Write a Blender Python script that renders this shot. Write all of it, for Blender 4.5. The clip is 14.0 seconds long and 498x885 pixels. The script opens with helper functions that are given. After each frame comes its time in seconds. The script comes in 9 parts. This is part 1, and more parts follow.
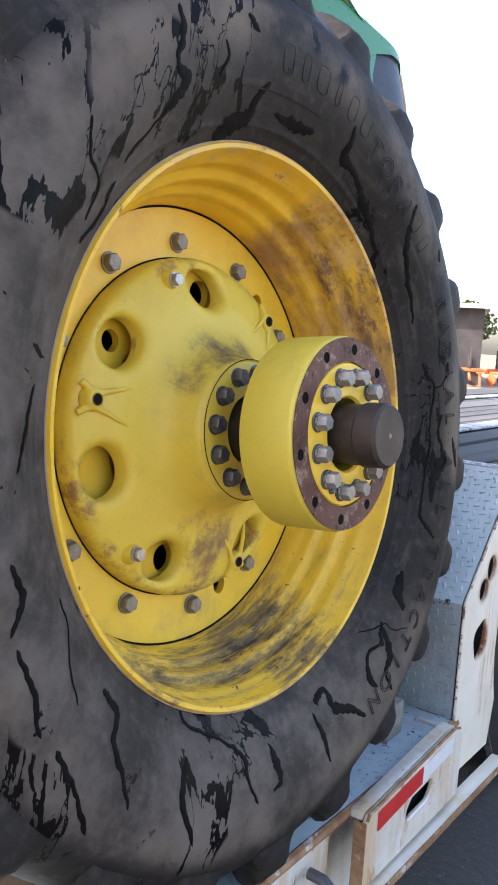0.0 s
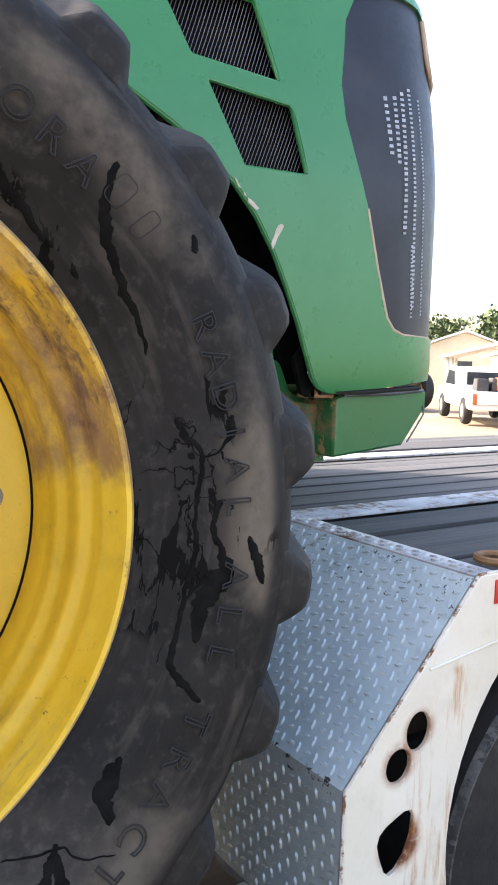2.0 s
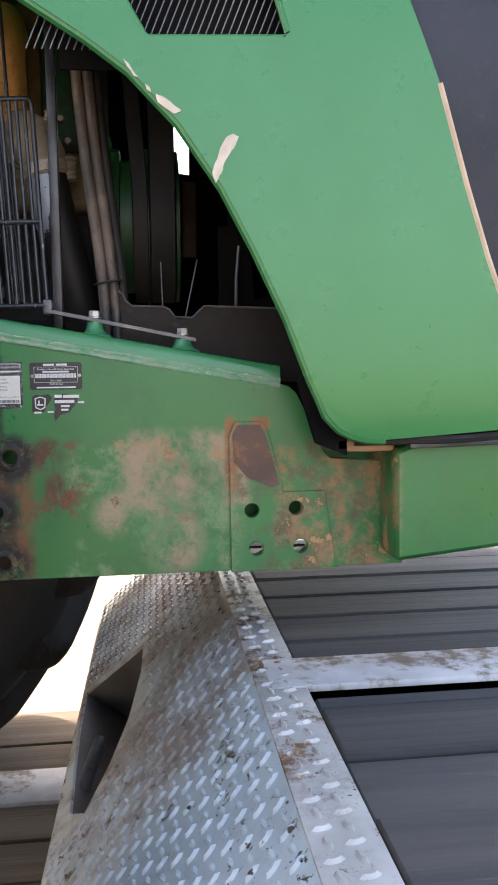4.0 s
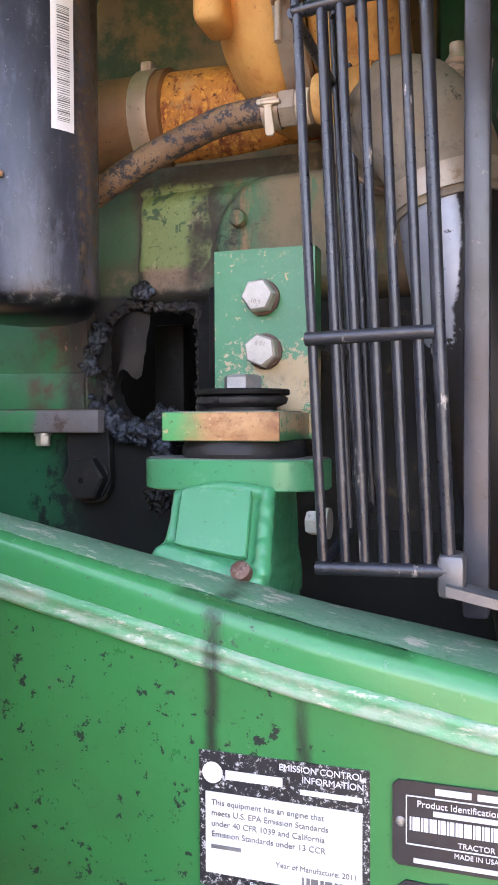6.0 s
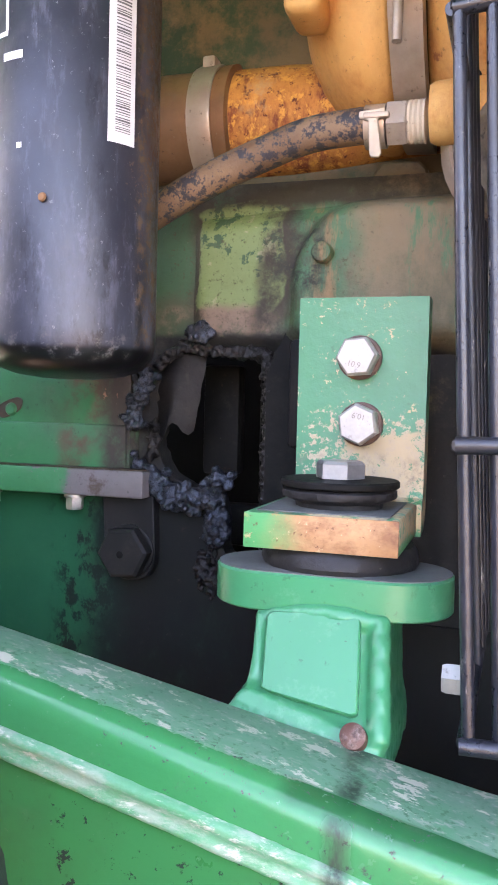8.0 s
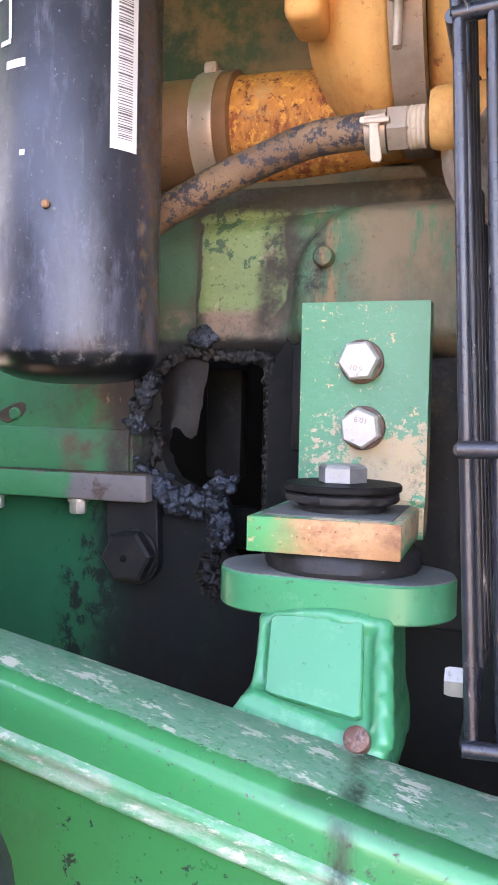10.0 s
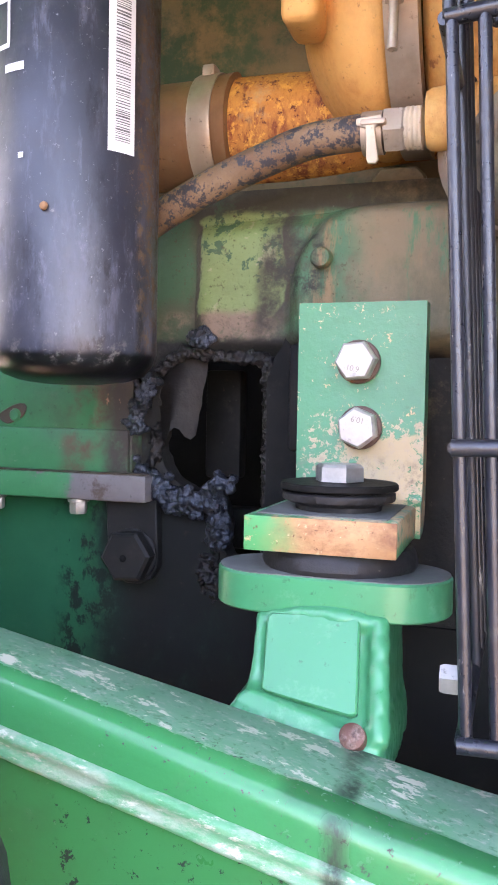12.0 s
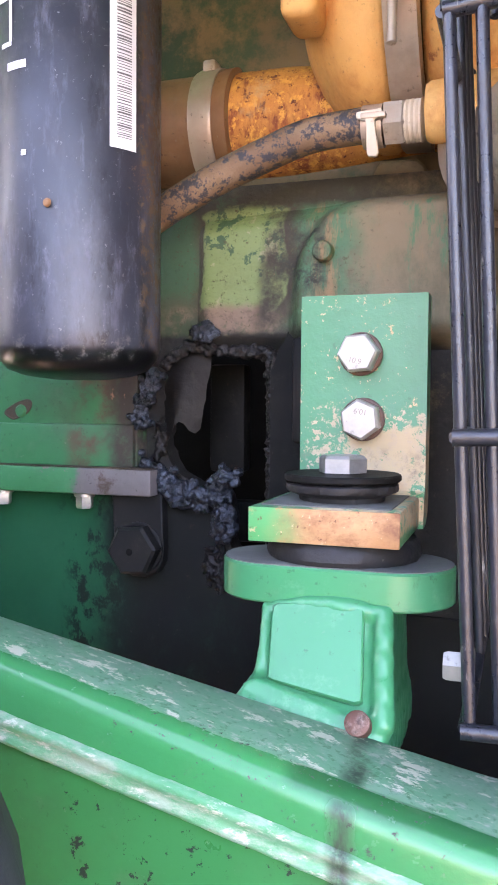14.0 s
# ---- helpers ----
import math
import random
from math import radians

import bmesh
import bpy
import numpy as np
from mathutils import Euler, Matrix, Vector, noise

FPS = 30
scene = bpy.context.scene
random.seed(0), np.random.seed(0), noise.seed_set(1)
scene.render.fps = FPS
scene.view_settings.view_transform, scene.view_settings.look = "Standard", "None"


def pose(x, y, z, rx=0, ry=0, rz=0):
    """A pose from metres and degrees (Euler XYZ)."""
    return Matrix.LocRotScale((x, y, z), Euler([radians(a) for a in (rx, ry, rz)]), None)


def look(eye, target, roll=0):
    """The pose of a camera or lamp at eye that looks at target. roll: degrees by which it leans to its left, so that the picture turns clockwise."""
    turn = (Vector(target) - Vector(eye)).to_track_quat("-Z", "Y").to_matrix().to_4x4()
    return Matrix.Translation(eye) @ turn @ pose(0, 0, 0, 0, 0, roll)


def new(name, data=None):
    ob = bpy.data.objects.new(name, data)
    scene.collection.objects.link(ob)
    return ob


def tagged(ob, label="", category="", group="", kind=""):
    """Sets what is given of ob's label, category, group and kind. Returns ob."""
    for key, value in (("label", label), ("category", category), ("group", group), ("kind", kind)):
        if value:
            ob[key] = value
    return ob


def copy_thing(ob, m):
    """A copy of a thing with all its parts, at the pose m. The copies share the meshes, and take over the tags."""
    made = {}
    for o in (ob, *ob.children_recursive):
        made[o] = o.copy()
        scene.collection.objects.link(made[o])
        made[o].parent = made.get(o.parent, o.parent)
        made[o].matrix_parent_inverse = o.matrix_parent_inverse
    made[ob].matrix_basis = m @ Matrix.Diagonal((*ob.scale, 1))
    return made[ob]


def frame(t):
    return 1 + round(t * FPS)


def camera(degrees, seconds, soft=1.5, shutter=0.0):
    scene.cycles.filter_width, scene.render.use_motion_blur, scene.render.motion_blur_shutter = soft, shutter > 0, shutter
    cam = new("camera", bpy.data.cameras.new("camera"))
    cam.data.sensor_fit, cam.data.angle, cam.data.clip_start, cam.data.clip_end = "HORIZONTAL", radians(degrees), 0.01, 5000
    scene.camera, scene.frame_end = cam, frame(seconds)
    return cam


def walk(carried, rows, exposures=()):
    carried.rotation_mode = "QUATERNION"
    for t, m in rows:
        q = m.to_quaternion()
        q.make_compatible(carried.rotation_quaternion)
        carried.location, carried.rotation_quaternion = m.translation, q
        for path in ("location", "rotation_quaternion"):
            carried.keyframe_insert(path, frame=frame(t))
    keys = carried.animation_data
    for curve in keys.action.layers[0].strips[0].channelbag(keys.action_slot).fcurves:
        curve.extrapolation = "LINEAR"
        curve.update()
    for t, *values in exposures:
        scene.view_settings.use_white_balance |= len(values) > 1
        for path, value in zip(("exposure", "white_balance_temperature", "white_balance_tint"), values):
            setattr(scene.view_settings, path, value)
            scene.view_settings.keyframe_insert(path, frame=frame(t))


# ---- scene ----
cam = camera(34.17, 14.0, soft=1.8)
PATH = [
    (0, (-1.3352, -0.9939, 1.6396), (0.2456, 0.2040, 1.3826), 3.38),
    (0.5, (-1.0603, -1.1378, 1.6534), (0.3412, 0.2668, 1.4030), 2.60),
    (1, (-0.7355, -1.1743, 1.6571), (0.5613, 0.3289, 1.4145), 1.49),
    (1.5, (-0.3803, -1.2120, 1.6699), (0.8248, 0.3673, 1.4385), 1.60),
    (2, (-0.0152, -1.2091, 1.6987), (1.1058, 0.4343, 1.4918), 1.83),
    (2.2, (0.1262, -1.1662, 1.7041), (1.2152, 0.5004, 1.5127), 1.66),
    (4.3, (1.2669, -0.4257, 1.7128), (1.2963, 1.5686, 1.5647), -1.04),
    (4.5, (1.2741, -0.3051, 1.7172), (1.1688, 1.6884, 1.5948), -1.06),
    (4.8, (1.2640, -0.1430, 1.7390), (0.9790, 1.8360, 1.6770), -1.20),
    (5, (1.2398, -0.0228, 1.7667), (0.8891, 1.9458, 1.7229), -1.06),
    (5.2, (1.2430, 0.0920, 1.7890), (0.7590, 2.0330, 1.7855), -0.50),
    (5.5, (1.1768, 0.2129, 1.8780), (0.6099, 2.1309, 1.8701), 0.20),
    (5.7, (1.1330, 0.2790, 1.9080), (0.5000, 2.1750, 1.8660), 0.05),
    (6, (1.0660, 0.3637, 1.9268), (0.4477, 2.2650, 1.8739), -0.23),
    (6.2, (1.0390, 0.3900, 1.9430), (0.4140, 2.2890, 1.8680), -0.20),
    (6.5, (0.9951, 0.4082, 1.9580), (0.4015, 2.3160, 1.8694), 0.15),
    (7, (0.9797, 0.4459, 1.9822), (0.3732, 2.3495, 1.8903), 0.93),
    (7.5, (0.9616, 0.4635, 1.9899), (0.3518, 2.3661, 1.9004), 1.50),
    (8, (0.9671, 0.4629, 1.9924), (0.3611, 2.3668, 1.9050), 1.44),
    (10.5, (0.9679, 0.4586, 1.9950), (0.3536, 2.3602, 1.9141), 1.12),
    (11, (0.9690, 0.4565, 1.9971), (0.3516, 2.3572, 1.9189), 1.13),
    (11.5, (0.9687, 0.4561, 1.9954), (0.3505, 2.3567, 1.9201), 1.22),
    (12, (0.9722, 0.4586, 1.9928), (0.3523, 2.3585, 1.9146), 1.06),
    (12.5, (0.9690, 0.4535, 1.9938), (0.3465, 2.3526, 1.9171), 1.01),
    (13, (0.9699, 0.4517, 1.9938), (0.3446, 2.3498, 1.9154), 0.88),
    (13.5, (0.9738, 0.4544, 1.9913), (0.3462, 2.3514, 1.9051), 0.61),
    (14, (0.9745, 0.4544, 1.9908), (0.3428, 2.3499, 1.9027), 0.48),
]
walk(cam, [(t, look(eye, target, roll)) for t, eye, target, roll in PATH], [(0.0, 2.20, 6600, 17), (1.0, 2.19, 7000, 18), (2.2, 2.40, 7050, 16), (4.3, 2.80, 7750, 22), (4.5, 2.90, 7750, 23), (5.0, 3.66, 7700, 25), (5.5, 4.08, 7700, 28), (6.0, 4.10, 7600, 29), (6.5, 4.15, 7600, 30), (7.5, 4.46, 7300, 32), (14.0, 4.60, 7250, 33)])

# ---- sky and sun ----
SUN_EL, SUN_AZ = radians(35), radians(-45)  # azimuth from +y towards +x
world = bpy.data.worlds.new("sky")
scene.world = world
world.use_nodes = True
wn = world.node_tree.nodes
sky = wn.new("ShaderNodeTexSky")
sky.sky_type = "NISHITA"
sky.sun_disc = False
sky.sun_elevation, sky.sun_rotation = SUN_EL, SUN_AZ
sky.air_density, sky.dust_density, sky.ozone_density = 1.0, 3.0, 0.6
wn["Background"].inputs["Strength"].default_value = 0.15
world.node_tree.links.new(sky.outputs["Color"], wn["Background"].inputs["Color"])
sun = new("sun", bpy.data.lights.new("sun", "SUN"))
sun.data.energy, sun.data.angle, sun.data.color = 3.2, radians(0.6), (1.0, 0.95, 0.86)
sun_from = Vector((math.sin(SUN_AZ) * math.cos(SUN_EL), math.cos(SUN_AZ) * math.cos(SUN_EL), math.sin(SUN_EL)))
sun.matrix_world = look(sun_from * 30, (0, 0, 0))


# ---- materials ----
def mat(name, a, b, rough=0.5, metal=0.0, big=4.0, spots=(), bump=0.15, bscale=60.0, rvar=0.12, stretch=(1, 1, 1), spec=0.5, rand=0.0, bdist=0.004, grime=0.0):
    """Two-tone surface: a and b mixed by a broad noise; spots: (colour, scale, low, high, roughness, box or None, stretch)."""
    m = bpy.data.materials.new(name)
    m.use_nodes = True
    n, link = m.node_tree.nodes, m.node_tree.links.new
    bsdf = n["Principled BSDF"]
    co = n.new("ShaderNodeTexCoord")

    def noise_of(scale, detail, st=(1, 1, 1), rough_=0.6):
        mp = n.new("ShaderNodeMapping")
        mp.inputs["Scale"].default_value = st
        link(co.outputs["Object"], mp.inputs["Vector"])
        t = n.new("ShaderNodeTexNoise")
        t.inputs["Scale"].default_value, t.inputs["Detail"].default_value, t.inputs["Roughness"].default_value = scale, detail, rough_
        link(mp.outputs["Vector"], t.inputs["Vector"])
        return t.outputs["Fac"]

    def ramp(src, lo, hi):
        r = n.new("ShaderNodeMapRange")
        r.interpolation_type = "SMOOTHSTEP"
        r.inputs["From Min"].default_value, r.inputs["From Max"].default_value = lo, hi
        link(src, r.inputs["Value"])
        return r.outputs["Result"]

    def mix(fac, c1, c2):
        x = n.new("ShaderNodeMix")
        x.data_type = "RGBA"
        link(fac, x.inputs["Factor"])
        for s, c in ((x.inputs["A"], c1), (x.inputs["B"], c2)):
            if isinstance(c, tuple):
                s.default_value = (*c, 1)
            else:
                link(c, s)
        return x.outputs["Result"]

    def mul(p, q):
        x = n.new("ShaderNodeMath")
        x.operation = "MULTIPLY"
        link(p, x.inputs[0])
        if isinstance(q, float):
            x.inputs[1].default_value = q
        else:
            link(q, x.inputs[1])
        return x.outputs[0]

    def blend(fac, v1, v2):
        x = n.new("ShaderNodeMix")
        x.data_type = "FLOAT"
        link(fac, x.inputs["Factor"])
        for s, v in ((x.inputs["A"], v1), (x.inputs["B"], v2)):
            if isinstance(v, (int, float)):
                s.default_value = v
            else:
                link(v, s)
        return x.outputs["Result"]

    col = mix(ramp(noise_of(big, 6, stretch), 0.35, 0.68), a, b)
    fine = noise_of(big * 14, 4, stretch)
    rg = blend(fine, max(0.02, rough - rvar), min(1.0, rough + rvar))
    if rand:
        info = n.new("ShaderNodeObjectInfo")
        hsv = n.new("ShaderNodeHueSaturation")
        link(blend(info.outputs["Random"], 1 - rand, 1 + rand), hsv.inputs["Value"])
        link(col, hsv.inputs["Color"])
        col = hsv.outputs["Color"]
    for color, scale, lo, hi, r2, box_, st in spots:
        f = ramp(noise_of(scale, 10, st or (1, 1, 1), 0.74), lo, hi)
        if box_:
            sep = n.new("ShaderNodeSeparateXYZ")
            link(co.outputs["Object"], sep.inputs[0])
            wob = noise_of(24.0, 7)
            for ax, span in box_.items():
                if ax == "R":
                    cx, cz, r0, r1 = span
                    dist = []
                    for sock, c in ((0, cx), (2, cz)):
                        d = n.new("ShaderNodeMath")
                        d.operation = "SUBTRACT"
                        link(sep.outputs[sock], d.inputs[0])
                        d.inputs[1].default_value = c
                        dist.append(mul(d.outputs[0], d.outputs[0]))
                    add = n.new("ShaderNodeMath")
                    link(dist[0], add.inputs[0])
                    link(dist[1], add.inputs[1])
                    root = n.new("ShaderNodeMath")
                    root.operation = "SQRT"
                    link(add.outputs[0], root.inputs[0])
                    inv = n.new("ShaderNodeMath")
                    inv.operation = "SUBTRACT"
                    inv.inputs[0].default_value = 1.0
                    link(ramp(root.outputs[0], r0, r1), inv.inputs[1])
                    f = mul(f, inv.outputs[0])
                    continue
                v0, v1, soft = span
                add = n.new("ShaderNodeMath")
                add.operation = "MULTIPLY_ADD"
                link(wob, add.inputs[0])
                add.inputs[1].default_value = soft * 2
                link(sep.outputs["XYZ".index(ax)], add.inputs[2])
                f = mul(f, ramp(add.outputs[0], v0, v0 + soft * 1.2))
                inv = n.new("ShaderNodeMath")
                inv.operation = "SUBTRACT"
                inv.inputs[0].default_value = 1.0
                link(ramp(add.outputs[0], v1 + soft * 0.8, v1 + soft * 2), inv.inputs[1])
                f = mul(f, inv.outputs[0])
        if box_ and hi - lo <= 0.07:
            f = ramp(f, 0.30, 0.55)
        col = mix(f, col, color)
        rg = blend(f, rg, r2)
    if grime:  # smudges, dust film and specks that lie over everything
        for color, scale, lo, hi, k in (((0.045, 0.036, 0.026), 11.0, 0.46, 0.78, 0.8), ((0.24, 0.21, 0.16), 38.0, 0.55, 0.85, 0.6), ((0.018, 0.016, 0.013), 170.0, 0.60, 0.68, 1.0), ((0.30, 0.27, 0.21), 230.0, 0.64, 0.70, 0.5)):
            f = mul(ramp(noise_of(scale, 9, (1, 1, 1), 0.7), lo, hi), grime * k)
            col = mix(f, col, color)
            rg = blend(f, rg, 0.8)
    link(col, bsdf.inputs["Base Color"])
    link(rg, bsdf.inputs["Roughness"])
    bsdf.inputs["Metallic"].default_value = metal
    bsdf.inputs["Specular IOR Level"].default_value = spec
    if bump:
        bp = n.new("ShaderNodeBump")
        bp.inputs["Strength"].default_value, bp.inputs["Distance"].default_value = bump, bdist
        link(noise_of(bscale, 6, stretch), bp.inputs["Height"])
        link(bp.outputs["Normal"], bsdf.inputs["Normal"])
    return m


# the soot tone is deepened to carry the engine bay's shade too
RUST, RUST2, DUST, SOOT_SHADE = (0.16, 0.055, 0.02), (0.30, 0.14, 0.06), (0.36, 0.27, 0.17), (0.0065, 0.0065, 0.006)
yellow = mat("yellow_paint", (0.72, 0.44, 0.02), (0.78, 0.52, 0.05), 0.42, grime=0.25, big=2.5, spots=[
    ((0.50, 0.34, 0.09), 3.0, 0.58, 0.78, 0.7, None, None), ((0.13, 0.08, 0.03), 45.0, 0.73, 0.76, 0.8, None, None)], bump=0.05)
yellow_dirty = mat("yellow_paint_muddy", (0.70, 0.42, 0.02), (0.78, 0.50, 0.04), 0.42, grime=0.3, big=2.5, spots=[
    ((0.36, 0.24, 0.07), 5.0, 0.46, 0.72, 0.85, {"Z": (-0.6, -0.30, 0.03)}, (0.5, 3, 1)),
    ((0.18, 0.125, 0.050), 9.0, 0.42, 0.60, 0.9, {"Z": (-0.62, -0.37, 0.03), "X": (-0.32, 0.28, 0.05)}, (0.35, 2.6, 1)), ((0.050, 0.036, 0.022), 9.0, 0.50, 0.62, 0.9, {"Z": (-0.62, -0.39, 0.02), "X": (-0.22, 0.24, 0.06), "Y": (0.02, 0.12, 0.015)}, (0.35, 3.0, 1)), ((0.06, 0.042, 0.026), 26.0, 0.58, 0.66, 0.9, {"Z": (-0.62, -0.38, 0.03), "X": (-0.28, 0.26, 0.05)}, (0.6, 1.6, 1)), ((0.05, 0.035, 0.02), 40.0, 0.63, 0.67, 0.9, {"Z": (-0.62, -0.25, 0.03)}, None),
    ((0.30, 0.16, 0.06), 4.0, 0.32, 0.62, 0.7, {"Z": (0.10, 0.50, 0.06), "X": (0.20, 0.6, 0.06)}, (1, 2, 1)), ((0.16, 0.085, 0.045), 10.0, 0.46, 0.64, 0.8, {"Z": (0.16, 0.48, 0.05), "X": (0.24, 0.52, 0.05), "Y": (-0.04, 0.08, 0.02)}, (1, 2, 1)), ((0.10, 0.065, 0.05), 30.0, 0.56, 0.66, 0.8, {"Z": (0.20, 0.50, 0.05), "X": (0.20, 0.5, 0.05), "Y": (-0.04, 0.05, 0.01)}, None),
    ((0.60, 0.42, 0.20), 6.0, 0.46, 0.70, 0.6, {"Z": (0.40, 0.7, 0.03), "Y": (-0.05, 0.03, 0.01)}, None), ((0.26, 0.13, 0.05), 24.0, 0.58, 0.68, 0.8, {"Y": (-0.05, 0.012, 0.004)}, None),
    ((0.10, 0.06, 0.03), 50.0, 0.69, 0.72, 0.8, None, None)], bump=0.05)
yellow_cast = mat("yellow_cast_paint", (0.62, 0.45, 0.042), (0.70, 0.515, 0.060), 0.46, grime=0.2, big=3.0, spots=[
    ((0.50, 0.36, 0.10), 4.5, 0.58, 0.78, 0.75, None, None), ((0.16, 0.11, 0.05), 6.0, 0.36, 0.60, 0.8, {"Z": (0.085, 0.20, 0.03), "X": (-0.16, 0.10, 0.04), "Y": (0.03, 0.105, 0.01)}, None), ((0.26, 0.15, 0.06), 5.0, 0.50, 0.68, 0.85, {"Z": (-0.40, -0.20, 0.04), "X": (-0.36, 0.05, 0.05)}, None), ((0.26, 0.15, 0.06), 7.0, 0.48, 0.64, 0.85, {"Y": (0.150, 0.2, 0.004)}, None),
    ((0.09, 0.05, 0.025), 50.0, 0.68, 0.71, 0.8, None, None)], bump=0.10, bscale=90)
yellow_drum = mat("yellow_drum_paint", (0.53, 0.41, 0.045), (0.60, 0.465, 0.065), 0.45, grime=0.25, big=3.0, spots=[((0.45, 0.33, 0.10), 5, 0.58, 0.78, 0.7, None, None), ((0.12, 0.07, 0.03), 60.0, 0.70, 0.73, 0.8, None, None)], bump=0.1, bscale=90)
bare_rust = mat("rusted_machined_face", (0.075, 0.028, 0.018), (0.14, 0.060, 0.040), 0.6, metal=0.25, grime=0.4, big=12, spots=[((0.26, 0.18, 0.14), 22.0, 0.54, 0.66, 0.5, None, None), ((0.32, 0.25, 0.21), 80.0, 0.60, 0.67, 0.45, None, None), ((0.040, 0.015, 0.010), 30.0, 0.56, 0.66, 0.7, None, None)], bump=0.2)
shaft_mat = mat("greasy_dark_steel", (0.03, 0.022, 0.018), (0.055, 0.04, 0.032), 0.5, metal=0.4, grime=0.5, big=14, bump=0.08)
bolt_zinc = mat("worn_zinc", (0.36, 0.34, 0.31), (0.48, 0.46, 0.43), 0.42, metal=0.75, big=60, spots=[((0.10, 0.09, 0.08), 40.0, 0.6, 0.7, 0.6, None, None)], bump=0.05, rand=0.12)
bolt_white = mat("paint_marked_bolt", (0.42, 0.39, 0.34), (0.53, 0.50, 0.45), 0.45, metal=0.25, grime=0.35, big=70, spots=[((0.30, 0.25, 0.19), 70.0, 0.58, 0.68, 0.6, None, None)], bump=0.1)
bolt_dull = mat("dull_grey_bolt", (0.25, 0.235, 0.215), (0.36, 0.345, 0.32), 0.42, metal=0.5, grime=0.5, big=70, spots=[((0.09, 0.075, 0.06), 60.0, 0.56, 0.66, 0.6, None, None)], bump=0.1, rand=0.15)
recess_brown = mat("greasy_brown_recess", (0.035, 0.022, 0.014), (0.075, 0.040, 0.022), 0.6, big=40, bump=0.2)
bolt_dark = mat("oily_bolt", (0.095, 0.095, 0.105), (0.16, 0.16, 0.17), 0.38, metal=0.6, big=50, bump=0.08)
bolt_grey = mat("weathered_bolt", (0.20, 0.17, 0.14), (0.30, 0.26, 0.21), 0.55, metal=0.5, big=40, spots=[((0.16, 0.08, 0.03), 60.0, 0.58, 0.68, 0.8, None, None)], bump=0.1)
green = mat("green_paint", (0.026, 0.20, 0.062), (0.034, 0.235, 0.078), 0.36, grime=0.35, big=2.0, spots=[((0.07, 0.26, 0.12), 8.0, 0.62, 0.8, 0.5, None, None)], bump=0.03)
green_hood = mat("green_hood_paint", (0.026, 0.192, 0.060), (0.031, 0.210, 0.069), 0.30, grime=0.1, big=1.2, spots=[((0.055, 0.25, 0.10), 3.0, 0.6, 0.8, 0.42, None, None), ((0.14, 0.26, 0.09), 5.0, 0.62, 0.8, 0.5, {"Z": (1.55, 1.72, 0.04)}, None), ((0.05, 0.04, 0.03), 70, 0.76, 0.78, 0.8, None, None)], bump=0.02)
HOLES_LEFT = ((0.969, 1.582), (0.942, 1.490), (0.952, 1.404))
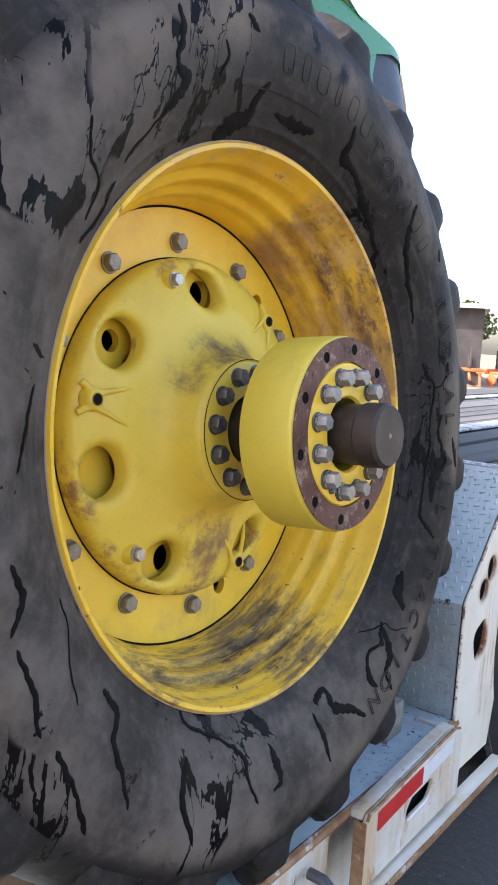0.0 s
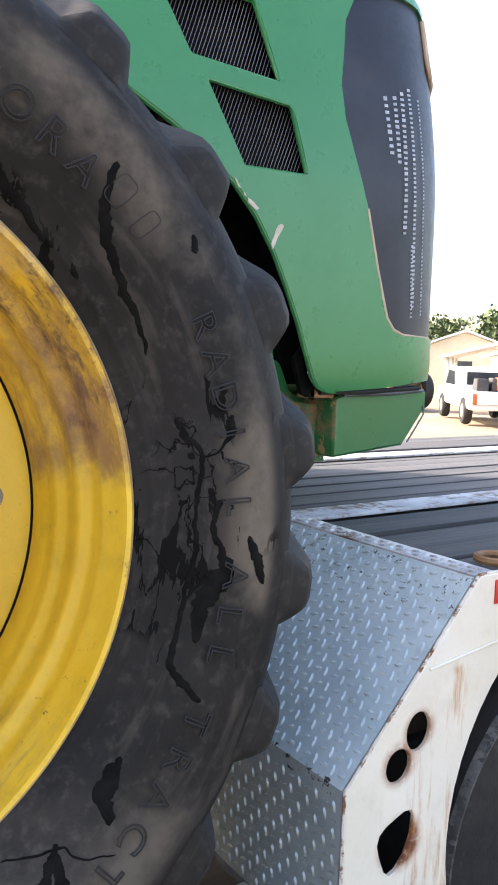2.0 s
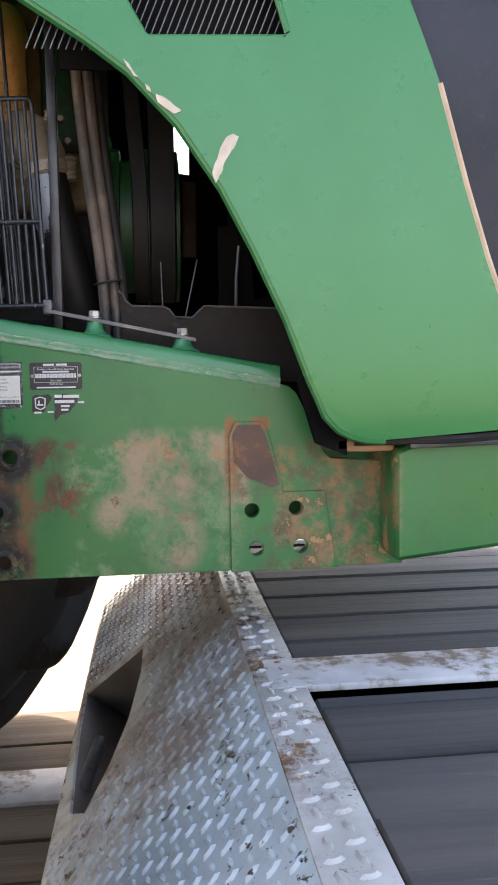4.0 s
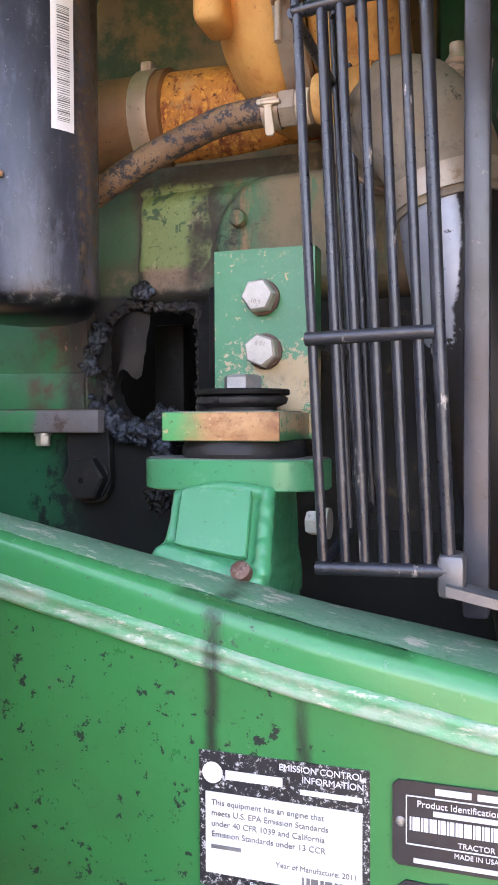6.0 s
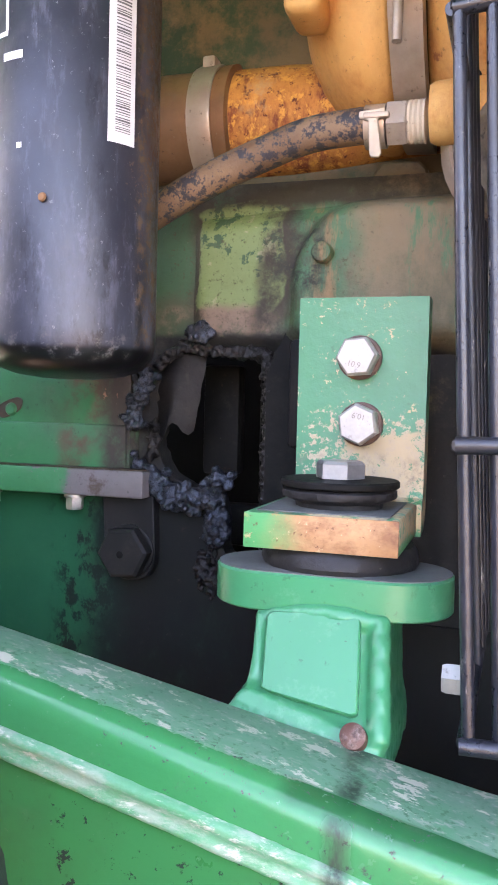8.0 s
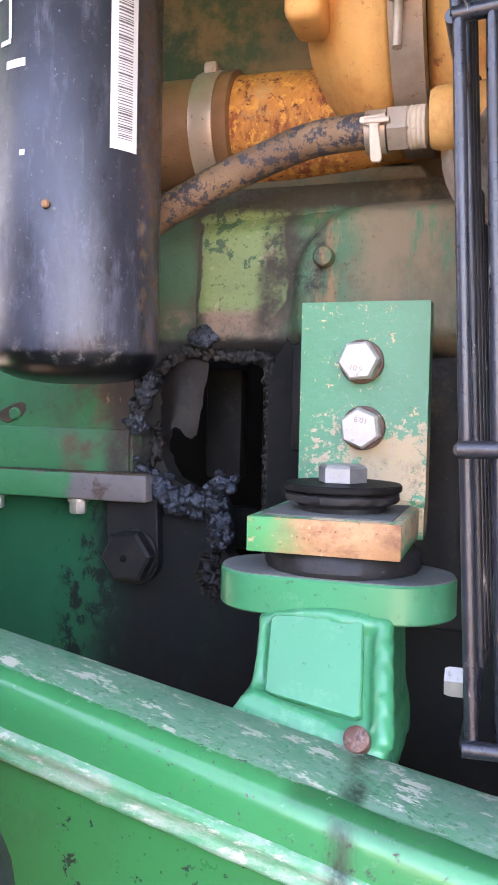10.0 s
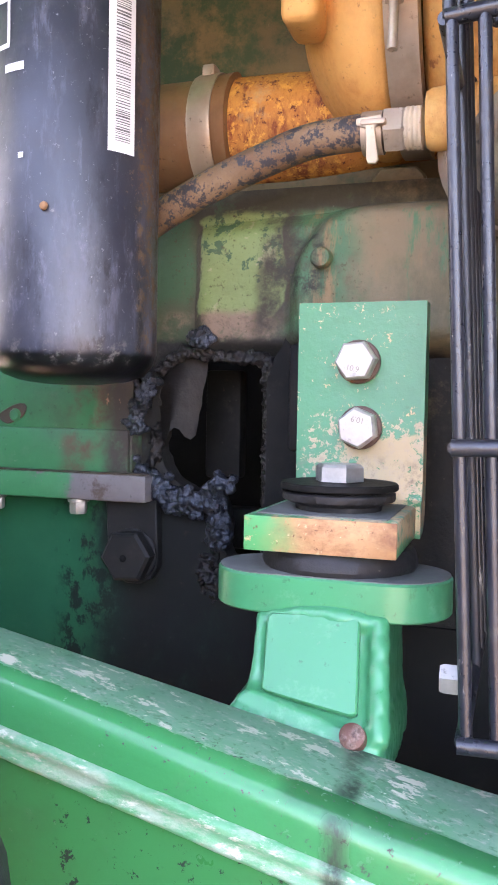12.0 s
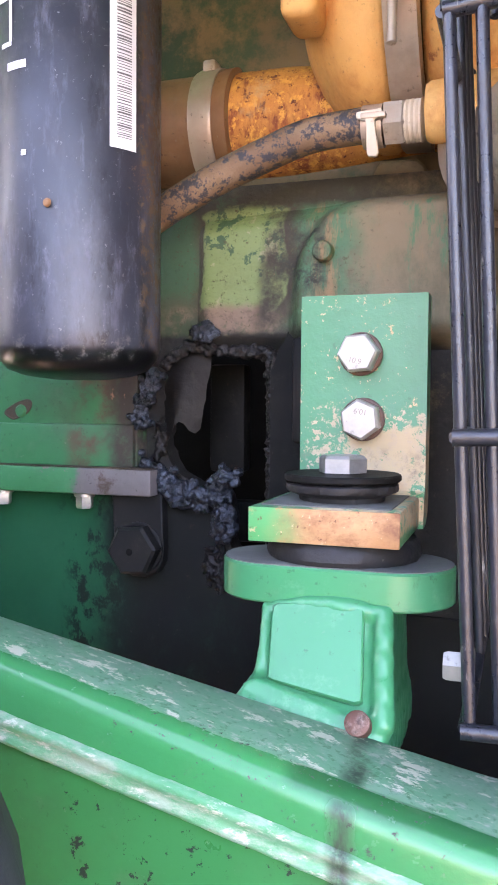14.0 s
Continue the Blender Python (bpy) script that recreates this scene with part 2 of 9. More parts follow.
green_beam = mat("green_beam_worn_paint", (0.012, 0.145, 0.038), (0.018, 0.170, 0.050), 0.32, grime=0.4, big=2.5, spots=[
    ((0.028, 0.13, 0.045), 5.0, 0.45, 0.7, 0.5, {"Z": (1.3, 1.606, 0.006)}, None),
    ((0.17, 0.25, 0.12), 6.0, 0.46, 0.60, 0.55, {"Z": (1.34, 1.60, 0.012), "X": (1.08, 1.34, 0.03)}, None),
    ((0.34, 0.245, 0.155), 9.0, 0.38, 0.60, 0.7, {"Z": (1.50, 1.612, 0.020), "X": (1.165, 1.36, 0.025)}, (1, 1, 0.8)),
    ((0.34, 0.245, 0.155), 8.0, 0.34, 0.56, 0.7, {"R": (1.236, 1.430, 0.030, 0.070)}, None),
    ((0.34, 0.255, 0.160), 8.0, 0.34, 0.58, 0.7, {"R": (1.140, 1.480, 0.016, 0.050)}, None),
    ((0.30, 0.240, 0.145), 10.0, 0.42, 0.62, 0.7, {"R": (1.210, 1.520, 0.040, 0.090)}, None),
    ((0.09, 0.21, 0.085), 9.0, 0.50, 0.62, 0.6, {"Z": (1.38, 1.58, 0.02), "X": (1.17, 1.36, 0.02)}, (1, 1, 0.7)),
    ((0.26, 0.13, 0.065), 20.0, 0.57, 0.66, 0.8, {"Z": (1.40, 1.61, 0.01), "X": (1.12, 1.34, 0.02)}, None), ((0.36, 0.21, 0.11), 14.0, 0.50, 0.60, 0.8, {"Z": (1.575, 1.606, 0.008), "X": (1.14, 1.33, 0.02)}, None),
    ((0.30, 0.165, 0.08), 14.0, 0.44, 0.60, 0.8, {"Z": (1.34, 1.585, 0.012), "X": (1.42, 1.60, 0.02)}, None),
    ((0.10, 0.085, 0.040), 18.0, 0.46, 0.62, 0.7, {"Z": (1.34, 1.60, 0.012), "X": (1.36, 1.56, 0.03)}, None),
    ((0.44, 0.24, 0.11), 9.0, 0.55, 0.62, 0.8, {"Z": (1.34, 1.60, 0.012), "X": (1.42, 1.64, 0.03)}, None),
    ((0.085, 0.050, 0.026), 11.0, 0.42, 0.56, 0.8, {"Z": (1.33, 1.600, 0.010), "X": (0.912, 0.995, 0.02)}, (1, 1, 0.6)),
    ((0.17, 0.075, 0.035), 24.0, 0.48, 0.62, 0.85, {"Z": (1.36, 1.60, 0.012), "X": (0.88, 1.00, 0.02)}, None),
    ((0.16, 0.070, 0.035), 20.0, 0.48, 0.60, 0.85, {"Z": (1.48, 1.60, 0.015), "X": (1.015, 1.075, 0.022)}, None), ((0.05, 0.035, 0.026), 34.0, 0.56, 0.66, 0.85, {"Z": (1.49, 1.60, 0.015), "X": (1.015, 1.07, 0.022)}, None),
    ((0.10, 0.045, 0.026), 26.0, 0.38, 0.54, 0.85, {"R": (1.030, 1.585, 0.014, 0.040)}, (1, 1, 0.6)),
    ((0.11, 0.050, 0.028), 24.0, 0.38, 0.54, 0.85, {"R": (1.052, 1.528, 0.014, 0.042)}, (1, 1, 0.6)),
    ((0.19, 0.085, 0.038), 16.0, 0.47, 0.60, 0.85, {"Z": (1.39, 1.59, 0.025), "X": (0.975, 0.995, 0.022)}, (1, 1, 0.5)),
    ((0.30, 0.15, 0.07), 22.0, 0.42, 0.55, 0.85, {"Z": (1.52, 1.64, 0.012), "X": (1.330, 1.346, 0.006)}, None),
    ((0.30, 0.15, 0.07), 22.0, 0.40, 0.55, 0.85, {"Z": (1.622, 1.64, 0.006), "X": (1.335, 1.40, 0.01)}, None),
    ((0.20, 0.08, 0.032), 40.0, 0.57, 0.64, 0.85, {"Z": (1.50, 1.60, 0.012), "X": (1.0, 1.16, 0.03)}, None)] + [
    ((0.016, 0.014, 0.013), 40.0, 0.40, 0.52, 0.7, {"R": (x, z, 0.028, 0.052)}, None) for x, z in HOLES_LEFT] + [
    ((0.012, 0.022, 0.012), 3.0, 0.25, 0.45, 0.4, {"X": (0.904, 0.906, 0.006), "Z": (1.56, 1.84, 0.01)}, (1, 1, 0.2)),
    ((0.014, 0.030, 0.016), 8.0, 0.40, 0.55, 0.4, {"X": (0.957, 0.959, 0.006), "Z": (1.62, 1.83, 0.02)}, (1, 1, 0.2)),
    ((0.010, 0.014, 0.010), 110.0, 0.58, 0.63, 0.6, {"X": (0.78, 0.96, 0.03), "Z": (1.60, 1.80, 0.03)}, None),
    ((0.02, 0.02, 0.014), 90.0, 0.70, 0.73, 0.8, None, None)], bump=0.05)
green_top = mat("green_scuffed_top", (0.016, 0.185, 0.058), (0.026, 0.205, 0.072), 0.20, grime=0.15, big=6, spots=[
    ((0.075, 0.215, 0.115), 30.0, 0.28, 0.46, 0.5, {"Y": (0.8035, 1.0, 0.003)}, None),
    ((0.125, 0.25, 0.155), 70.0, 0.44, 0.58, 0.65, {"Y": (0.8035, 1.0, 0.003)}, (0.5, 1.2, 1)),
    ((0.28, 0.31, 0.245), 210.0, 0.52, 0.64, 0.75, {"Y": (0.802, 1.0, 0.003)}, (0.6, 1, 1)),
    ((0.030, 0.145, 0.062), 230.0, 0.53, 0.62, 0.5, {"Y": (0.802, 1.0, 0.003)}, None),
    ((0.018, 0.032, 0.018), 34.0, 0.36, 0.56, 0.5, {"X": (0.904, 0.909, 0.006)}, (1, 1, 0.3)),
    ((0.44, 0.42, 0.32), 60.0, 0.550, 0.60, 0.75, {"Y": (0.803, 1.0, 0.003)}, (0.55, 1, 1)),
    ((0.13, 0.13, 0.17), 42.0, 0.665, 0.70, 0.7, {"Y": (0.802, 1.0, 0.003)}, None),
    ((0.010, 0.105, 0.034), 12.0, 0.25, 0.40, 0.22, {"Y": (0.7925, 0.803, 0.003), "X": (0.885, 1.01, 0.01)}, (0.3, 1, 1)),
    ((0.030, 0.030, 0.022), 210.0, 0.60, 0.64, 0.8, {"X": (0.80, 0.93, 0.03), "Y": (0.75, 0.806, 0.004)}, None),
    ((0.06, 0.055, 0.045), 160.0, 0.67, 0.70, 0.8, None, None), ((0.22, 0.11, 0.06), 40.0, 0.72, 0.755, 0.85, None, None)], bump=0.06, bscale=140)
green_weld = mat("green_weld_worn", (0.045, 0.235, 0.10), (0.10, 0.29, 0.155), 0.45, big=30, spots=[((0.22, 0.31, 0.215), 90.0, 0.42, 0.60, 0.7, None, (0.4, 1, 1)), ((0.40, 0.42, 0.33), 170.0, 0.55, 0.64, 0.75, None, (0.4, 1, 1)), ((0.030, 0.040, 0.028), 34.0, 0.36, 0.56, 0.5, {"X": (0.904, 0.909, 0.006)}, (1, 1, 0.3)), ((0.10, 0.06, 0.04), 90.0, 0.68, 0.73, 0.8, None, None)], bump=0.3, bscale=160)
green_mount = mat("green_mount_paint", (0.020, 0.20, 0.082), (0.034, 0.235, 0.108), 0.32, grime=0.4, big=5, spots=[((0.10, 0.29, 0.16), 24.0, 0.54, 0.72, 0.5, None, None), ((0.010, 0.12, 0.045), 30.0, 0.60, 0.74, 0.4, None, (1, 1, 0.35)), ((0.05, 0.045, 0.03), 130.0, 0.67, 0.71, 0.8, None, None), ((0.34, 0.36, 0.26), 150.0, 0.69, 0.72, 0.8, None, None)], bump=0.06)
green_chip = mat("green_chipped_paint", (0.024, 0.175, 0.068), (0.034, 0.20, 0.084), 0.36, grime=0.3, big=8, spots=[
    ((0.48, 0.36, 0.19), 95.0, 0.620, 0.640, 0.75, {"X": (0.80, 0.905, 0.02)}, None), ((0.48, 0.36, 0.19), 210.0, 0.610, 0.640, 0.75, {"X": (0.80, 0.90, 0.02)}, None), ((0.44, 0.34, 0.20), 70.0, 0.44, 0.50, 0.8, {"Z": (1.925, 1.972, 0.012), "X": (0.872, 0.93, 0.014)}, None), ((0.42, 0.33, 0.21), 170.0, 0.50, 0.56, 0.8, {"Z": (1.925, 1.985, 0.016), "X": (0.845, 0.93, 0.014)}, None), ((0.16, 0.13, 0.09), 90.0, 0.50, 0.68, 0.85, {"Z": (1.925, 1.955, 0.012)}, None)], bump=0.12, bscale=120)
orange_bare = mat("orange_primer_edge", (0.34, 0.165, 0.065), (0.44, 0.25, 0.115), 0.65, big=26, spots=[((0.20, 0.085, 0.04), 16.0, 0.48, 0.66, 0.75, None, (1, 1, 1.6)), ((0.05, 0.27, 0.09), 70.0, 0.36, 0.46, 0.5, {"X": (0.80, 0.838, 0.030)}, None), ((0.44, 0.30, 0.16), 120.0, 0.60, 0.64, 0.7, {"X": (0.80, 0.87, 0.01)}, None), ((0.13, 0.055, 0.028), 200.0, 0.60, 0.66, 0.8, None, None), ((0.52, 0.37, 0.22), 240.0, 0.62, 0.68, 0.8, None, None)], bump=0.2)
green_dark = mat("oily_green_casting", (0.010, 0.052, 0.024), (0.014, 0.078, 0.036), 0.45, spec=0.3, grime=0.5, big=5, spots=[(SOOT_SHADE, 8.0, 0.5, 0.68, 0.6, None, None)], bump=0.15)
green_cover = mat("green_cover_paint", (0.02, 0.145, 0.058), (0.03, 0.18, 0.075), 0.40, grime=0.6, big=6, spots=[((0.10, 0.055, 0.035), 12.0, 0.42, 0.58, 0.8, {"X": (0.620, 0.665, 0.02)}, None), ((0.035, 0.028, 0.024), 10.0, 0.34, 0.50, 0.8, {"X": (0.652, 0.72, 0.015)}, None), ((0.30, 0.15, 0.10), 45.0, 0.60, 0.66, 0.8, {"X": (0.625, 0.69, 0.015)}, (1, 1, 0.5)), ((0.02, 0.02, 0.016), 70.0, 0.70, 0.73, 0.8, None, None)], bump=0.1)
flange_paint = mat("burnt_flange_paint", (0.022, 0.155, 0.062), (0.03, 0.18, 0.075), 0.40, grime=0.5, big=6, spots=[((0.13, 0.115, 0.115), 14.0, 0.20, 0.26, 0.5, {"X": (0.632, 0.72, 0.022)}, None), ((0.16, 0.13, 0.12), 60.0, 0.55, 0.60, 0.6, {"X": (0.585, 0.64, 0.02), "Z": (1.926, 1.95, 0.004)}, None), ((0.06, 0.035, 0.026), 26.0, 0.56, 0.66, 0.7, {"X": (0.62, 0.72, 0.02)}, None), ((0.03, 0.024, 0.02), 60.0, 0.66, 0.70, 0.8, None, None)], bump=0.12)
strap_black = mat("sooty_strap_steel", (0.008, 0.0078, 0.0078), (0.015, 0.014, 0.0135), 0.5, spec=0.22, grime=0.25, big=16, bump=0.2)
block_mat = mat("peeling_engine_casting", (0.045, 0.070, 0.034), (0.085, 0.082, 0.048), 0.7, grime=0.35, big=8, spots=[
    ((0.040, 0.125, 0.055), 20.0, 0.40, 0.52, 0.6, {"X": (0.802, 0.870, 0.020), "Z": (2.06, 2.16, 0.012)}, (1, 1, 0.5)),
    ((0.20, 0.150, 0.090), 7.0, 0.34, 0.55, 0.85, {"X": (0.868, 1.2, 0.03)}, (1, 1, 0.5)),
    ((0.05, 0.14, 0.065), 22.0, 0.56, 0.66, 0.6, {"X": (0.85, 0.95, 0.03), "Z": (2.06, 2.16, 0.012)}, (1.4, 1, 0.35)),
    ((0.24, 0.15, 0.075), 26.0, 0.54, 0.66, 0.85, {"Z": (2.055, 2.2, 0.015), "X": (0.830, 1.0, 0.03)}, (1.6, 1, 0.3)),
    ((0.030, 0.085, 0.036), 11.0, 0.30, 0.46, 0.6, {"X": (0.60, 0.742, 0.015), "Z": (2.085, 2.2, 0.01)}, None),
    ((0.050, 0.040, 0.026), 14.0, 0.24, 0.40, 0.8, {"X": (0.722, 0.800, 0.012), "Z": (2.064, 2.160, 0.010)}, None),
    ((0.150, 0.205, 0.070), 15.0, 0.34, 0.40, 0.6, {"X": (0.732, 0.790, 0.014), "Z": (2.074, 2.150, 0.010)}, (1, 1, 0.8)),
    ((0.24, 0.245, 0.13), 34.0, 0.56, 0.61, 0.7, {"X": (0.735, 0.785, 0.014), "Z": (2.072, 2.14, 0.010)}, None),
    ((0.030, 0.080, 0.034), 26.0, 0.54, 0.60, 0.6, {"X": (0.73, 0.80, 0.014), "Z": (2.10, 2.16, 0.012)}, None),
    ((0.20, 0.135, 0.095), 16.0, 0.36, 0.52, 0.85, {"Z": (2.050, 2.070, 0.006), "X": (0.70, 0.785, 0.02)}, None),
    ((0.034, 0.026, 0.018), 11.0, 0.38, 0.58, 0.8, {"X": (0.781, 0.812, 0.012), "Z": (2.03, 2.145, 0.012)}, None),
    ((0.020, 0.020, 0.016), 60.0, 0.44, 0.60, 0.8, {"X": (0.795, 0.828, 0.012), "Z": (2.085, 2.125, 0.010)}, None),
    ((0.060, 0.056, 0.026), 240.0, 0.55, 0.66, 0.8, {"X": (0.70, 0.86, 0.02)}, None),
    ((0.36, 0.20, 0.09), 120.0, 0.68, 0.71, 0.8, None, None),
    # painted shadow along the casting's top, below the hose and turbo
    ((0.034, 0.030, 0.018), 9.0, 0.25, 0.50, 0.8, {"Z": (2.153, 2.3, 0.006)}, None),
    # soot low on the casting, with the bay's shade in the same black
    (SOOT_SHADE, 30.0, 0.32, 0.50, 0.6, {"Z": (2.0, 2.048, 0.006), "X": (0.6, 0.84, 0.02)}, None),
    (SOOT_SHADE, 14.0, 0.28, 0.44, 0.75, {"Z": (1.3, 2.037, 0.010)}, None)], bump=0.35, bscale=130)
char = mat("melted_charred_metal", (0.018, 0.021, 0.027), (0.060, 0.072, 0.095), 0.28, metal=0.6, big=60, spots=[((0.012, 0.011, 0.011), 45, 0.52, 0.62, 0.5, None, None), ((0.12, 0.085, 0.065), 40, 0.64, 0.72, 0.7, None, None)], bump=0.6, bscale=240)
burnt_edge = mat("burnt_black_edge", (0.007, 0.0065, 0.0065), (0.020, 0.017, 0.016), 0.34, metal=0.2, spec=0.35, big=50, spots=[((0.05, 0.030, 0.022), 40, 0.60, 0.70, 0.7, None, None)], bump=0.6, bscale=240)
thread_cream = mat("cream_dusty_steel", (0.52, 0.42, 0.30), (0.62, 0.53, 0.41), 0.6, grime=0.35, big=30, bump=0.1)
head_mat = mat("oily_brown_head", (0.105, 0.082, 0.036), (0.18, 0.120, 0.050), 0.6, spec=0.3, grime=0.3, big=7, spots=[((0.030, 0.060, 0.024), 9.0, 0.48, 0.62, 0.6, None, None), ((0.012, 0.010, 0.008), 8.0, 0.54, 0.68, 0.6, None, None)], bump=0.15)
# sooty steel, blackened further to paint the shade inside the bay
soot_shade_plate = mat("sooty_shaded_steel", (0.0055, 0.0058, 0.0056), (0.013, 0.012, 0.011), 0.6, spec=0.10, grime=0.2, big=16, spots=[((0.05, 0.028, 0.018), 20, 0.62, 0.72, 0.8, None, None)], bump=0.2)
# near-black, barely glossy: paints the deep shade of hollows and gaps
shade_black = mat("painted_shade_black", (0.006, 0.006, 0.006), (0.011, 0.010, 0.009), 0.9, big=10, bump=0.1, spec=0.05)
rubber = mat("black_rubber", (0.013, 0.013, 0.014), (0.024, 0.022, 0.021), 0.6, spec=0.3, grime=0.4, big=20, spots=[((0.12, 0.10, 0.08), 30, 0.62, 0.75, 0.85, None, None)], bump=0.25, bscale=120)
rubber_belt = mat("belt_rubber", (0.010, 0.009, 0.0085), (0.017, 0.015, 0.014), 0.65, spec=0.2, big=12, spots=[((0.034, 0.024, 0.019), 9.0, 0.50, 0.70, 0.7, None, (1, 1, 0.4))], bump=0.1)
black_wire = mat("black_coated_wire", (0.012, 0.013, 0.018), (0.024, 0.026, 0.034), 0.30, grime=0.6, big=30, spots=[((0.30, 0.27, 0.24), 60, 0.60, 0.66, 0.7, None, (1, 1, 0.3))], bump=0.15, bscale=150)
black_bar = mat("black_painted_bar", (0.022, 0.024, 0.032), (0.06, 0.064, 0.08), 0.34, grime=0.5, big=9, spots=[((0.22, 0.20, 0.19), 40, 0.64, 0.72, 0.7, None, None)], bump=0.05)
# scuffs and dust, plus painted bluish sheen, rim highlight and shaded underside
filter_mat = mat("filter_can_paint_and_sheen", (0.016, 0.017, 0.023), (0.030, 0.032, 0.043), 0.40, grime=0.25, big=7, spots=[
    ((0.075, 0.077, 0.098), 16.0, 0.48, 0.78, 0.5, None, (1, 1, 0.3)), ((0.060, 0.062, 0.080), 90.0, 0.52, 0.66, 0.6, None, (1, 1, 0.22)), ((0.010, 0.010, 0.014), 45.0, 0.55, 0.68, 0.45, None, (1, 1, 0.3)), ((0.10, 0.10, 0.125), 60.0, 0.54, 0.72, 0.55, {"Z": (2.04, 2.10, 0.02)}, (1, 1, 0.5)), ((0.13, 0.085, 0.050), 110.0, 0.46, 0.62, 0.85, {"X": (0.7345, 0.76, 0.0012)}, None), ((0.15, 0.105, 0.065), 120.0, 0.55, 0.64, 0.8, {"X": (0.7310, 0.76, 0.002), "Z": (2.12, 2.3, 0.02)}, None), ((0.008, 0.008, 0.010), 26.0, 0.54, 0.62, 0.4, {"X": (0.705, 0.735, 0.008)}, (1, 1, 0.4)), ((0.15, 0.145, 0.145), 260.0, 0.61, 0.66, 0.6, None, None), ((0.0045, 0.0045, 0.005), 16.0, 0.20, 0.40, 0.30, {"Z": (1.98, 2.0265, 0.004)}, None), ((0.09, 0.085, 0.08), 90.0, 0.52, 0.64, 0.6, {"Z": (2.022, 2.034, 0.004)}, None)], bump=0.08)
label_white = mat("label_paper", (0.60, 0.60, 0.60), (0.68, 0.68, 0.67), 0.5, big=30, bump=0)
label_worn = mat("label_paper_stained", (0.58, 0.58, 0.55), (0.66, 0.66, 0.63), 0.55, big=40, spots=[((0.45, 0.33, 0.2), 40, 0.6, 0.7, 0.7, {"X": (0.955, 0.965, 0.006)}, None)], bump=0)
label_black = mat("label_black_ink", (0.012, 0.012, 0.014), (0.02, 0.02, 0.022), 0.4, big=60, spots=[((0.45, 0.45, 0.43), 420.0, 0.54, 0.60, 0.6, None, None)], bump=0)
plate_black = mat("black_anodised_plate", (0.014, 0.014, 0.017), (0.022, 0.022, 0.026), 0.35, big=40, bump=0)
ink = mat("black_print", (0.10, 0.10, 0.102), (0.17, 0.17, 0.17), 0.5, big=60, bump=0)
print_white = mat("white_print", (0.55, 0.55, 0.55), (0.62, 0.62, 0.62), 0.5, big=60, bump=0)
pipe_rust = mat("rusty_orange_pipe", (0.44, 0.16, 0.032), (0.58, 0.25, 0.050), 0.75, big=20, spots=[((0.20, 0.045, 0.016), 36, 0.46, 0.62, 0.8, None, (1.4, 1, 0.5)), ((0.66, 0.31, 0.055), 150, 0.52, 0.60, 0.75, None, (1, 1, 0.7)), ((0.13, 0.032, 0.014), 140, 0.56, 0.62, 0.8, None, None), ((0.42, 0.27, 0.14), 14, 0.54, 0.72, 0.85, None, None)], bump=0.4, bscale=140)
pipe_brown = mat("brown_rubber_sleeve", (0.16, 0.075, 0.03), (0.24, 0.12, 0.05), 0.6, grime=0.6, big=14, spots=[((0.07, 0.04, 0.025), 12, 0.55, 0.7, 0.7, None, None)], bump=0.1)
band_steel = mat("dusty_clamp_steel", (0.42, 0.32, 0.24), (0.52, 0.43, 0.34), 0.45, metal=0.5, grime=0.5, big=20, spots=[((0.30, 0.16, 0.07), 20, 0.58, 0.7, 0.75, None, None)], bump=0.05)
turbo_mat = mat("heat_rusted_casting", (0.64, 0.315, 0.085), (0.75, 0.43, 0.145), 0.7, grime=0.4, big=9, spots=[((0.46, 0.17, 0.04), 8, 0.48, 0.66, 0.8, None, (1, 1, 0.6)), ((0.30, 0.11, 0.04), 46, 0.60, 0.67, 0.8, None, None), ((0.13, 0.05, 0.025), 150, 0.68, 0.72, 0.85, None, None)], bump=0.2, bscale=110)
hose_dirty = mat("cracked_dusty_hose", (0.17, 0.10, 0.055), (0.25, 0.155, 0.085), 0.8, big=30, spots=[((0.03, 0.028, 0.034), 120, 0.48, 0.56, 0.55, None, None)], bump=0.5, bscale=90)
hose_brown = mat("dusty_cable_sleeve", (0.075, 0.057, 0.046), (0.165, 0.118, 0.086), 0.6, grime=0.6, big=14, spots=[((0.030, 0.027, 0.027), 30, 0.52, 0.66, 0.5, None, (1, 1, 0.25)), ((0.020, 0.020, 0.022), 22, 0.34, 0.5, 0.5, {"Z": (1.6, 1.88, 0.02)}, (1, 1, 0.3)), ((0.05, 0.04, 0.035), 18, 0.55, 0.66, 0.6, None, (1, 1, 0.4))], bump=0.2)
elbow_mat = mat("dusty_rubber_elbow", (0.25, 0.20, 0.145), (0.34, 0.28, 0.21), 0.8, grime=0.35, big=9, spots=[((0.13, 0.105, 0.085), 9.0, 0.50, 0.66, 0.85, None, None), ((0.09, 0.075, 0.06), 60.0, 0.60, 0.68, 0.85, None, None)], bump=0.15)
pipe_silver = mat("flaking_aluminised_pipe", (0.30, 0.31, 0.35), (0.42, 0.43, 0.47), 0.4, metal=0.5, big=12, spots=[((0.025, 0.022, 0.02), 10, 0.40, 0.46, 0.6, {"Z": (1.5, 1.985, 0.015)}, None), ((0.02, 0.018, 0.017), 26, 0.60, 0.64, 0.6, None, None), ((0.020, 0.018, 0.018), 60, 0.30, 0.36, 0.6, {"X": (1.034, 1.3, 0.012), "Z": (1.5, 2.09, 0.02)}, None)], bump=0.1)
brown_plate = mat("brown_sheet_metal", (0.015, 0.011, 0.009), (0.028, 0.020, 0.016), 0.55, spec=0.2, grime=0.35, big=6, bump=0.05)
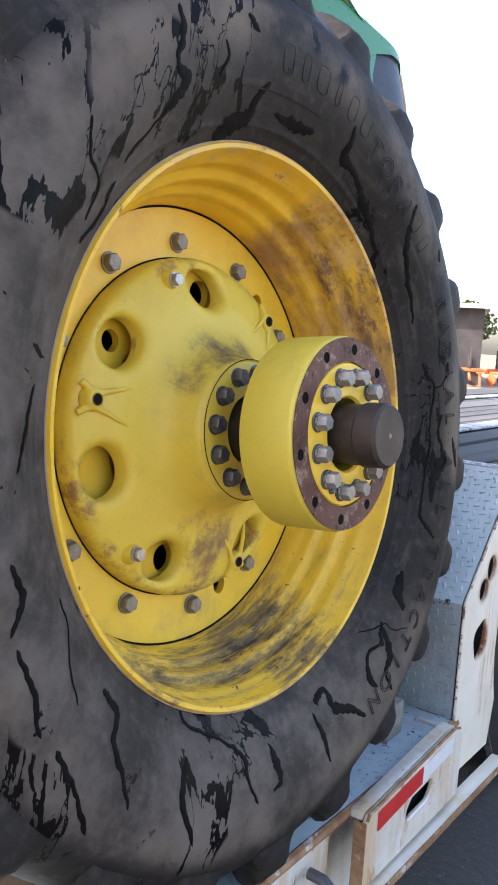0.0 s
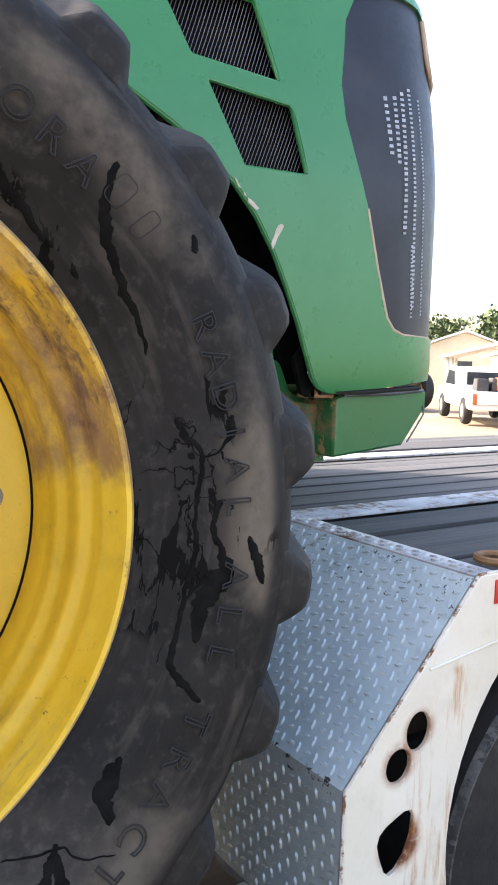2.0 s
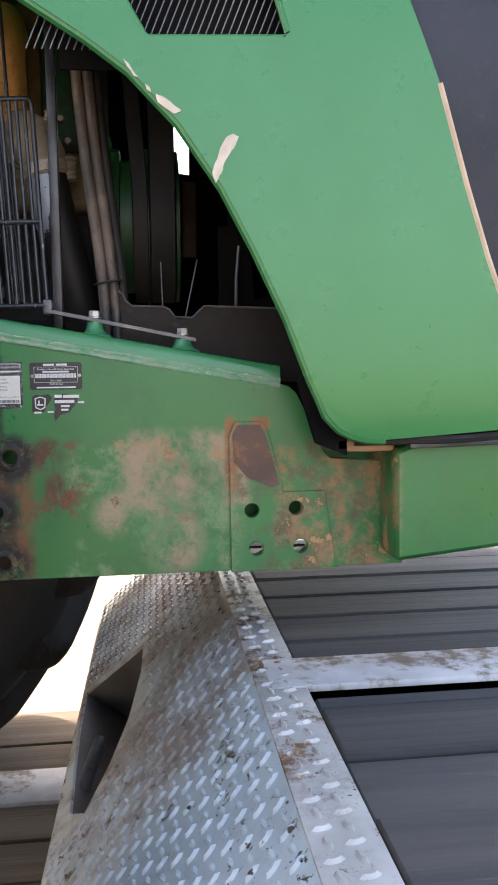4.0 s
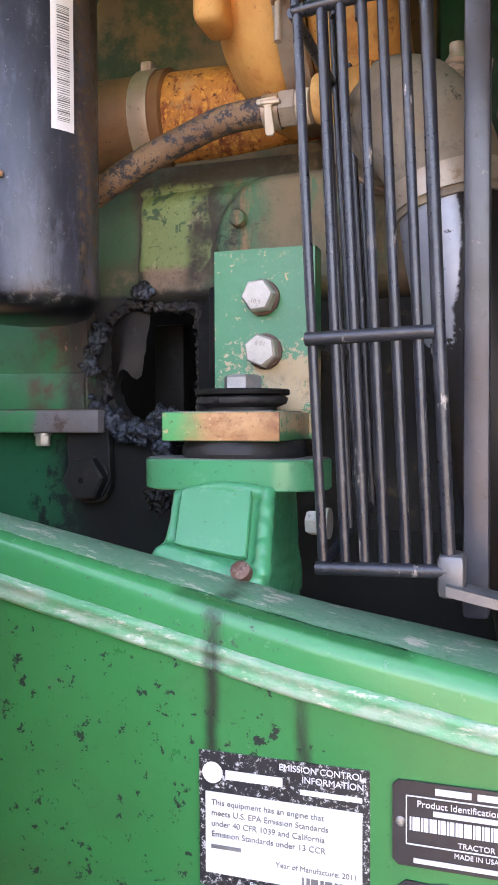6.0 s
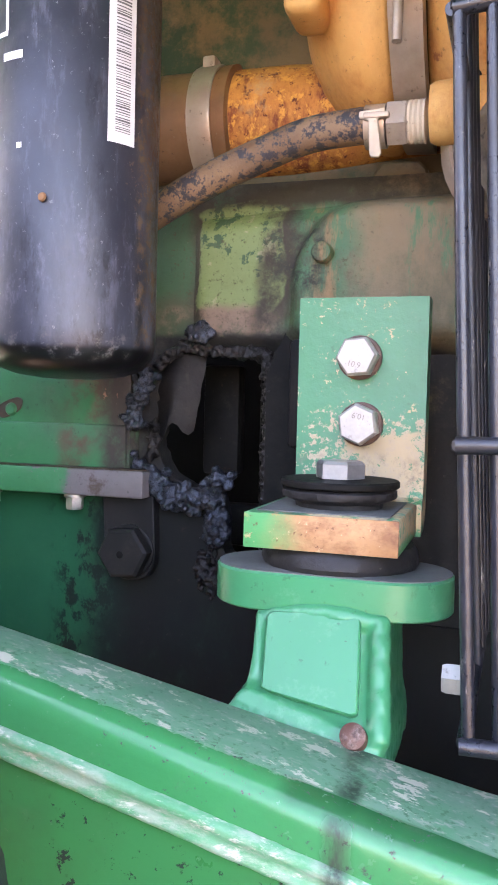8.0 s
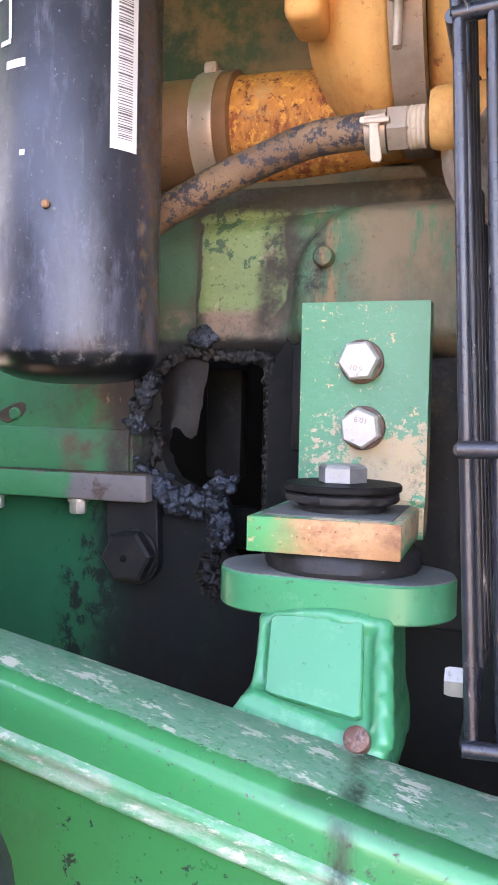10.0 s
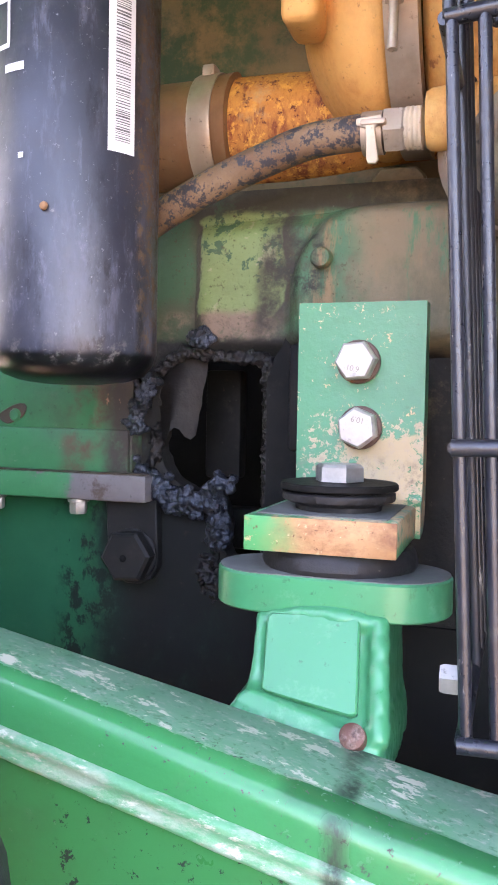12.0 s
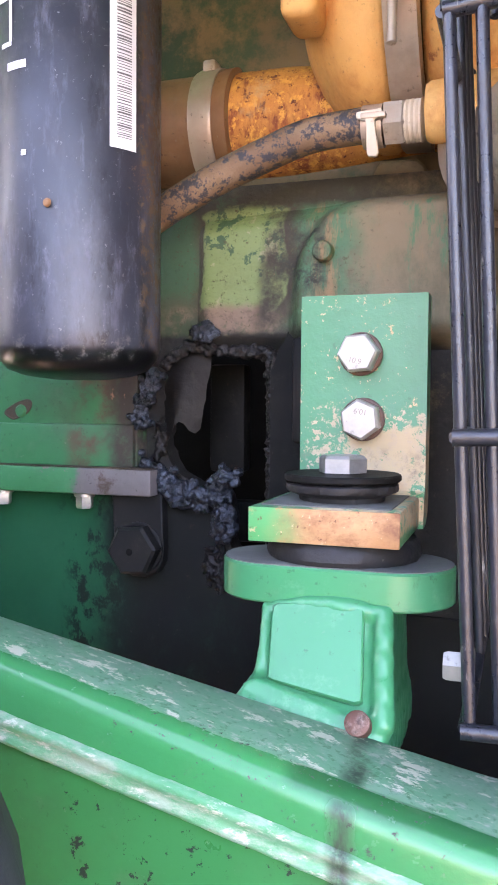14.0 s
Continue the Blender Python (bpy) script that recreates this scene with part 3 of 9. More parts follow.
locker_grey = mat("dull_grey_steel", (0.07, 0.065, 0.06), (0.12, 0.11, 0.10), 0.6, big=6, spots=[((0.13, 0.08, 0.05), 9, 0.55, 0.7, 0.8, None, None)], bump=0.1)
strap_mat = mat("grey_steel_strap", (0.10, 0.10, 0.105), (0.17, 0.165, 0.165), 0.45, metal=0.5, grime=0.5, big=20, spots=[((0.3, 0.26, 0.22), 30, 0.62, 0.7, 0.7, None, None)], bump=0.1)
# pale paint in place of daylight seen through the grille
louvre_daylight = mat("painted_louvre_daylight", (0.62, 0.64, 0.68), (0.76, 0.78, 0.82), 0.5, big=30, bump=0.1)
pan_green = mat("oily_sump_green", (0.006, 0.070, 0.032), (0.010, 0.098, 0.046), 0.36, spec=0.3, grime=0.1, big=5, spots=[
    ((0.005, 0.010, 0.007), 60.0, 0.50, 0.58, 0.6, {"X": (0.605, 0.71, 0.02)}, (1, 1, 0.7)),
    # blackens towards +x: grime plus the bay's shade, put into the colour
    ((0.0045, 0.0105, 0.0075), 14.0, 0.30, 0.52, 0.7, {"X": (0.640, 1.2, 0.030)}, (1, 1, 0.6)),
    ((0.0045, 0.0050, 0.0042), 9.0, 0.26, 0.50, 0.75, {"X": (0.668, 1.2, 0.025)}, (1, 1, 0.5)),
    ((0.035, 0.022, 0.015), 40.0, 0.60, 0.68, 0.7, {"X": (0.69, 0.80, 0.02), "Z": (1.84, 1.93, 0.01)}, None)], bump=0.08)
dust_film = mat("grey_dust_film", (0.085, 0.088, 0.080), (0.13, 0.13, 0.118), 0.85, big=30, spots=[((0.03, 0.06, 0.04), 60, 0.58, 0.68, 0.6, None, None)], bump=0.1)
pulley_green = mat("oily_pulley_green", (0.005, 0.038, 0.013), (0.008, 0.054, 0.019), 0.45, spec=0.3, grime=0.4, big=7, spots=[((0.16, 0.05, 0.02), 30.0, 0.66, 0.72, 0.8, None, None)], bump=0.1)
flap_steel = mat("burnt_torn_steel", (0.022, 0.019, 0.018), (0.045, 0.038, 0.033), 0.55, metal=0.2, grime=0.5, big=20, bump=0.3)
grille_mat = mat("black_grille_mesh", (0.010, 0.011, 0.017), (0.024, 0.025, 0.034), 0.42, spec=0.35, grime=0.2, big=4, bump=0.4, bscale=420, bdist=0.002)
screen_grey = mat("radiator_screen_grey", (0.10, 0.10, 0.11), (0.17, 0.17, 0.18), 0.5, big=5, bump=0.3, bscale=200)
plate_blue = mat("pale_blue_deck_paint", (0.39, 0.47, 0.50), (0.48, 0.555, 0.575), 0.40, grime=0.3, big=3, spots=[((0.26, 0.23, 0.20), 5.0, 0.38, 0.60, 0.65, {"Y": (0.62, 3.0, 0.12), "Z": (0.8, 1.3, 0.02)}, None), ((0.11, 0.08, 0.055), 22.0, 0.55, 0.66, 0.8, {"Y": (0.45, 3.0, 0.12), "Z": (0.8, 1.3, 0.02)}, None), ((0.25, 0.20, 0.15), 7, 0.62, 0.78, 0.7, None, None), ((0.022, 0.02, 0.02), 34, 0.66, 0.675, 0.7, None, None), ((0.025, 0.022, 0.02), 60, 0.595, 0.62, 0.7, {"Z": (0.3, 0.51, 0.01)}, None), ((0.03, 0.022, 0.018), 38, 0.54, 0.58, 0.8, {"Z": (0.845, 0.866, 0.006), "X": (0.9, 1.1, 0.01)}, None), ((0.05, 0.035, 0.025), 48, 0.58, 0.62, 0.8, {"Z": (1.17, 1.24, 0.012)}, None), ((0.30, 0.27, 0.22), 12, 0.5, 0.62, 0.7, {"Z": (0.5, 0.84, 0.02), "X": (0.99, 1.02, 0.005)}, None)], bump=0.08)
plate_worn = mat("worn_tread_steel", (0.36, 0.35, 0.34), (0.50, 0.49, 0.48), 0.42, metal=0.2, grime=0.5, big=5, spots=[((0.16, 0.12, 0.09), 6, 0.5, 0.68, 0.7, None, None), ((0.17, 0.09, 0.045), 14, 0.50, 0.60, 0.8, {"Y": (0.30, 1.2, 0.1)}, None), ((0.03, 0.025, 0.022), 50, 0.60, 0.65, 0.7, None, None)], bump=0.1)
white_paint = mat("white_trailer_paint", (0.64, 0.60, 0.53), (0.72, 0.69, 0.63), 0.45, grime=0.3, big=3, spots=[((0.55, 0.38, 0.20), 4.0, 0.46, 0.70, 0.7, None, (1, 1, 0.2)), ((0.26, 0.10, 0.03), 12, 0.56, 0.68, 0.85, None, (1, 1, 0.25)), ((0.10, 0.04, 0.02), 50, 0.62, 0.67, 0.9, None, None)], bump=0.08)
wall_paint = mat("white_wall_rust_runs", (0.70, 0.64, 0.52), (0.76, 0.71, 0.61), 0.45, grime=0.15, big=3, spots=[
    ((0.66, 0.50, 0.28), 3.5, 0.50, 0.74, 0.65, {"Z": (0.2, 1.04, 0.03)}, (1, 1, 0.35)),
    ((0.42, 0.19, 0.06), 9.0, 0.50, 0.64, 0.8, {"Z": (0.45, 0.93, 0.02), "X": (1.10, 1.20, 0.015)}, (1, 1, 0.08)),
    ((0.50, 0.26, 0.09), 12.0, 0.50, 0.66, 0.8, {"Z": (0.3, 1.06, 0.02), "X": (1.20, 1.34, 0.02)}, (1, 1, 0.1))] + [
    ((0.30, 0.11, 0.03), 30.0, 0.30, 0.52, 0.85, {"R": (x, z, r, r + 0.035)}, None) for x, z, r in ((1.190, 0.948, 0.022), (1.137, 0.888, 0.024), (1.15, 0.715, 0.040))] + [
    ((0.14, 0.05, 0.02), 40.0, 0.36, 0.56, 0.9, {"R": (x, z, r, r + 0.014)}, None) for x, z, r in ((1.190, 0.948, 0.024), (1.137, 0.888, 0.026), (1.15, 0.715, 0.044))] + [
    ((0.10, 0.04, 0.02), 45, 0.69, 0.72, 0.9, None, None)], bump=0.08)
wall_edge = mat("chipped_white_edge", (0.62, 0.58, 0.50), (0.70, 0.66, 0.58), 0.5, big=6, spots=[((0.20, 0.085, 0.035), 22.0, 0.50, 0.58, 0.85, None, None)], bump=0.15)
pad_rust = mat("dark_rust_pad", (0.075, 0.045, 0.036), (0.13, 0.075, 0.055), 0.6, metal=0.2, big=16, spots=[((0.24, 0.12, 0.06), 30, 0.56, 0.66, 0.8, None, None), ((0.16, 0.14, 0.14), 60, 0.62, 0.70, 0.5, None, None)], bump=0.3)
oil_black = mat("dried_black_oil", (0.0035, 0.0034, 0.0035), (0.008, 0.0075, 0.0075), 0.6, spec=0.06, big=30, bump=0.1)
rust_edge = mat("rusty_edge_steel", (0.20, 0.09, 0.035), (0.36, 0.22, 0.12), 0.8, big=14, spots=[((0.55, 0.5, 0.44), 16, 0.56, 0.66, 0.6, None, None)], bump=0.3)
tape_red = mat("red_reflective_tape", (0.52, 0.022, 0.02), (0.58, 0.035, 0.03), 0.3, big=30, bump=0.05)
tape_white = mat("white_reflective_tape", (0.66, 0.66, 0.66), (0.72, 0.72, 0.72), 0.3, big=30, bump=0.05)
wood_dark = mat("weathered_dark_plank", (0.040, 0.042, 0.046), (0.085, 0.082, 0.08), 0.8, grime=0.3, big=4, spots=[((0.16, 0.15, 0.14), 10, 0.6, 0.75, 0.8, None, (0.15, 3, 3))], bump=0.6, bscale=20, stretch=(0.12, 3, 3), rand=0.25)
wood_brown = mat("brown_deck_plank", (0.085, 0.06, 0.04), (0.15, 0.11, 0.075), 0.85, grime=0.3, big=4, spots=[((0.05, 0.035, 0.025), 8, 0.55, 0.7, 0.85, None, (0.15, 3, 3))], bump=0.6, bscale=20, stretch=(0.12, 3, 3), rand=0.2)
wood_block = mat("grey_sawn_timber", (0.17, 0.155, 0.135), (0.24, 0.22, 0.19), 0.85, big=12, bump=0.3, bscale=40, stretch=(3, 0.4, 3))
plate_grey = mat("grey_green_tread_plate", (0.29, 0.33, 0.335), (0.38, 0.42, 0.42), 0.32, metal=0.35, grime=0.4, big=4, spots=[((0.12, 0.10, 0.08), 8, 0.55, 0.72, 0.75, None, None), ((0.03, 0.025, 0.02), 38, 0.56, 0.60, 0.8, {"Z": (0.835, 0.866, 0.006)}, None)], bump=0.1)
rubber_scuff = mat("scuffed_grey_rubber", (0.04, 0.039, 0.038), (0.10, 0.095, 0.09), 0.8, big=22, spots=[((0.02, 0.02, 0.02), 30, 0.48, 0.56, 0.7, None, None)], bump=0.6, bscale=90)
strip_worn = mat("chipped_white_strip", (0.40, 0.40, 0.41), (0.56, 0.56, 0.57), 0.5, big=8, spots=[((0.20, 0.15, 0.11), 9, 0.5, 0.62, 0.8, None, None)], bump=0.1)
# the dark band along y is gravel with the trailer's shadow painted in
ground_mat = mat("yard_ground", (0.19, 0.145, 0.095), (0.26, 0.20, 0.135), 0.9, big=0.35, spots=[((0.05, 0.048, 0.045), 0.5, 0.1, 0.2, 0.85, {"Y": (-2.2, 1.0, 0.4)}, None), ((0.20, 0.19, 0.18), 60.0, 0.60, 0.68, 0.9, None, None)], bump=0.6, bscale=25, bdist=0.02)
lamp_glass = mat("headlamp_lens", (0.06, 0.08, 0.14), (0.10, 0.12, 0.2), 0.12, big=6, bump=0)
seal_mat = mat("tan_seal", (0.45, 0.33, 0.22), (0.52, 0.40, 0.28), 0.7, big=20, bump=0.1)
primer_white = mat("bare_primer_scrape", (0.50, 0.42, 0.33), (0.60, 0.53, 0.44), 0.6, big=60, bump=0.15)
def tyre_material():
    """Dusty cracked rubber; oil runs outwards along the radius in glossy dark streaks."""
    m = bpy.data.materials.new("cracked_oily_tyre_rubber")
    m.use_nodes = True
    n, link = m.node_tree.nodes, m.node_tree.links.new
    bsdf = n["Principled BSDF"]
    co = n.new("ShaderNodeTexCoord")
    sep = n.new("ShaderNodeSeparateXYZ")
    link(co.outputs["Object"], sep.inputs[0])

    def math_(op, p, q=None, r=None):
        x = n.new("ShaderNodeMath")
        x.operation = op
        for i, v in enumerate((p, q, r)):
            if v is None:
                continue
            if isinstance(v, (int, float)):
                x.inputs[i].default_value = v
            else:
                link(v, x.inputs[i])
        return x.outputs[0]

    def ramp(src, lo, hi):
        r = n.new("ShaderNodeMapRange")
        r.interpolation_type = "SMOOTHSTEP"
        r.inputs["From Min"].default_value, r.inputs["From Max"].default_value = lo, hi
        link(src, r.inputs["Value"])
        return r.outputs["Result"]

    def tex(vec, scale, detail, rough=0.6, distort=0.0):
        t = n.new("ShaderNodeTexNoise")
        t.inputs["Scale"].default_value, t.inputs["Detail"].default_value = scale, detail
        t.inputs["Roughness"].default_value, t.inputs["Distortion"].default_value = rough, distort
        link(vec, t.inputs["Vector"])
        return t.outputs["Fac"]

    def mixc(f, c1, c2):
        x = n.new("ShaderNodeMix")
        x.data_type = "RGBA"
        link(f, x.inputs["Factor"])
        for s, c in ((x.inputs["A"], c1), (x.inputs["B"], c2)):
            if isinstance(c, tuple):
                s.default_value = (*c, 1)
            else:
                link(c, s)
        return x.outputs["Result"]

    rad = math_("SQRT", math_("ADD", math_("MULTIPLY", sep.outputs[0], sep.outputs[0]), math_("MULTIPLY", sep.outputs[2], sep.outputs[2])))
    obj = co.outputs["Object"]
    # polar coordinates: direction on the unit circle, stretched along the radius
    inv = math_("DIVIDE", 1.0, rad)
    polar = n.new("ShaderNodeCombineXYZ")
    link(math_("MULTIPLY", sep.outputs[0], inv), polar.inputs[0])
    link(math_("MULTIPLY", sep.outputs[2], inv), polar.inputs[2])
    link(math_("MULTIPLY", rad, 0.9), polar.inputs[1])
    pv = polar.outputs[0]
    ring = n.new("ShaderNodeCombineXYZ")
    link(math_("MULTIPLY", sep.outputs[0], math_("MULTIPLY", inv, 0.35)), ring.inputs[0])
    link(math_("MULTIPLY", sep.outputs[2], math_("MULTIPLY", inv, 0.35)), ring.inputs[2])
    link(math_("MULTIPLY", rad, 3.0), ring.inputs[1])
    base = mixc(ramp(tex(obj, 3.2, 6), 0.36, 0.66), (0.013, 0.0120, 0.0112), (0.026, 0.0235, 0.0215))
    # dust round the mid sidewall, coloured lighter to include its sheen
    band = math_("MULTIPLY", ramp(rad, 0.66, 0.76), math_("SUBTRACT", 1.0, ramp(sep.outputs[1], -0.100, -0.070)))
    band = math_("MULTIPLY", band, math_("SUBTRACT", 1.0, ramp(rad, 0.775, 0.815)))
    base = mixc(math_("MULTIPLY", ramp(tex(obj, 4.0, 6), 0.40, 0.68), band), base, (0.145, 0.118, 0.090))
    base = mixc(math_("MULTIPLY", ramp(tex(ring.outputs[0], 9.0, 6), 0.52, 0.72), 0.4), base, (0.085, 0.072, 0.060))
    base = mixc(math_("MULTIPLY", ramp(tex(obj, 40.0, 4), 0.50, 0.75), math_("SUBTRACT", 0.40, math_("MULTIPLY", ramp(sep.outputs[1], -0.04, 0.03), 0.34))), base, (0.070, 0.062, 0.054))
    tread = ramp(sep.outputs[1], 0.0, 0.05)
    rear = math_("MAXIMUM", ramp(math_("MULTIPLY", sep.outputs[0], -1.0), 0.10, 0.62), math_("MULTIPLY", ramp(math_("MULTIPLY", sep.outputs[2], -1.0), 0.30, 0.66), math_("SUBTRACT", 1.0, ramp(rad, 0.80, 0.86))))
    inside = math_("SUBTRACT", 1.0, ramp(rad, 0.79, 0.845))
    rear = math_("MULTIPLY", math_("MULTIPLY", rear, inside), math_("SUBTRACT", 1.0, tread))
    base = mixc(math_("MULTIPLY", rear, math_("MULTIPLY_ADD", ramp(tex(obj, 5.0, 7, 0.7), 0.36, 0.64), 0.6, 0.14)), base, (0.135, 0.115, 0.098))
    base = mixc(math_("MULTIPLY", ramp(sep.outputs[1], -0.04, 0.02), ramp(tex(obj, 6.0, 5), 0.25, 0.5)), base, (0.038, 0.038, 0.041))
    # oil that ran down the sidewall
    down = n.new("ShaderNodeMapping")
    down.inputs["Scale"].default_value = (1.0, 1.0, 0.26)
    down.inputs["Rotation"].default_value = (0.0, 0.30, 0.0)
    link(obj, down.inputs["Vector"])
    dv = down.outputs["Vector"]
    line = math_("ABSOLUTE", math_("SUBTRACT", tex(dv, 6.0, 6, 0.58, 0.35), 0.5))
    width = math_("MULTIPLY_ADD", ramp(tex(obj, 7.0, 3), 0.42, 0.66), 0.034, 0.004)
    run = math_("LESS_THAN", line, width)
    run = math_("MULTIPLY", run, ramp(tex(obj, 2.6, 2), 0.52, 0.54))
    blot = math_("MULTIPLY", ramp(tex(dv, 15.0, 6, 0.65, 0.4), 0.655, 0.67), ramp(tex(obj, 2.2, 2), 0.47, 0.54))
    fan = math_("MULTIPLY", ramp(tex(pv, 9.0, 7, 0.65, 0.4), 0.635, 0.655), ramp(math_("MULTIPLY", sep.outputs[0], -1.0), 0.25, 0.5))
    run = math_("MAXIMUM", math_("MAXIMUM", run, blot), fan)
    vor = n.new("ShaderNodeTexVoronoi")
    vor.feature = "DISTANCE_TO_EDGE"
    vor.inputs["Scale"].default_value = 5.0
    warp = n.new("ShaderNodeVectorMath")
    warp.operation = "MULTIPLY_ADD"
    nz = n.new("ShaderNodeTexNoise")
    nz.inputs["Scale"].default_value, nz.inputs["Detail"].default_value = 9.0, 6.0
    link(obj, nz.inputs["Vector"])
    link(nz.outputs["Color"], warp.inputs[0])
    warp.inputs[1].default_value = (0.24, 0.24, 0.24)
    link(obj, warp.inputs[2])
    link(warp.outputs[0], vor.inputs["Vector"])
    crack = math_("SUBTRACT", 1.0, ramp(vor.outputs["Distance"], 0.003, 0.012))
    crack = math_("MULTIPLY", crack, ramp(tex(obj, 2.4, 3), 0.61, 0.65))
    crack = math_("MULTIPLY", crack, math_("SUBTRACT", 1.0, tread))
    wet = math_("MAXIMUM", run, crack)
    wet = math_("MULTIPLY", wet, math_("SUBTRACT", 1.0, tread))
    base = mixc(wet, base, (0.0045, 0.0043, 0.0045))
    link(base, bsdf.inputs["Base Color"])
    rr = n.new("ShaderNodeMix")
    rr.data_type = "FLOAT"
    link(wet, rr.inputs["Factor"])
    rr.inputs["A"].default_value, rr.inputs["B"].default_value = 0.60, 0.36
    link(rr.outputs["Result"], bsdf.inputs["Roughness"])
    sp = n.new("ShaderNodeMix")
    sp.data_type = "FLOAT"
    link(wet, sp.inputs["Factor"])
    sp.inputs["A"].default_value, sp.inputs["B"].default_value = 0.13, 0.05
    link(sp.outputs["Result"], bsdf.inputs["Specular IOR Level"])
    h = math_("ADD", math_("MULTIPLY", tex(obj, 28.0, 6), 0.5), math_("MULTIPLY", tex(obj, 5.0, 4), 1.4))
    h = math_("SUBTRACT", h, math_("MULTIPLY", crack, 0.9))
    bp = n.new("ShaderNodeBump")
    bp.inputs["Strength"].default_value, bp.inputs["Distance"].default_value = 0.5, 0.006
    link(h, bp.inputs["Height"])
    link(bp.outputs["Normal"], bsdf.inputs["Normal"])
    return m


tyre_rubber = tyre_material()


# ---- mesh helpers ----
def mesh_of(name, bm, material, smooth=38):
    bmesh.ops.recalc_face_normals(bm, faces=bm.faces)
    me = bpy.data.meshes.new(name)
    bm.to_mesh(me)
    bm.free()
    me.materials.append(material)
    if smooth:
        me.shade_smooth()
        me.set_sharp_from_angle(angle=radians(smooth))
    return me


def thing(name, label, category, at=(0, 0, 0), group="", kind=""):
    return tagged(place(new(name), Matrix.Translation(at)), label, category, group, kind)


def place(ob, m):
    ob.matrix_basis = m
    return ob


def part(name, bm, material, parent, label="", smooth=38, m=None):
    """One mesh object under a thing or a part."""
    ob = new(name, bm if isinstance(bm, bpy.types.Mesh) else mesh_of(name, bm, material, smooth))
    ob.parent = parent
    if m is not None:
        ob.matrix_basis = m
    return tagged(ob, label)


def single(name, bm, material, label, category, group="", kind="", smooth=38):
    return tagged(new(name, mesh_of(name, bm, material, smooth)), label, category, group, kind)


def box(a, b, bevel=0.0, bm=None, seg=2):
    bm = bm or bmesh.new()
    made = bmesh.ops.create_cube(bm, size=1.0)["verts"]
    for v in made:
        v.co = Vector([(a[i] + b[i]) / 2 + v.co[i] * (b[i] - a[i]) for i in range(3)])
    if bevel:
        edges = list({e for v in made for e in v.link_edges})
        bmesh.ops.bevel(bm, geom=edges, offset=bevel, segments=seg, affect="EDGES", profile=0.5)
    return bm


def smooth_path(pts, steps=8):
    pts = [Vector(p) for p in pts]
    full = [2 * pts[0] - pts[1]] + pts + [2 * pts[-1] - pts[-2]]
    out = []
    for i in range(1, len(full) - 2):
        p0, p1, p2, p3 = full[i - 1:i + 3]
        for k in range(steps):
            t = k / steps
            out.append(0.5 * ((2 * p1) + (p2 - p0) * t + (2 * p0 - 5 * p1 + 4 * p2 - p3) * t * t + (3 * p1 - p0 - 3 * p2 + p3) * t ** 3))
    return out + [pts[-1]]


def tube(pts, r, seg=12, bm=None, caps=True, lump=0.0, flat=1.0, steps=0):
    """A round bar along a path; r may be a number or a function of 0..1."""
    bm = bm or bmesh.new()
    pts = smooth_path(pts, steps) if steps else [Vector(p) for p in pts]
    rings, up = [], None
    for i, p in enumerate(pts):
        d = (pts[min(i + 1, len(pts) - 1)] - pts[max(i - 1, 0)]).normalized()
        if up is None:
            up = Vector((0, 0, 1)) if abs(d.z) < 0.9 else Vector((0, 1, 0))
        side = d.cross(up).normalized()
        up = side.cross(d).normalized()
        rad = r(i / (len(pts) - 1)) if callable(r) else r
        ring = []
        for k in range(seg):
            a = 2 * math.pi * k / seg
            q = rad
            if lump:
                s = p + (side * math.cos(a) + up * math.sin(a)) * rad
                q = rad * (1 + lump * noise.noise(s * 55) + lump * 0.6 * noise.noise(s * 140))
            ring.append(bm.verts.new(p + side * math.cos(a) * q + up * math.sin(a) * q * flat))
        rings.append(ring)
    for r0, r1 in zip(rings, rings[1:]):
        for k in range(seg):
            bm.faces.new((r0[k], r0[(k + 1) % seg], r1[(k + 1) % seg], r1[k]))
    if caps:
        bm.faces.new(rings[0][::-1])
        bm.faces.new(rings[-1])
    return bm


def revolve(profile, seg=64, axis="y", at=(0, 0, 0), bm=None, close=False, arc=(0, 360)):
    """Turns a profile of (radius, height) round an axis through at."""
    bm = bm or bmesh.new()
    whole = arc[1] - arc[0] >= 360
    rings = []
    for k in range(seg + (0 if whole else 1)):
        a = radians(arc[0] + (arc[1] - arc[0]) * k / seg)
        ring = []
        for r, h in profile:
            u, w = r * math.cos(a), r * math.sin(a)
            co = {"y": (u, h, w), "z": (u, w, h), "x": (h, u, w)}[axis]
            ring.append(bm.verts.new(Vector(co) + Vector(at)))
        rings.append(ring)
    pairs = list(zip(rings, rings[1:])) + ([(rings[-1], rings[0])] if whole else [])
    n = len(profile)
    for r0, r1 in pairs:
        for i in range(n if close else n - 1):
            j = (i + 1) % n
            bm.faces.new((r0[i], r0[j], r1[j], r1[i]))
    bmesh.ops.remove_doubles(bm, verts=bm.verts, dist=1e-6)
    return bm


def circle2(x, z, r, n=20, rz=None):
    return [(x + r * math.cos(2 * math.pi * k / n), z + (rz or r) * math.sin(2 * math.pi * k / n)) for k in range(n)]


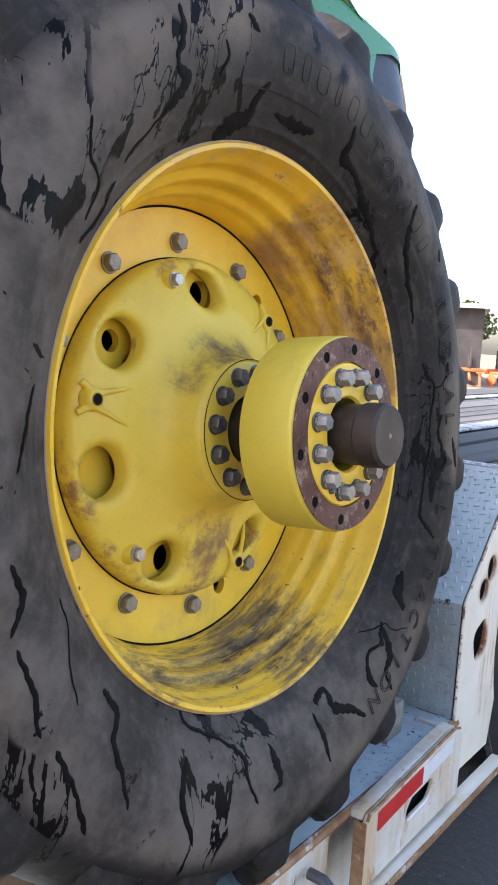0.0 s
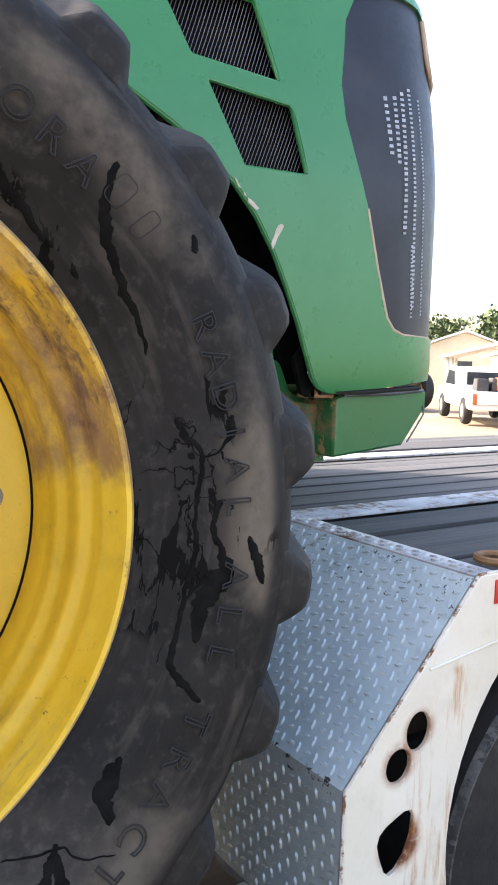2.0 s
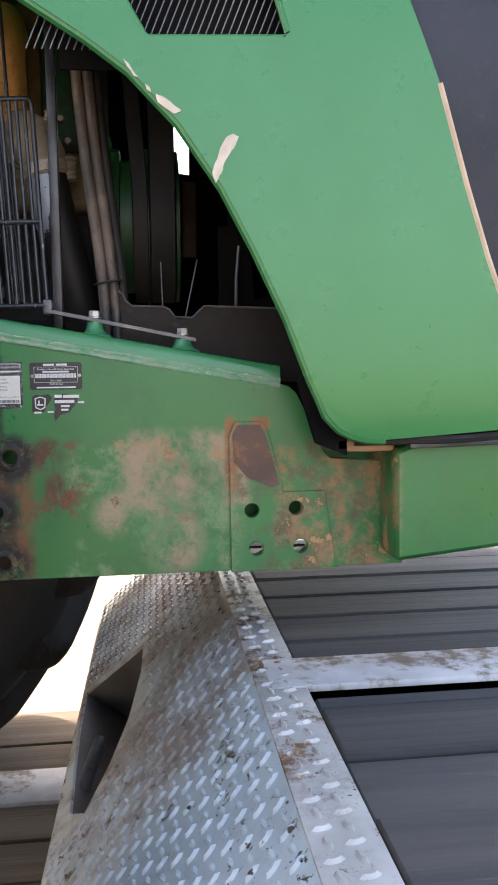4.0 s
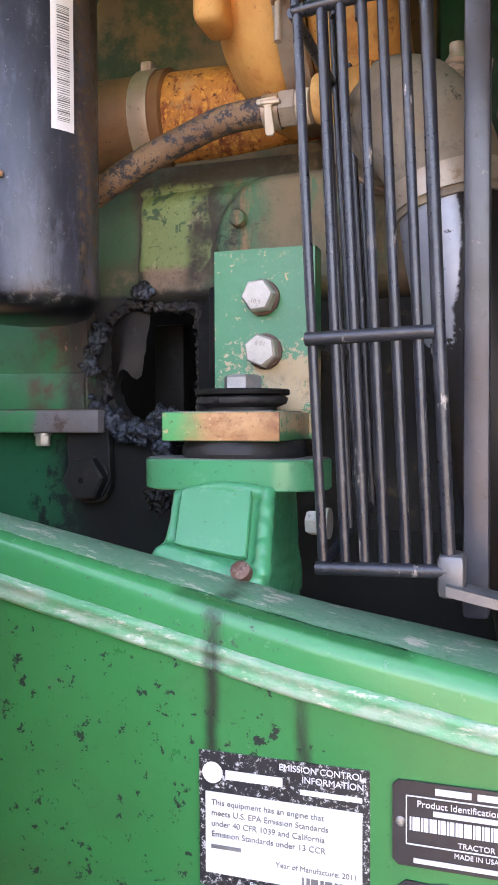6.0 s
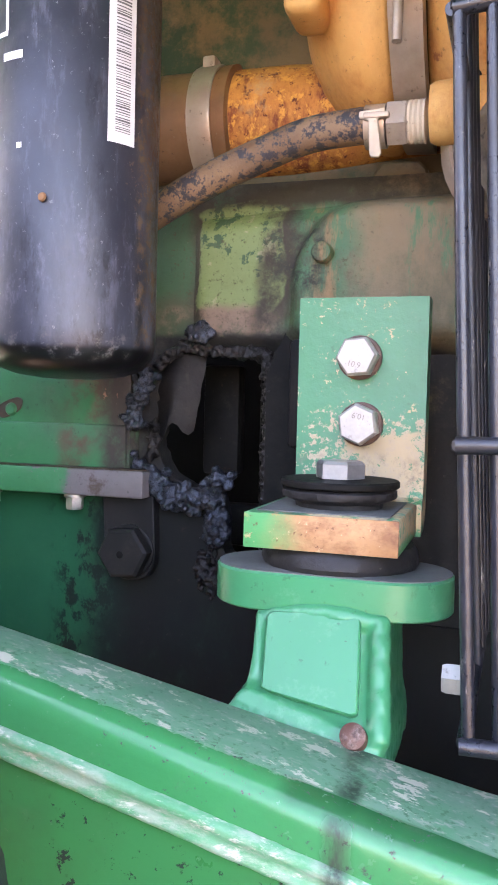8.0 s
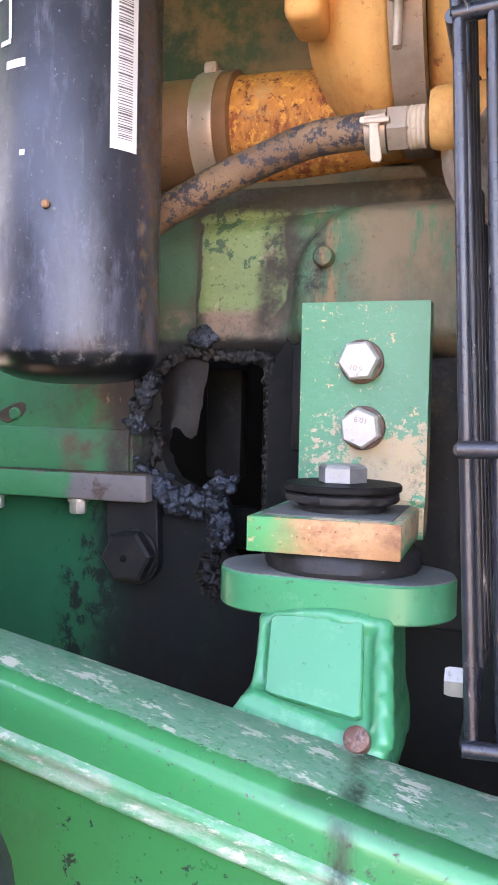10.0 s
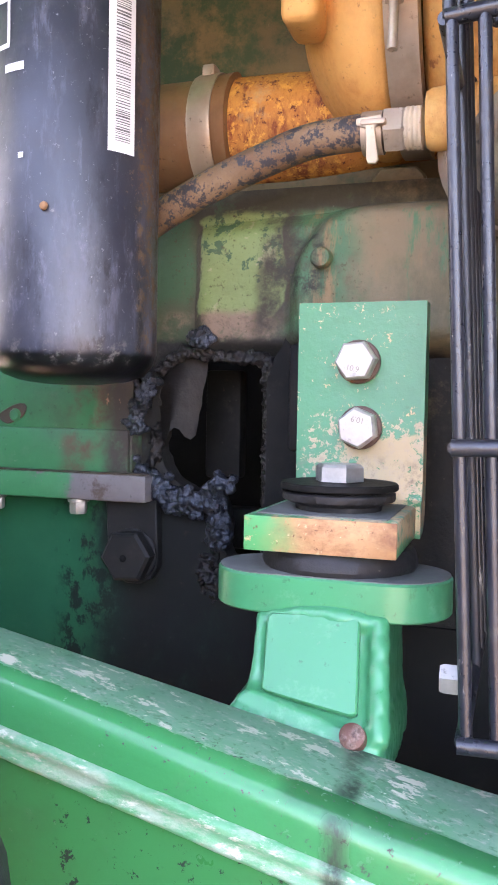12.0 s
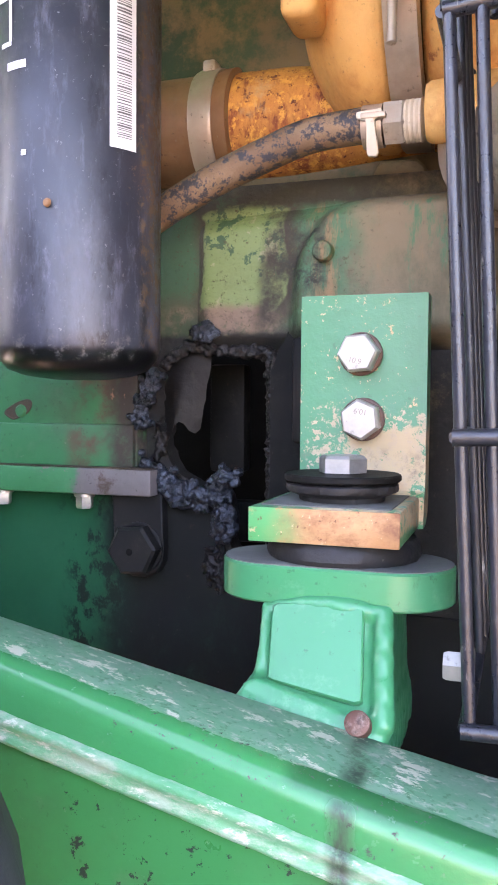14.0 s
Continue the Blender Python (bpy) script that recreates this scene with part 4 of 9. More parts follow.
def plate(outline, holes=(), y0=0.0, y1=0.01, axis="y", bevel=0.0):
    """A flat plate with holes: outline in the plane across the axis, thickness from y0 to y1."""
    bm = bmesh.new()

    def co(p, h):
        return {"y": (p[0], h, p[1]), "z": (p[0], p[1], h), "x": (h, p[0], p[1])}[axis]

    edges = []
    for loop in (outline, *holes):
        vs = [bm.verts.new(co(p, y0)) for p in loop]
        edges += [bm.edges.new((vs[i], vs[(i + 1) % len(vs)])) for i in range(len(vs))]
    bmesh.ops.triangle_fill(bm, use_beauty=True, use_dissolve=False, edges=edges)
    faces = list(bm.faces)
    ret = bmesh.ops.extrude_face_region(bm, geom=faces)
    shift = Vector(co((0, 0), y1 - y0))
    for v in (g for g in ret["geom"] if isinstance(g, bmesh.types.BMVert)):
        v.co += shift
    bmesh.ops.recalc_face_normals(bm, faces=bm.faces)
    if bevel:
        sharp = [e for e in bm.edges if len(e.link_faces) == 2 and e.calc_face_angle(0) > 1.0]
        bmesh.ops.bevel(bm, geom=sharp, offset=bevel, segments=1, affect="EDGES")
    return bm


def bolt_mesh(name, af, head, material, washer=0.0, shank=0.0):
    """A hexagon bolt head that points along -y, chamfered, on its washer."""
    bm = bmesh.new()
    r = af / 2 / math.cos(math.pi / 6)
    if washer:
        revolve([(0.0, 0.0), (washer, 0.0), (washer, -0.0025), (washer - 0.0008, -0.003), (0.0, -0.003)], 24, bm=bm)
    base = -0.003 if washer else 0.0
    rings = []
    for rr, h in ((r, base), (r, base - head * 0.82), (r * 0.88, base - head)):
        rings.append([bm.verts.new((rr * math.cos(math.pi * k / 3 + 0.3), h, rr * math.sin(math.pi * k / 3 + 0.3))) for k in range(6)])
    for r0, r1 in zip(rings, rings[1:]):
        for k in range(6):
            bm.faces.new((r0[k], r0[(k + 1) % 6], r1[(k + 1) % 6], r1[k]))
    bm.faces.new(rings[-1])
    bm.faces.new(rings[0][::-1])
    if shank:
        revolve([(0.0, 0.0), (r * 0.5, 0.0), (r * 0.5, shank), (0.0, shank)], 12, bm=bm)
    return mesh_of(name, bm, material, 30)


def text_mesh(name, words, size, material, depth=0.0006, outline=0.0, align="LEFT"):
    """Letters in the built-in font, flat in x and z, facing -y."""
    cu = bpy.data.curves.new(name, "FONT")
    cu.body, cu.size, cu.align_x = words, size, align
    if outline:
        cu.fill_mode, cu.bevel_depth, cu.bevel_resolution = "NONE", outline, 1
    else:
        cu.extrude = depth
    tmp = new(name, cu)
    me = bpy.data.meshes.new_from_object(tmp)
    bpy.data.objects.remove(tmp)
    me.transform(pose(0, 0, 0, 90, 0, 0))
    me.materials.clear()
    me.materials.append(material)
    return me


def bars(rows, y, bm=None, t=0.0006):
    """Plain printed bars: (x0, x1, z0, z1) each."""
    bm = bm or bmesh.new()
    for x0, x1, z0, z1 in rows:
        box((x0, y - t, z0), (x1, y, z1), bm=bm)
    return bm


def fused(name, bm, material, voxel, soften=4, crumple=0.0, grain=160.0):
    """Melts overlapping solids into one skin, softens the joints and roughens it."""
    tmp = new(name, mesh_of(name, bm, material, 0))
    re_ = tmp.modifiers.new("fuse", "REMESH")
    re_.mode, re_.voxel_size = "VOXEL", voxel
    if soften:
        sm = tmp.modifiers.new("soften", "SMOOTH")
        sm.factor, sm.iterations = 0.5, soften
    me = bpy.data.meshes.new_from_object(tmp.evaluated_get(bpy.context.evaluated_depsgraph_get()))
    bpy.data.objects.remove(tmp)
    if crumple:
        flat = []
        for p, nrm in [(v.co.copy(), v.normal.copy()) for v in me.vertices]:
            flat.extend(p + nrm * (crumple * (noise.noise(p * grain) + 0.5 * noise.noise(p * grain * 2.7))))
        me.vertices.foreach_set("co", flat)
        me.update()
    me.materials.clear()
    me.materials.append(material)
    me.shade_smooth()
    return me


def clots(way, spread, small, large, count, seed, bm=None):
    """Random drops of metal strung along a way."""
    bm = bm or bmesh.new()
    rnd = random.Random(seed)
    line = smooth_path(way, 10)
    for k in range(count):
        p = line[int(rnd.random() * (len(line) - 1))]
        c = p + Vector((rnd.gauss(0, 1), rnd.gauss(0, 0.6), rnd.gauss(0, 1))) * spread
        size = Vector((rnd.uniform(0.7, 1.4), rnd.uniform(0.7, 1.2), rnd.uniform(0.7, 1.4))) * rnd.uniform(small, large)
        drop = [[bm.verts.new(c + Vector((size.x * math.sin(i * math.pi / 5) * math.cos(q * math.pi / 4), size.y * math.sin(i * math.pi / 5) * math.sin(q * math.pi / 4), size.z * math.cos(i * math.pi / 5)))) for q in range(8)] for i in range(1, 5)]
        bm.faces.new(drop[0]), bm.faces.new(drop[-1][::-1])
        for r0, r1 in zip(drop, drop[1:]):
            for q in range(8):
                bm.faces.new((r0[q], r1[q], r1[(q + 1) % 8], r0[(q + 1) % 8]))
    return bm


def lozenges(spots, length, width, height, bm=None):
    """Raised tread bars: each spot is centre, along, normal."""
    bm = bm or bmesh.new()
    for c, along, nrm in spots:
        side = nrm.cross(along).normalized()
        ring = [c + along * (length / 2 * u) + side * (width / 2 * w) for u, w in ((-1, 0), (-0.55, -0.85), (0, -1), (0.55, -0.85), (1, 0), (0.55, 0.85), (0, 1), (-0.55, 0.85))]
        low = [bm.verts.new(p) for p in ring]
        top = [bm.verts.new(c + (p - c) * 0.55 + nrm * height) for p in ring]
        for k in range(8):
            bm.faces.new((low[k], low[(k + 1) % 8], top[(k + 1) % 8], top[k]))
        bm.faces.new(top)
    return bm


def tread_spots(origin, u, v, nu, nv, pitch, nrm):
    """Alternating tread pattern on a panel spanned by u and v."""
    out = []
    for i in range(nu):
        for j in range(nv):
            c = origin + u * ((i + 0.5) * pitch) + v * ((j + 0.5) * pitch)
            d = (u * 0.97 + v * 0.24).normalized() if (i + j) % 2 else (v * 0.97 - u * 0.24).normalized()
            out.append((c, d, nrm))
    return out


# ---- ground and distance ----
def ground():
    bm = bmesh.new()
    xs = [-400, -120, -50, -25, -12, -6, -3, -1, 0, 1, 2, 3, 5, 8, 12, 18, 26, 40, 60, 90, 140, 400]
    grid = {}
    for i, x in enumerate(xs):
        for j, y in enumerate(xs):
            z = 0.05 * noise.noise(Vector((x * 0.3, y * 0.3, 0))) if abs(x) < 60 and abs(y) < 60 else 0.0
            grid[i, j] = bm.verts.new((x, y, z - 0.03))
    for i in range(len(xs) - 1):
        for j in range(len(xs) - 1):
            bm.faces.new((grid[i, j], grid[i + 1, j], grid[i + 1, j + 1], grid[i, j + 1]))
    single("ground", bm, ground_mat, "dry sunlit yard dirt, dark gravel and painted shadow by the trailer", "ground", kind="structure")


ground()
shed_wall = mat("pale_shed_wall", (0.50, 0.44, 0.33), (0.58, 0.52, 0.40), 0.7, big=1.0, bump=0.1)
shed_white = mat("white_shed_wall", (0.70, 0.70, 0.70), (0.78, 0.78, 0.77), 0.7, big=1.0, bump=0.1)
shed_roof = mat("grey_shed_roof", (0.42, 0.44, 0.45), (0.52, 0.54, 0.55), 0.5, big=1.0, bump=0.1)
dark_shed = mat("dark_open_shed", (0.035, 0.033, 0.035), (0.06, 0.055, 0.055), 0.8, big=1.0, bump=0.1)
truck_white = mat("white_truck_paint", (0.70, 0.70, 0.70), (0.76, 0.76, 0.76), 0.3, big=1.0, bump=0)
glass_dark = mat("dark_window_glass", (0.02, 0.025, 0.03), (0.03, 0.035, 0.04), 0.1, big=2.0, bump=0)
machine_red = mat("orange_machine_paint", (0.50, 0.10, 0.03), (0.60, 0.16, 0.05), 0.5, big=3.0, bump=0)
machine_yellow = mat("yellow_machine_paint", (0.70, 0.45, 0.03), (0.75, 0.50, 0.05), 0.5, big=3.0, bump=0)
leaf_mat = mat("distant_foliage", (0.05, 0.085, 0.03), (0.10, 0.13, 0.05), 0.8, big=1.2, bump=0.3, bscale=6)
bark = mat("tree_bark", (0.10, 0.075, 0.05), (0.15, 0.11, 0.08), 0.9, big=4, bump=0.3)


def aim(t_yaw, dist):
    """A place on the ground seen from the path's first metres: heading in degrees right of +y."""
    a = radians(t_yaw)
    return Vector((math.sin(a) * dist, -1.2 + math.cos(a) * dist, 0))


def shed(at, turn, w, d, h, ridge, wall, roof, name, label):
    t = tagged(place(new(name), pose(at[0], at[1], 0, 0, 0, turn)), label, "building")
    part("wall", box((-w / 2, -d / 2, -0.1), (w / 2, d / 2, h)), wall, t)
    bm = bmesh.new()
    for s in (-1, 1):
        q = [(-w / 2 - 0.4, s * (d / 2 + 0.5), h - 0.1), (w / 2 + 0.4, s * (d / 2 + 0.5), h - 0.1), (w / 2 + 0.4, 0, h + ridge), (-w / 2 - 0.4, 0, h + ridge)]
        lo, hi = [bm.verts.new(p) for p in q], [bm.verts.new((p[0], p[1], p[2] + 0.15)) for p in q]
        bm.faces.new(lo), bm.faces.new(hi)
        for k in range(4):
            bm.faces.new((lo[k], lo[(k + 1) % 4], hi[(k + 1) % 4], hi[k]))
    part("roof", bm, roof, t, smooth=0)
    for s in (-1, 1):
        bm = bmesh.new()
        v = [bm.verts.new(p) for p in ((s * w / 2, -d / 2, h), (s * w / 2, d / 2, h), (s * w / 2, 0, h + ridge))]
        bm.faces.new(v)
        v2 = [bm.verts.new((p[0] - s * 0.1, p[1], p[2])) for p in (v[0].co, v[1].co, v[2].co)]
        bm.faces.new(v2)
        for k in range(3):
            bm.faces.new((v[k], v[(k + 1) % 3], v2[(k + 1) % 3], v2[k]))
        part("gable", bm, wall, t, smooth=0)
    part("window", box((w / 2 - 0.02, -0.6, h * 0.55), (w / 2 + 0.04, 0.5, h * 0.85)), glass_dark, t)
    part("door", box((-0.6, -d / 2 - 0.04, 0), (0.6, -d / 2 + 0.02, 2.1)), dark_shed, t)
    return t


def canopy(at, turn):
    """Open-sided shelter: a pitched white roof on posts."""
    t = tagged(place(new("canopy"), pose(at[0], at[1], 0, 0, 0, turn)), "open shelter with a pitched white roof on thin posts", "shelter")
    for s in (-1, 1):
        bm = bmesh.new()
        q = [(-3.2, s * 2.6, 1.95), (3.2, s * 2.6, 1.95), (3.2, 0, 2.65), (-3.2, 0, 2.65)]
        lo, hi = [bm.verts.new(p) for p in q], [bm.verts.new((p[0], p[1], p[2] + 0.12)) for p in q]
        bm.faces.new(lo), bm.faces.new(hi)
        for k in range(4):
            bm.faces.new((lo[k], lo[(k + 1) % 4], hi[(k + 1) % 4], hi[k]))
        part("roof_sheet", bm, shed_white, t, smooth=0)
        for x in (-2.8, 0.0, 2.8):
            part("post", box((x - 0.05, s * 2.3 - 0.05, -0.1), (x + 0.05, s * 2.3 + 0.05, 2.08), 0.01), shed_roof, t)
    part("cross_rail", box((-2.8, -2.35, 1.2), (2.8, -2.28, 1.32), 0.01), dark_shed, t)


def implement(at, turn, seed):
    """Folded field implement: frame bars, uprights and a row of discs."""
    rnd = random.Random(seed)
    t = tagged(place(new("field_implement"), pose(at[0], at[1], 0, 0, 0, turn)), "orange field implement with discs parked across the yard", "farm machine", "implements across the yard")
    for y in (-0.5, 0.5):
        part("frame_bar", box((-1.3, y - 0.06, 0.55), (1.3, y + 0.06, 0.68), 0.015), machine_red, t)
    for x in (-1.0, 0.2, 1.1):
        part("cross_bar", box((x - 0.06, -0.7, 0.68), (x + 0.06, 0.7, 0.80), 0.015), machine_red, t)
        part("upright", box((x - 0.05, -0.1, 0.7), (x + 0.05, 0.0, rnd.uniform(1.1, 1.9)), 0.01), rnd.choice((machine_red, dark_shed)), t)
    for k in range(7):
        x = -1.2 + 0.4 * k
        part("disc", revolve([(0.0, -0.03), (0.15, -0.02), (0.28, 0.02), (0.27, 0.03), (0.0, -0.01)], 18, at=(x, rnd.choice((-0.6, 0.6)), 0.27)), rnd.choice((bolt_grey, machine_red, rust_edge)), t)
    part("hitch", tube([(-1.3, 0, 0.6), (-1.9, 0, 0.5), (-2.4, 0, 0.35)], 0.06, 8, steps=3), machine_red, t)


def pickup(at, turn):
    t = tagged(place(new("pickup_truck"), pose(at[0], at[1], 0, 0, 0, turn)), "white pickup truck with a loaded service bed in the yard", "truck")
    prof = [(-2.6, 0.45), (-2.65, 0.98), (-0.55, 1.02), (-0.42, 1.62), (0.65, 1.66), (1.25, 1.08), (2.35, 1.0), (2.5, 0.5)]
    part("body", plate(prof, (), -0.9, 0.9, bevel=0.05), truck_white, t)
    part("side_window", plate([(-0.3, 1.1), (-0.25, 1.52), (0.55, 1.55), (1.0, 1.12)], (), -0.93, -0.89), glass_dark, t)
    part("side_window", plate([(-0.3, 1.1), (-0.25, 1.52), (0.55, 1.55), (1.0, 1.12)], (), 0.89, 0.93), glass_dark, t)
    part("rear_window", box((-0.56, -0.6, 1.12), (-0.5, 0.6, 1.5)), glass_dark, t)
    part("tailgate", box((-2.70, -0.8, 0.62), (-2.64, 0.8, 0.95), 0.02), truck_white, t)
    for s in (-1, 1):
        part("tail_lamp", box((-2.72, s * 0.82 - 0.06, 0.62), (-2.63, s * 0.82 + 0.06, 0.92), 0.01), machine_red, t)
        for x in (-1.65, 1.6):
            w = part("wheel", revolve([(0.0, -0.11), (0.22, -0.11), (0.36, -0.12), (0.40, -0.06), (0.40, 0.06), (0.36, 0.12), (0.22, 0.11), (0.0, 0.11)], 24, at=(x, s * 0.82, 0.40)), rubber, t)
            part("hubcap", revolve([(0.0, -0.125), (0.2, -0.12), (0.2, 0.12), (0.0, 0.125)], 18, at=(x, s * 0.82, 0.40)), bolt_zinc, w)
    load = tagged(place(new("tool_load"), pose(at[0], at[1], 0, 0, 0, turn)), "red and black tools piled on the truck bed", "tools")
    rnd = random.Random(4)
    for k in range(14):
        x, y, s = rnd.uniform(-2.4, -0.8), rnd.uniform(-0.7, 0.7), rnd.uniform(0.12, 0.3)
        part("tool_box", box((x - s, y - s * 0.7, 1.0), (x + s, y + s * 0.7, 1.0 + s * rnd.uniform(0.8, 2.2)), 0.02), rnd.choice((machine_red, dark_shed, dark_shed, green_dark)), load)


def tree(at, height, seed):
    rnd = random.Random(seed)
    t = thing("tree", "distant rounded green tree behind the sheds", "tree", (at[0], at[1], 0), "trees behind the yard")
    part("trunk", tube([(0, 0, -0.2), (0.1, 0.05, height * 0.3), (0.0, 0.1, height * 0.6), (0.2, 0.0, height * 0.9)], lambda u: 0.28 * (1 - 0.8 * u), 8), bark, t)
    for k in range(5):
        a = rnd.uniform(0, 6.28)
        part("limb", tube([(0, 0, height * (0.35 + 0.08 * k)), (math.cos(a) * height * 0.16, math.sin(a) * height * 0.16, height * (0.5 + 0.08 * k)), (math.cos(a) * height * 0.3, math.sin(a) * height * 0.3, height * (0.6 + 0.07 * k))], lambda u: 0.10 * (1 - 0.7 * u), 6), bark, t)
    verts, faces = [], []
    for k in range(1500):
        d = Vector((rnd.gauss(0, 1), rnd.gauss(0, 1), rnd.gauss(0, 1))).normalized() * rnd.uniform(0.5, 1.0)
        lump = 1 + 0.35 * noise.noise(d * 2.2 + Vector((seed, 0, 0)))
        c = Vector((d.x * height * 0.42 * lump, d.y * height * 0.42 * lump, height * 0.66 + d.z * height * 0.34 * lump))
        s = height * rnd.uniform(0.025, 0.05)
        u = Vector((rnd.gauss(0, 1), rnd.gauss(0, 1), rnd.gauss(0, 1))).normalized() * s
        w = u.cross(Vector((rnd.gauss(0, 1), rnd.gauss(0, 1), rnd.gauss(0, 1)))).normalized() * s
        i = len(verts)
        verts += [c - u, c + w * 0.6, c + u, c - w * 0.6]
        faces.append((i, i + 1, i + 2, i + 3))
    me = bpy.data.meshes.new("crown")
    me.from_pydata([tuple(v) for v in verts], [], faces)
    me.materials.append(leaf_mat)
    tagged(part("crown", me, leaf_mat, t), kind="stuff")


def machine(at, turn, paint, label, name="tractor_far"):
    t = tagged(place(new(name), pose(at[0], at[1], 0, 0, 0, turn)), label, "farm machine", "machines parked across the yard")
    part("hood", box((0.1, -0.35, 0.75), (1.6, 0.35, 1.35), 0.08), paint, t)
    part("chassis", box((-0.9, -0.25, 0.45), (1.6, 0.25, 0.8), 0.03), dark_shed, t)
    part("cab", plate([(-0.95, 0.8), (-0.9, 1.95), (0.15, 2.0), (0.3, 0.8)], (), -0.5, 0.5, bevel=0.03), glass_dark, t)
    part("roof", box((-1.05, -0.58, 1.98), (0.3, 0.58, 2.12), 0.04), paint, t)
    for s in (-1, 1):
        for x, r in ((-0.6, 0.72), (1.2, 0.48)):
            w = part("tyre", revolve([(r * 0.55, -0.16), (r * 0.93, -0.17), (r, -0.1), (r, 0.1), (r * 0.93, 0.17), (r * 0.55, 0.16)], 20, at=(x, s * 0.72, r)), rubber, t)
            part("rim", revolve([(0.0, -0.1), (r * 0.56, -0.15), (r * 0.56, 0.15), (0.0, 0.1)], 16, at=(x, s * 0.72, r)), machine_yellow, w)


pickup(aim(50.2, 26.0), 53)
shed(aim(48.9, 60.0), 221.5, 8.0, 8.4, 2.3, 1.6, shed_wall, shed_roof, "farm_shed", "pale yellow shed with a low grey gable roof")
canopy(aim(51.6, 38.0), 38)
shed(aim(54.5, 50.0), 20, 6.0, 5.0, 2.2, 0.7, shed_white, shed_roof, "white_shed", "white shed with a grey roof")
shed(aim(61.5, 46.0), 15, 9.0, 6.0, 3.2, 1.0, shed_white, shed_roof, "farm_shed", "white shed with a low grey roof beyond the yard")
shed((37.8, 16.8), -65.5, 4.0, 4.0, 3.75, 0.1, dark_shed, shed_roof, "machine_shed", "dark machine shed with a flat pale roof")
for yaw, dist, h, seed in ((44.0, 70, 6.5, 1), (47.5, 74, 6.0, 2), (51.5, 72, 6.8, 3), (55.5, 70, 6.2, 4), (59.5, 68, 7.6, 5), (63.5, 75, 6.6, 6), (66.5, 72, 6.0, 7), (40.0, 74, 6.4, 8)):
    tree(aim(yaw, dist), h, seed)
for k, (yaw, dist, turn, paint) in enumerate(((58.0, 29, 70, machine_yellow), (44.3, 31, 80, machine_yellow), (62.5, 32, 30, green_dark), (54.5, 33, 50, machine_yellow))):
    machine(aim(yaw, dist), turn, paint, "orange farm tractor parked across the yard" if paint is machine_red else "yellow and dark loader parked across the yard", "parked_tractor")
for k, (x, y, turn) in enumerate(((35.5, 14.2, 25), (37.2, 12.6, 70), (36.0, 11.6, 10), (38.6, 10.2, 50), (37.0, 9.4, 20))):
    implement((x, y), turn, k)
scrap_wood = mat("yard_scrap_wood", (0.42, 0.32, 0.20), (0.55, 0.43, 0.28), 0.8, big=3, bump=0.2)
for k in range(6):
    p = aim(47.5 + k * 1.1, 12.5 + 0.7 * (k % 3))
    single("scrap_board", box((p.x - 0.9, p.y - 0.08, 0.0), (p.x + 0.7, p.y + 0.08, 0.05), 0.006), scrap_wood, "loose pale board lying on the sunlit ground", "board", "boards on the ground")
for k in range(3):
    p = aim(45.5 + 1.5 * k, 10.5 + k)
    pts = [(p.x + 1.5 * math.sin(i * 0.9 + k), p.y + 0.16 * i, 0.03 + (0.12 if i % 3 == 1 else 0)) for i in range(8)]
    single("loose_cable", tube(pts, 0.008, 6, steps=6), rubber, "thin dark cable lying in loops on the ground", "cable", "cables on the ground")


# ---- lowboy trailer ----
DECK, UPPER, NEAR, FAR = 0.49, 1.245, -0.085, 2.42
trailer = thing("lowboy_trailer", "pale blue lowboy trailer with rusty edges and diamond plate ramp", "trailer")
RAMP_FOOT, RAMP_TOP, STRIP = (1.0, 0.863), (1.355, 1.25), 1.425


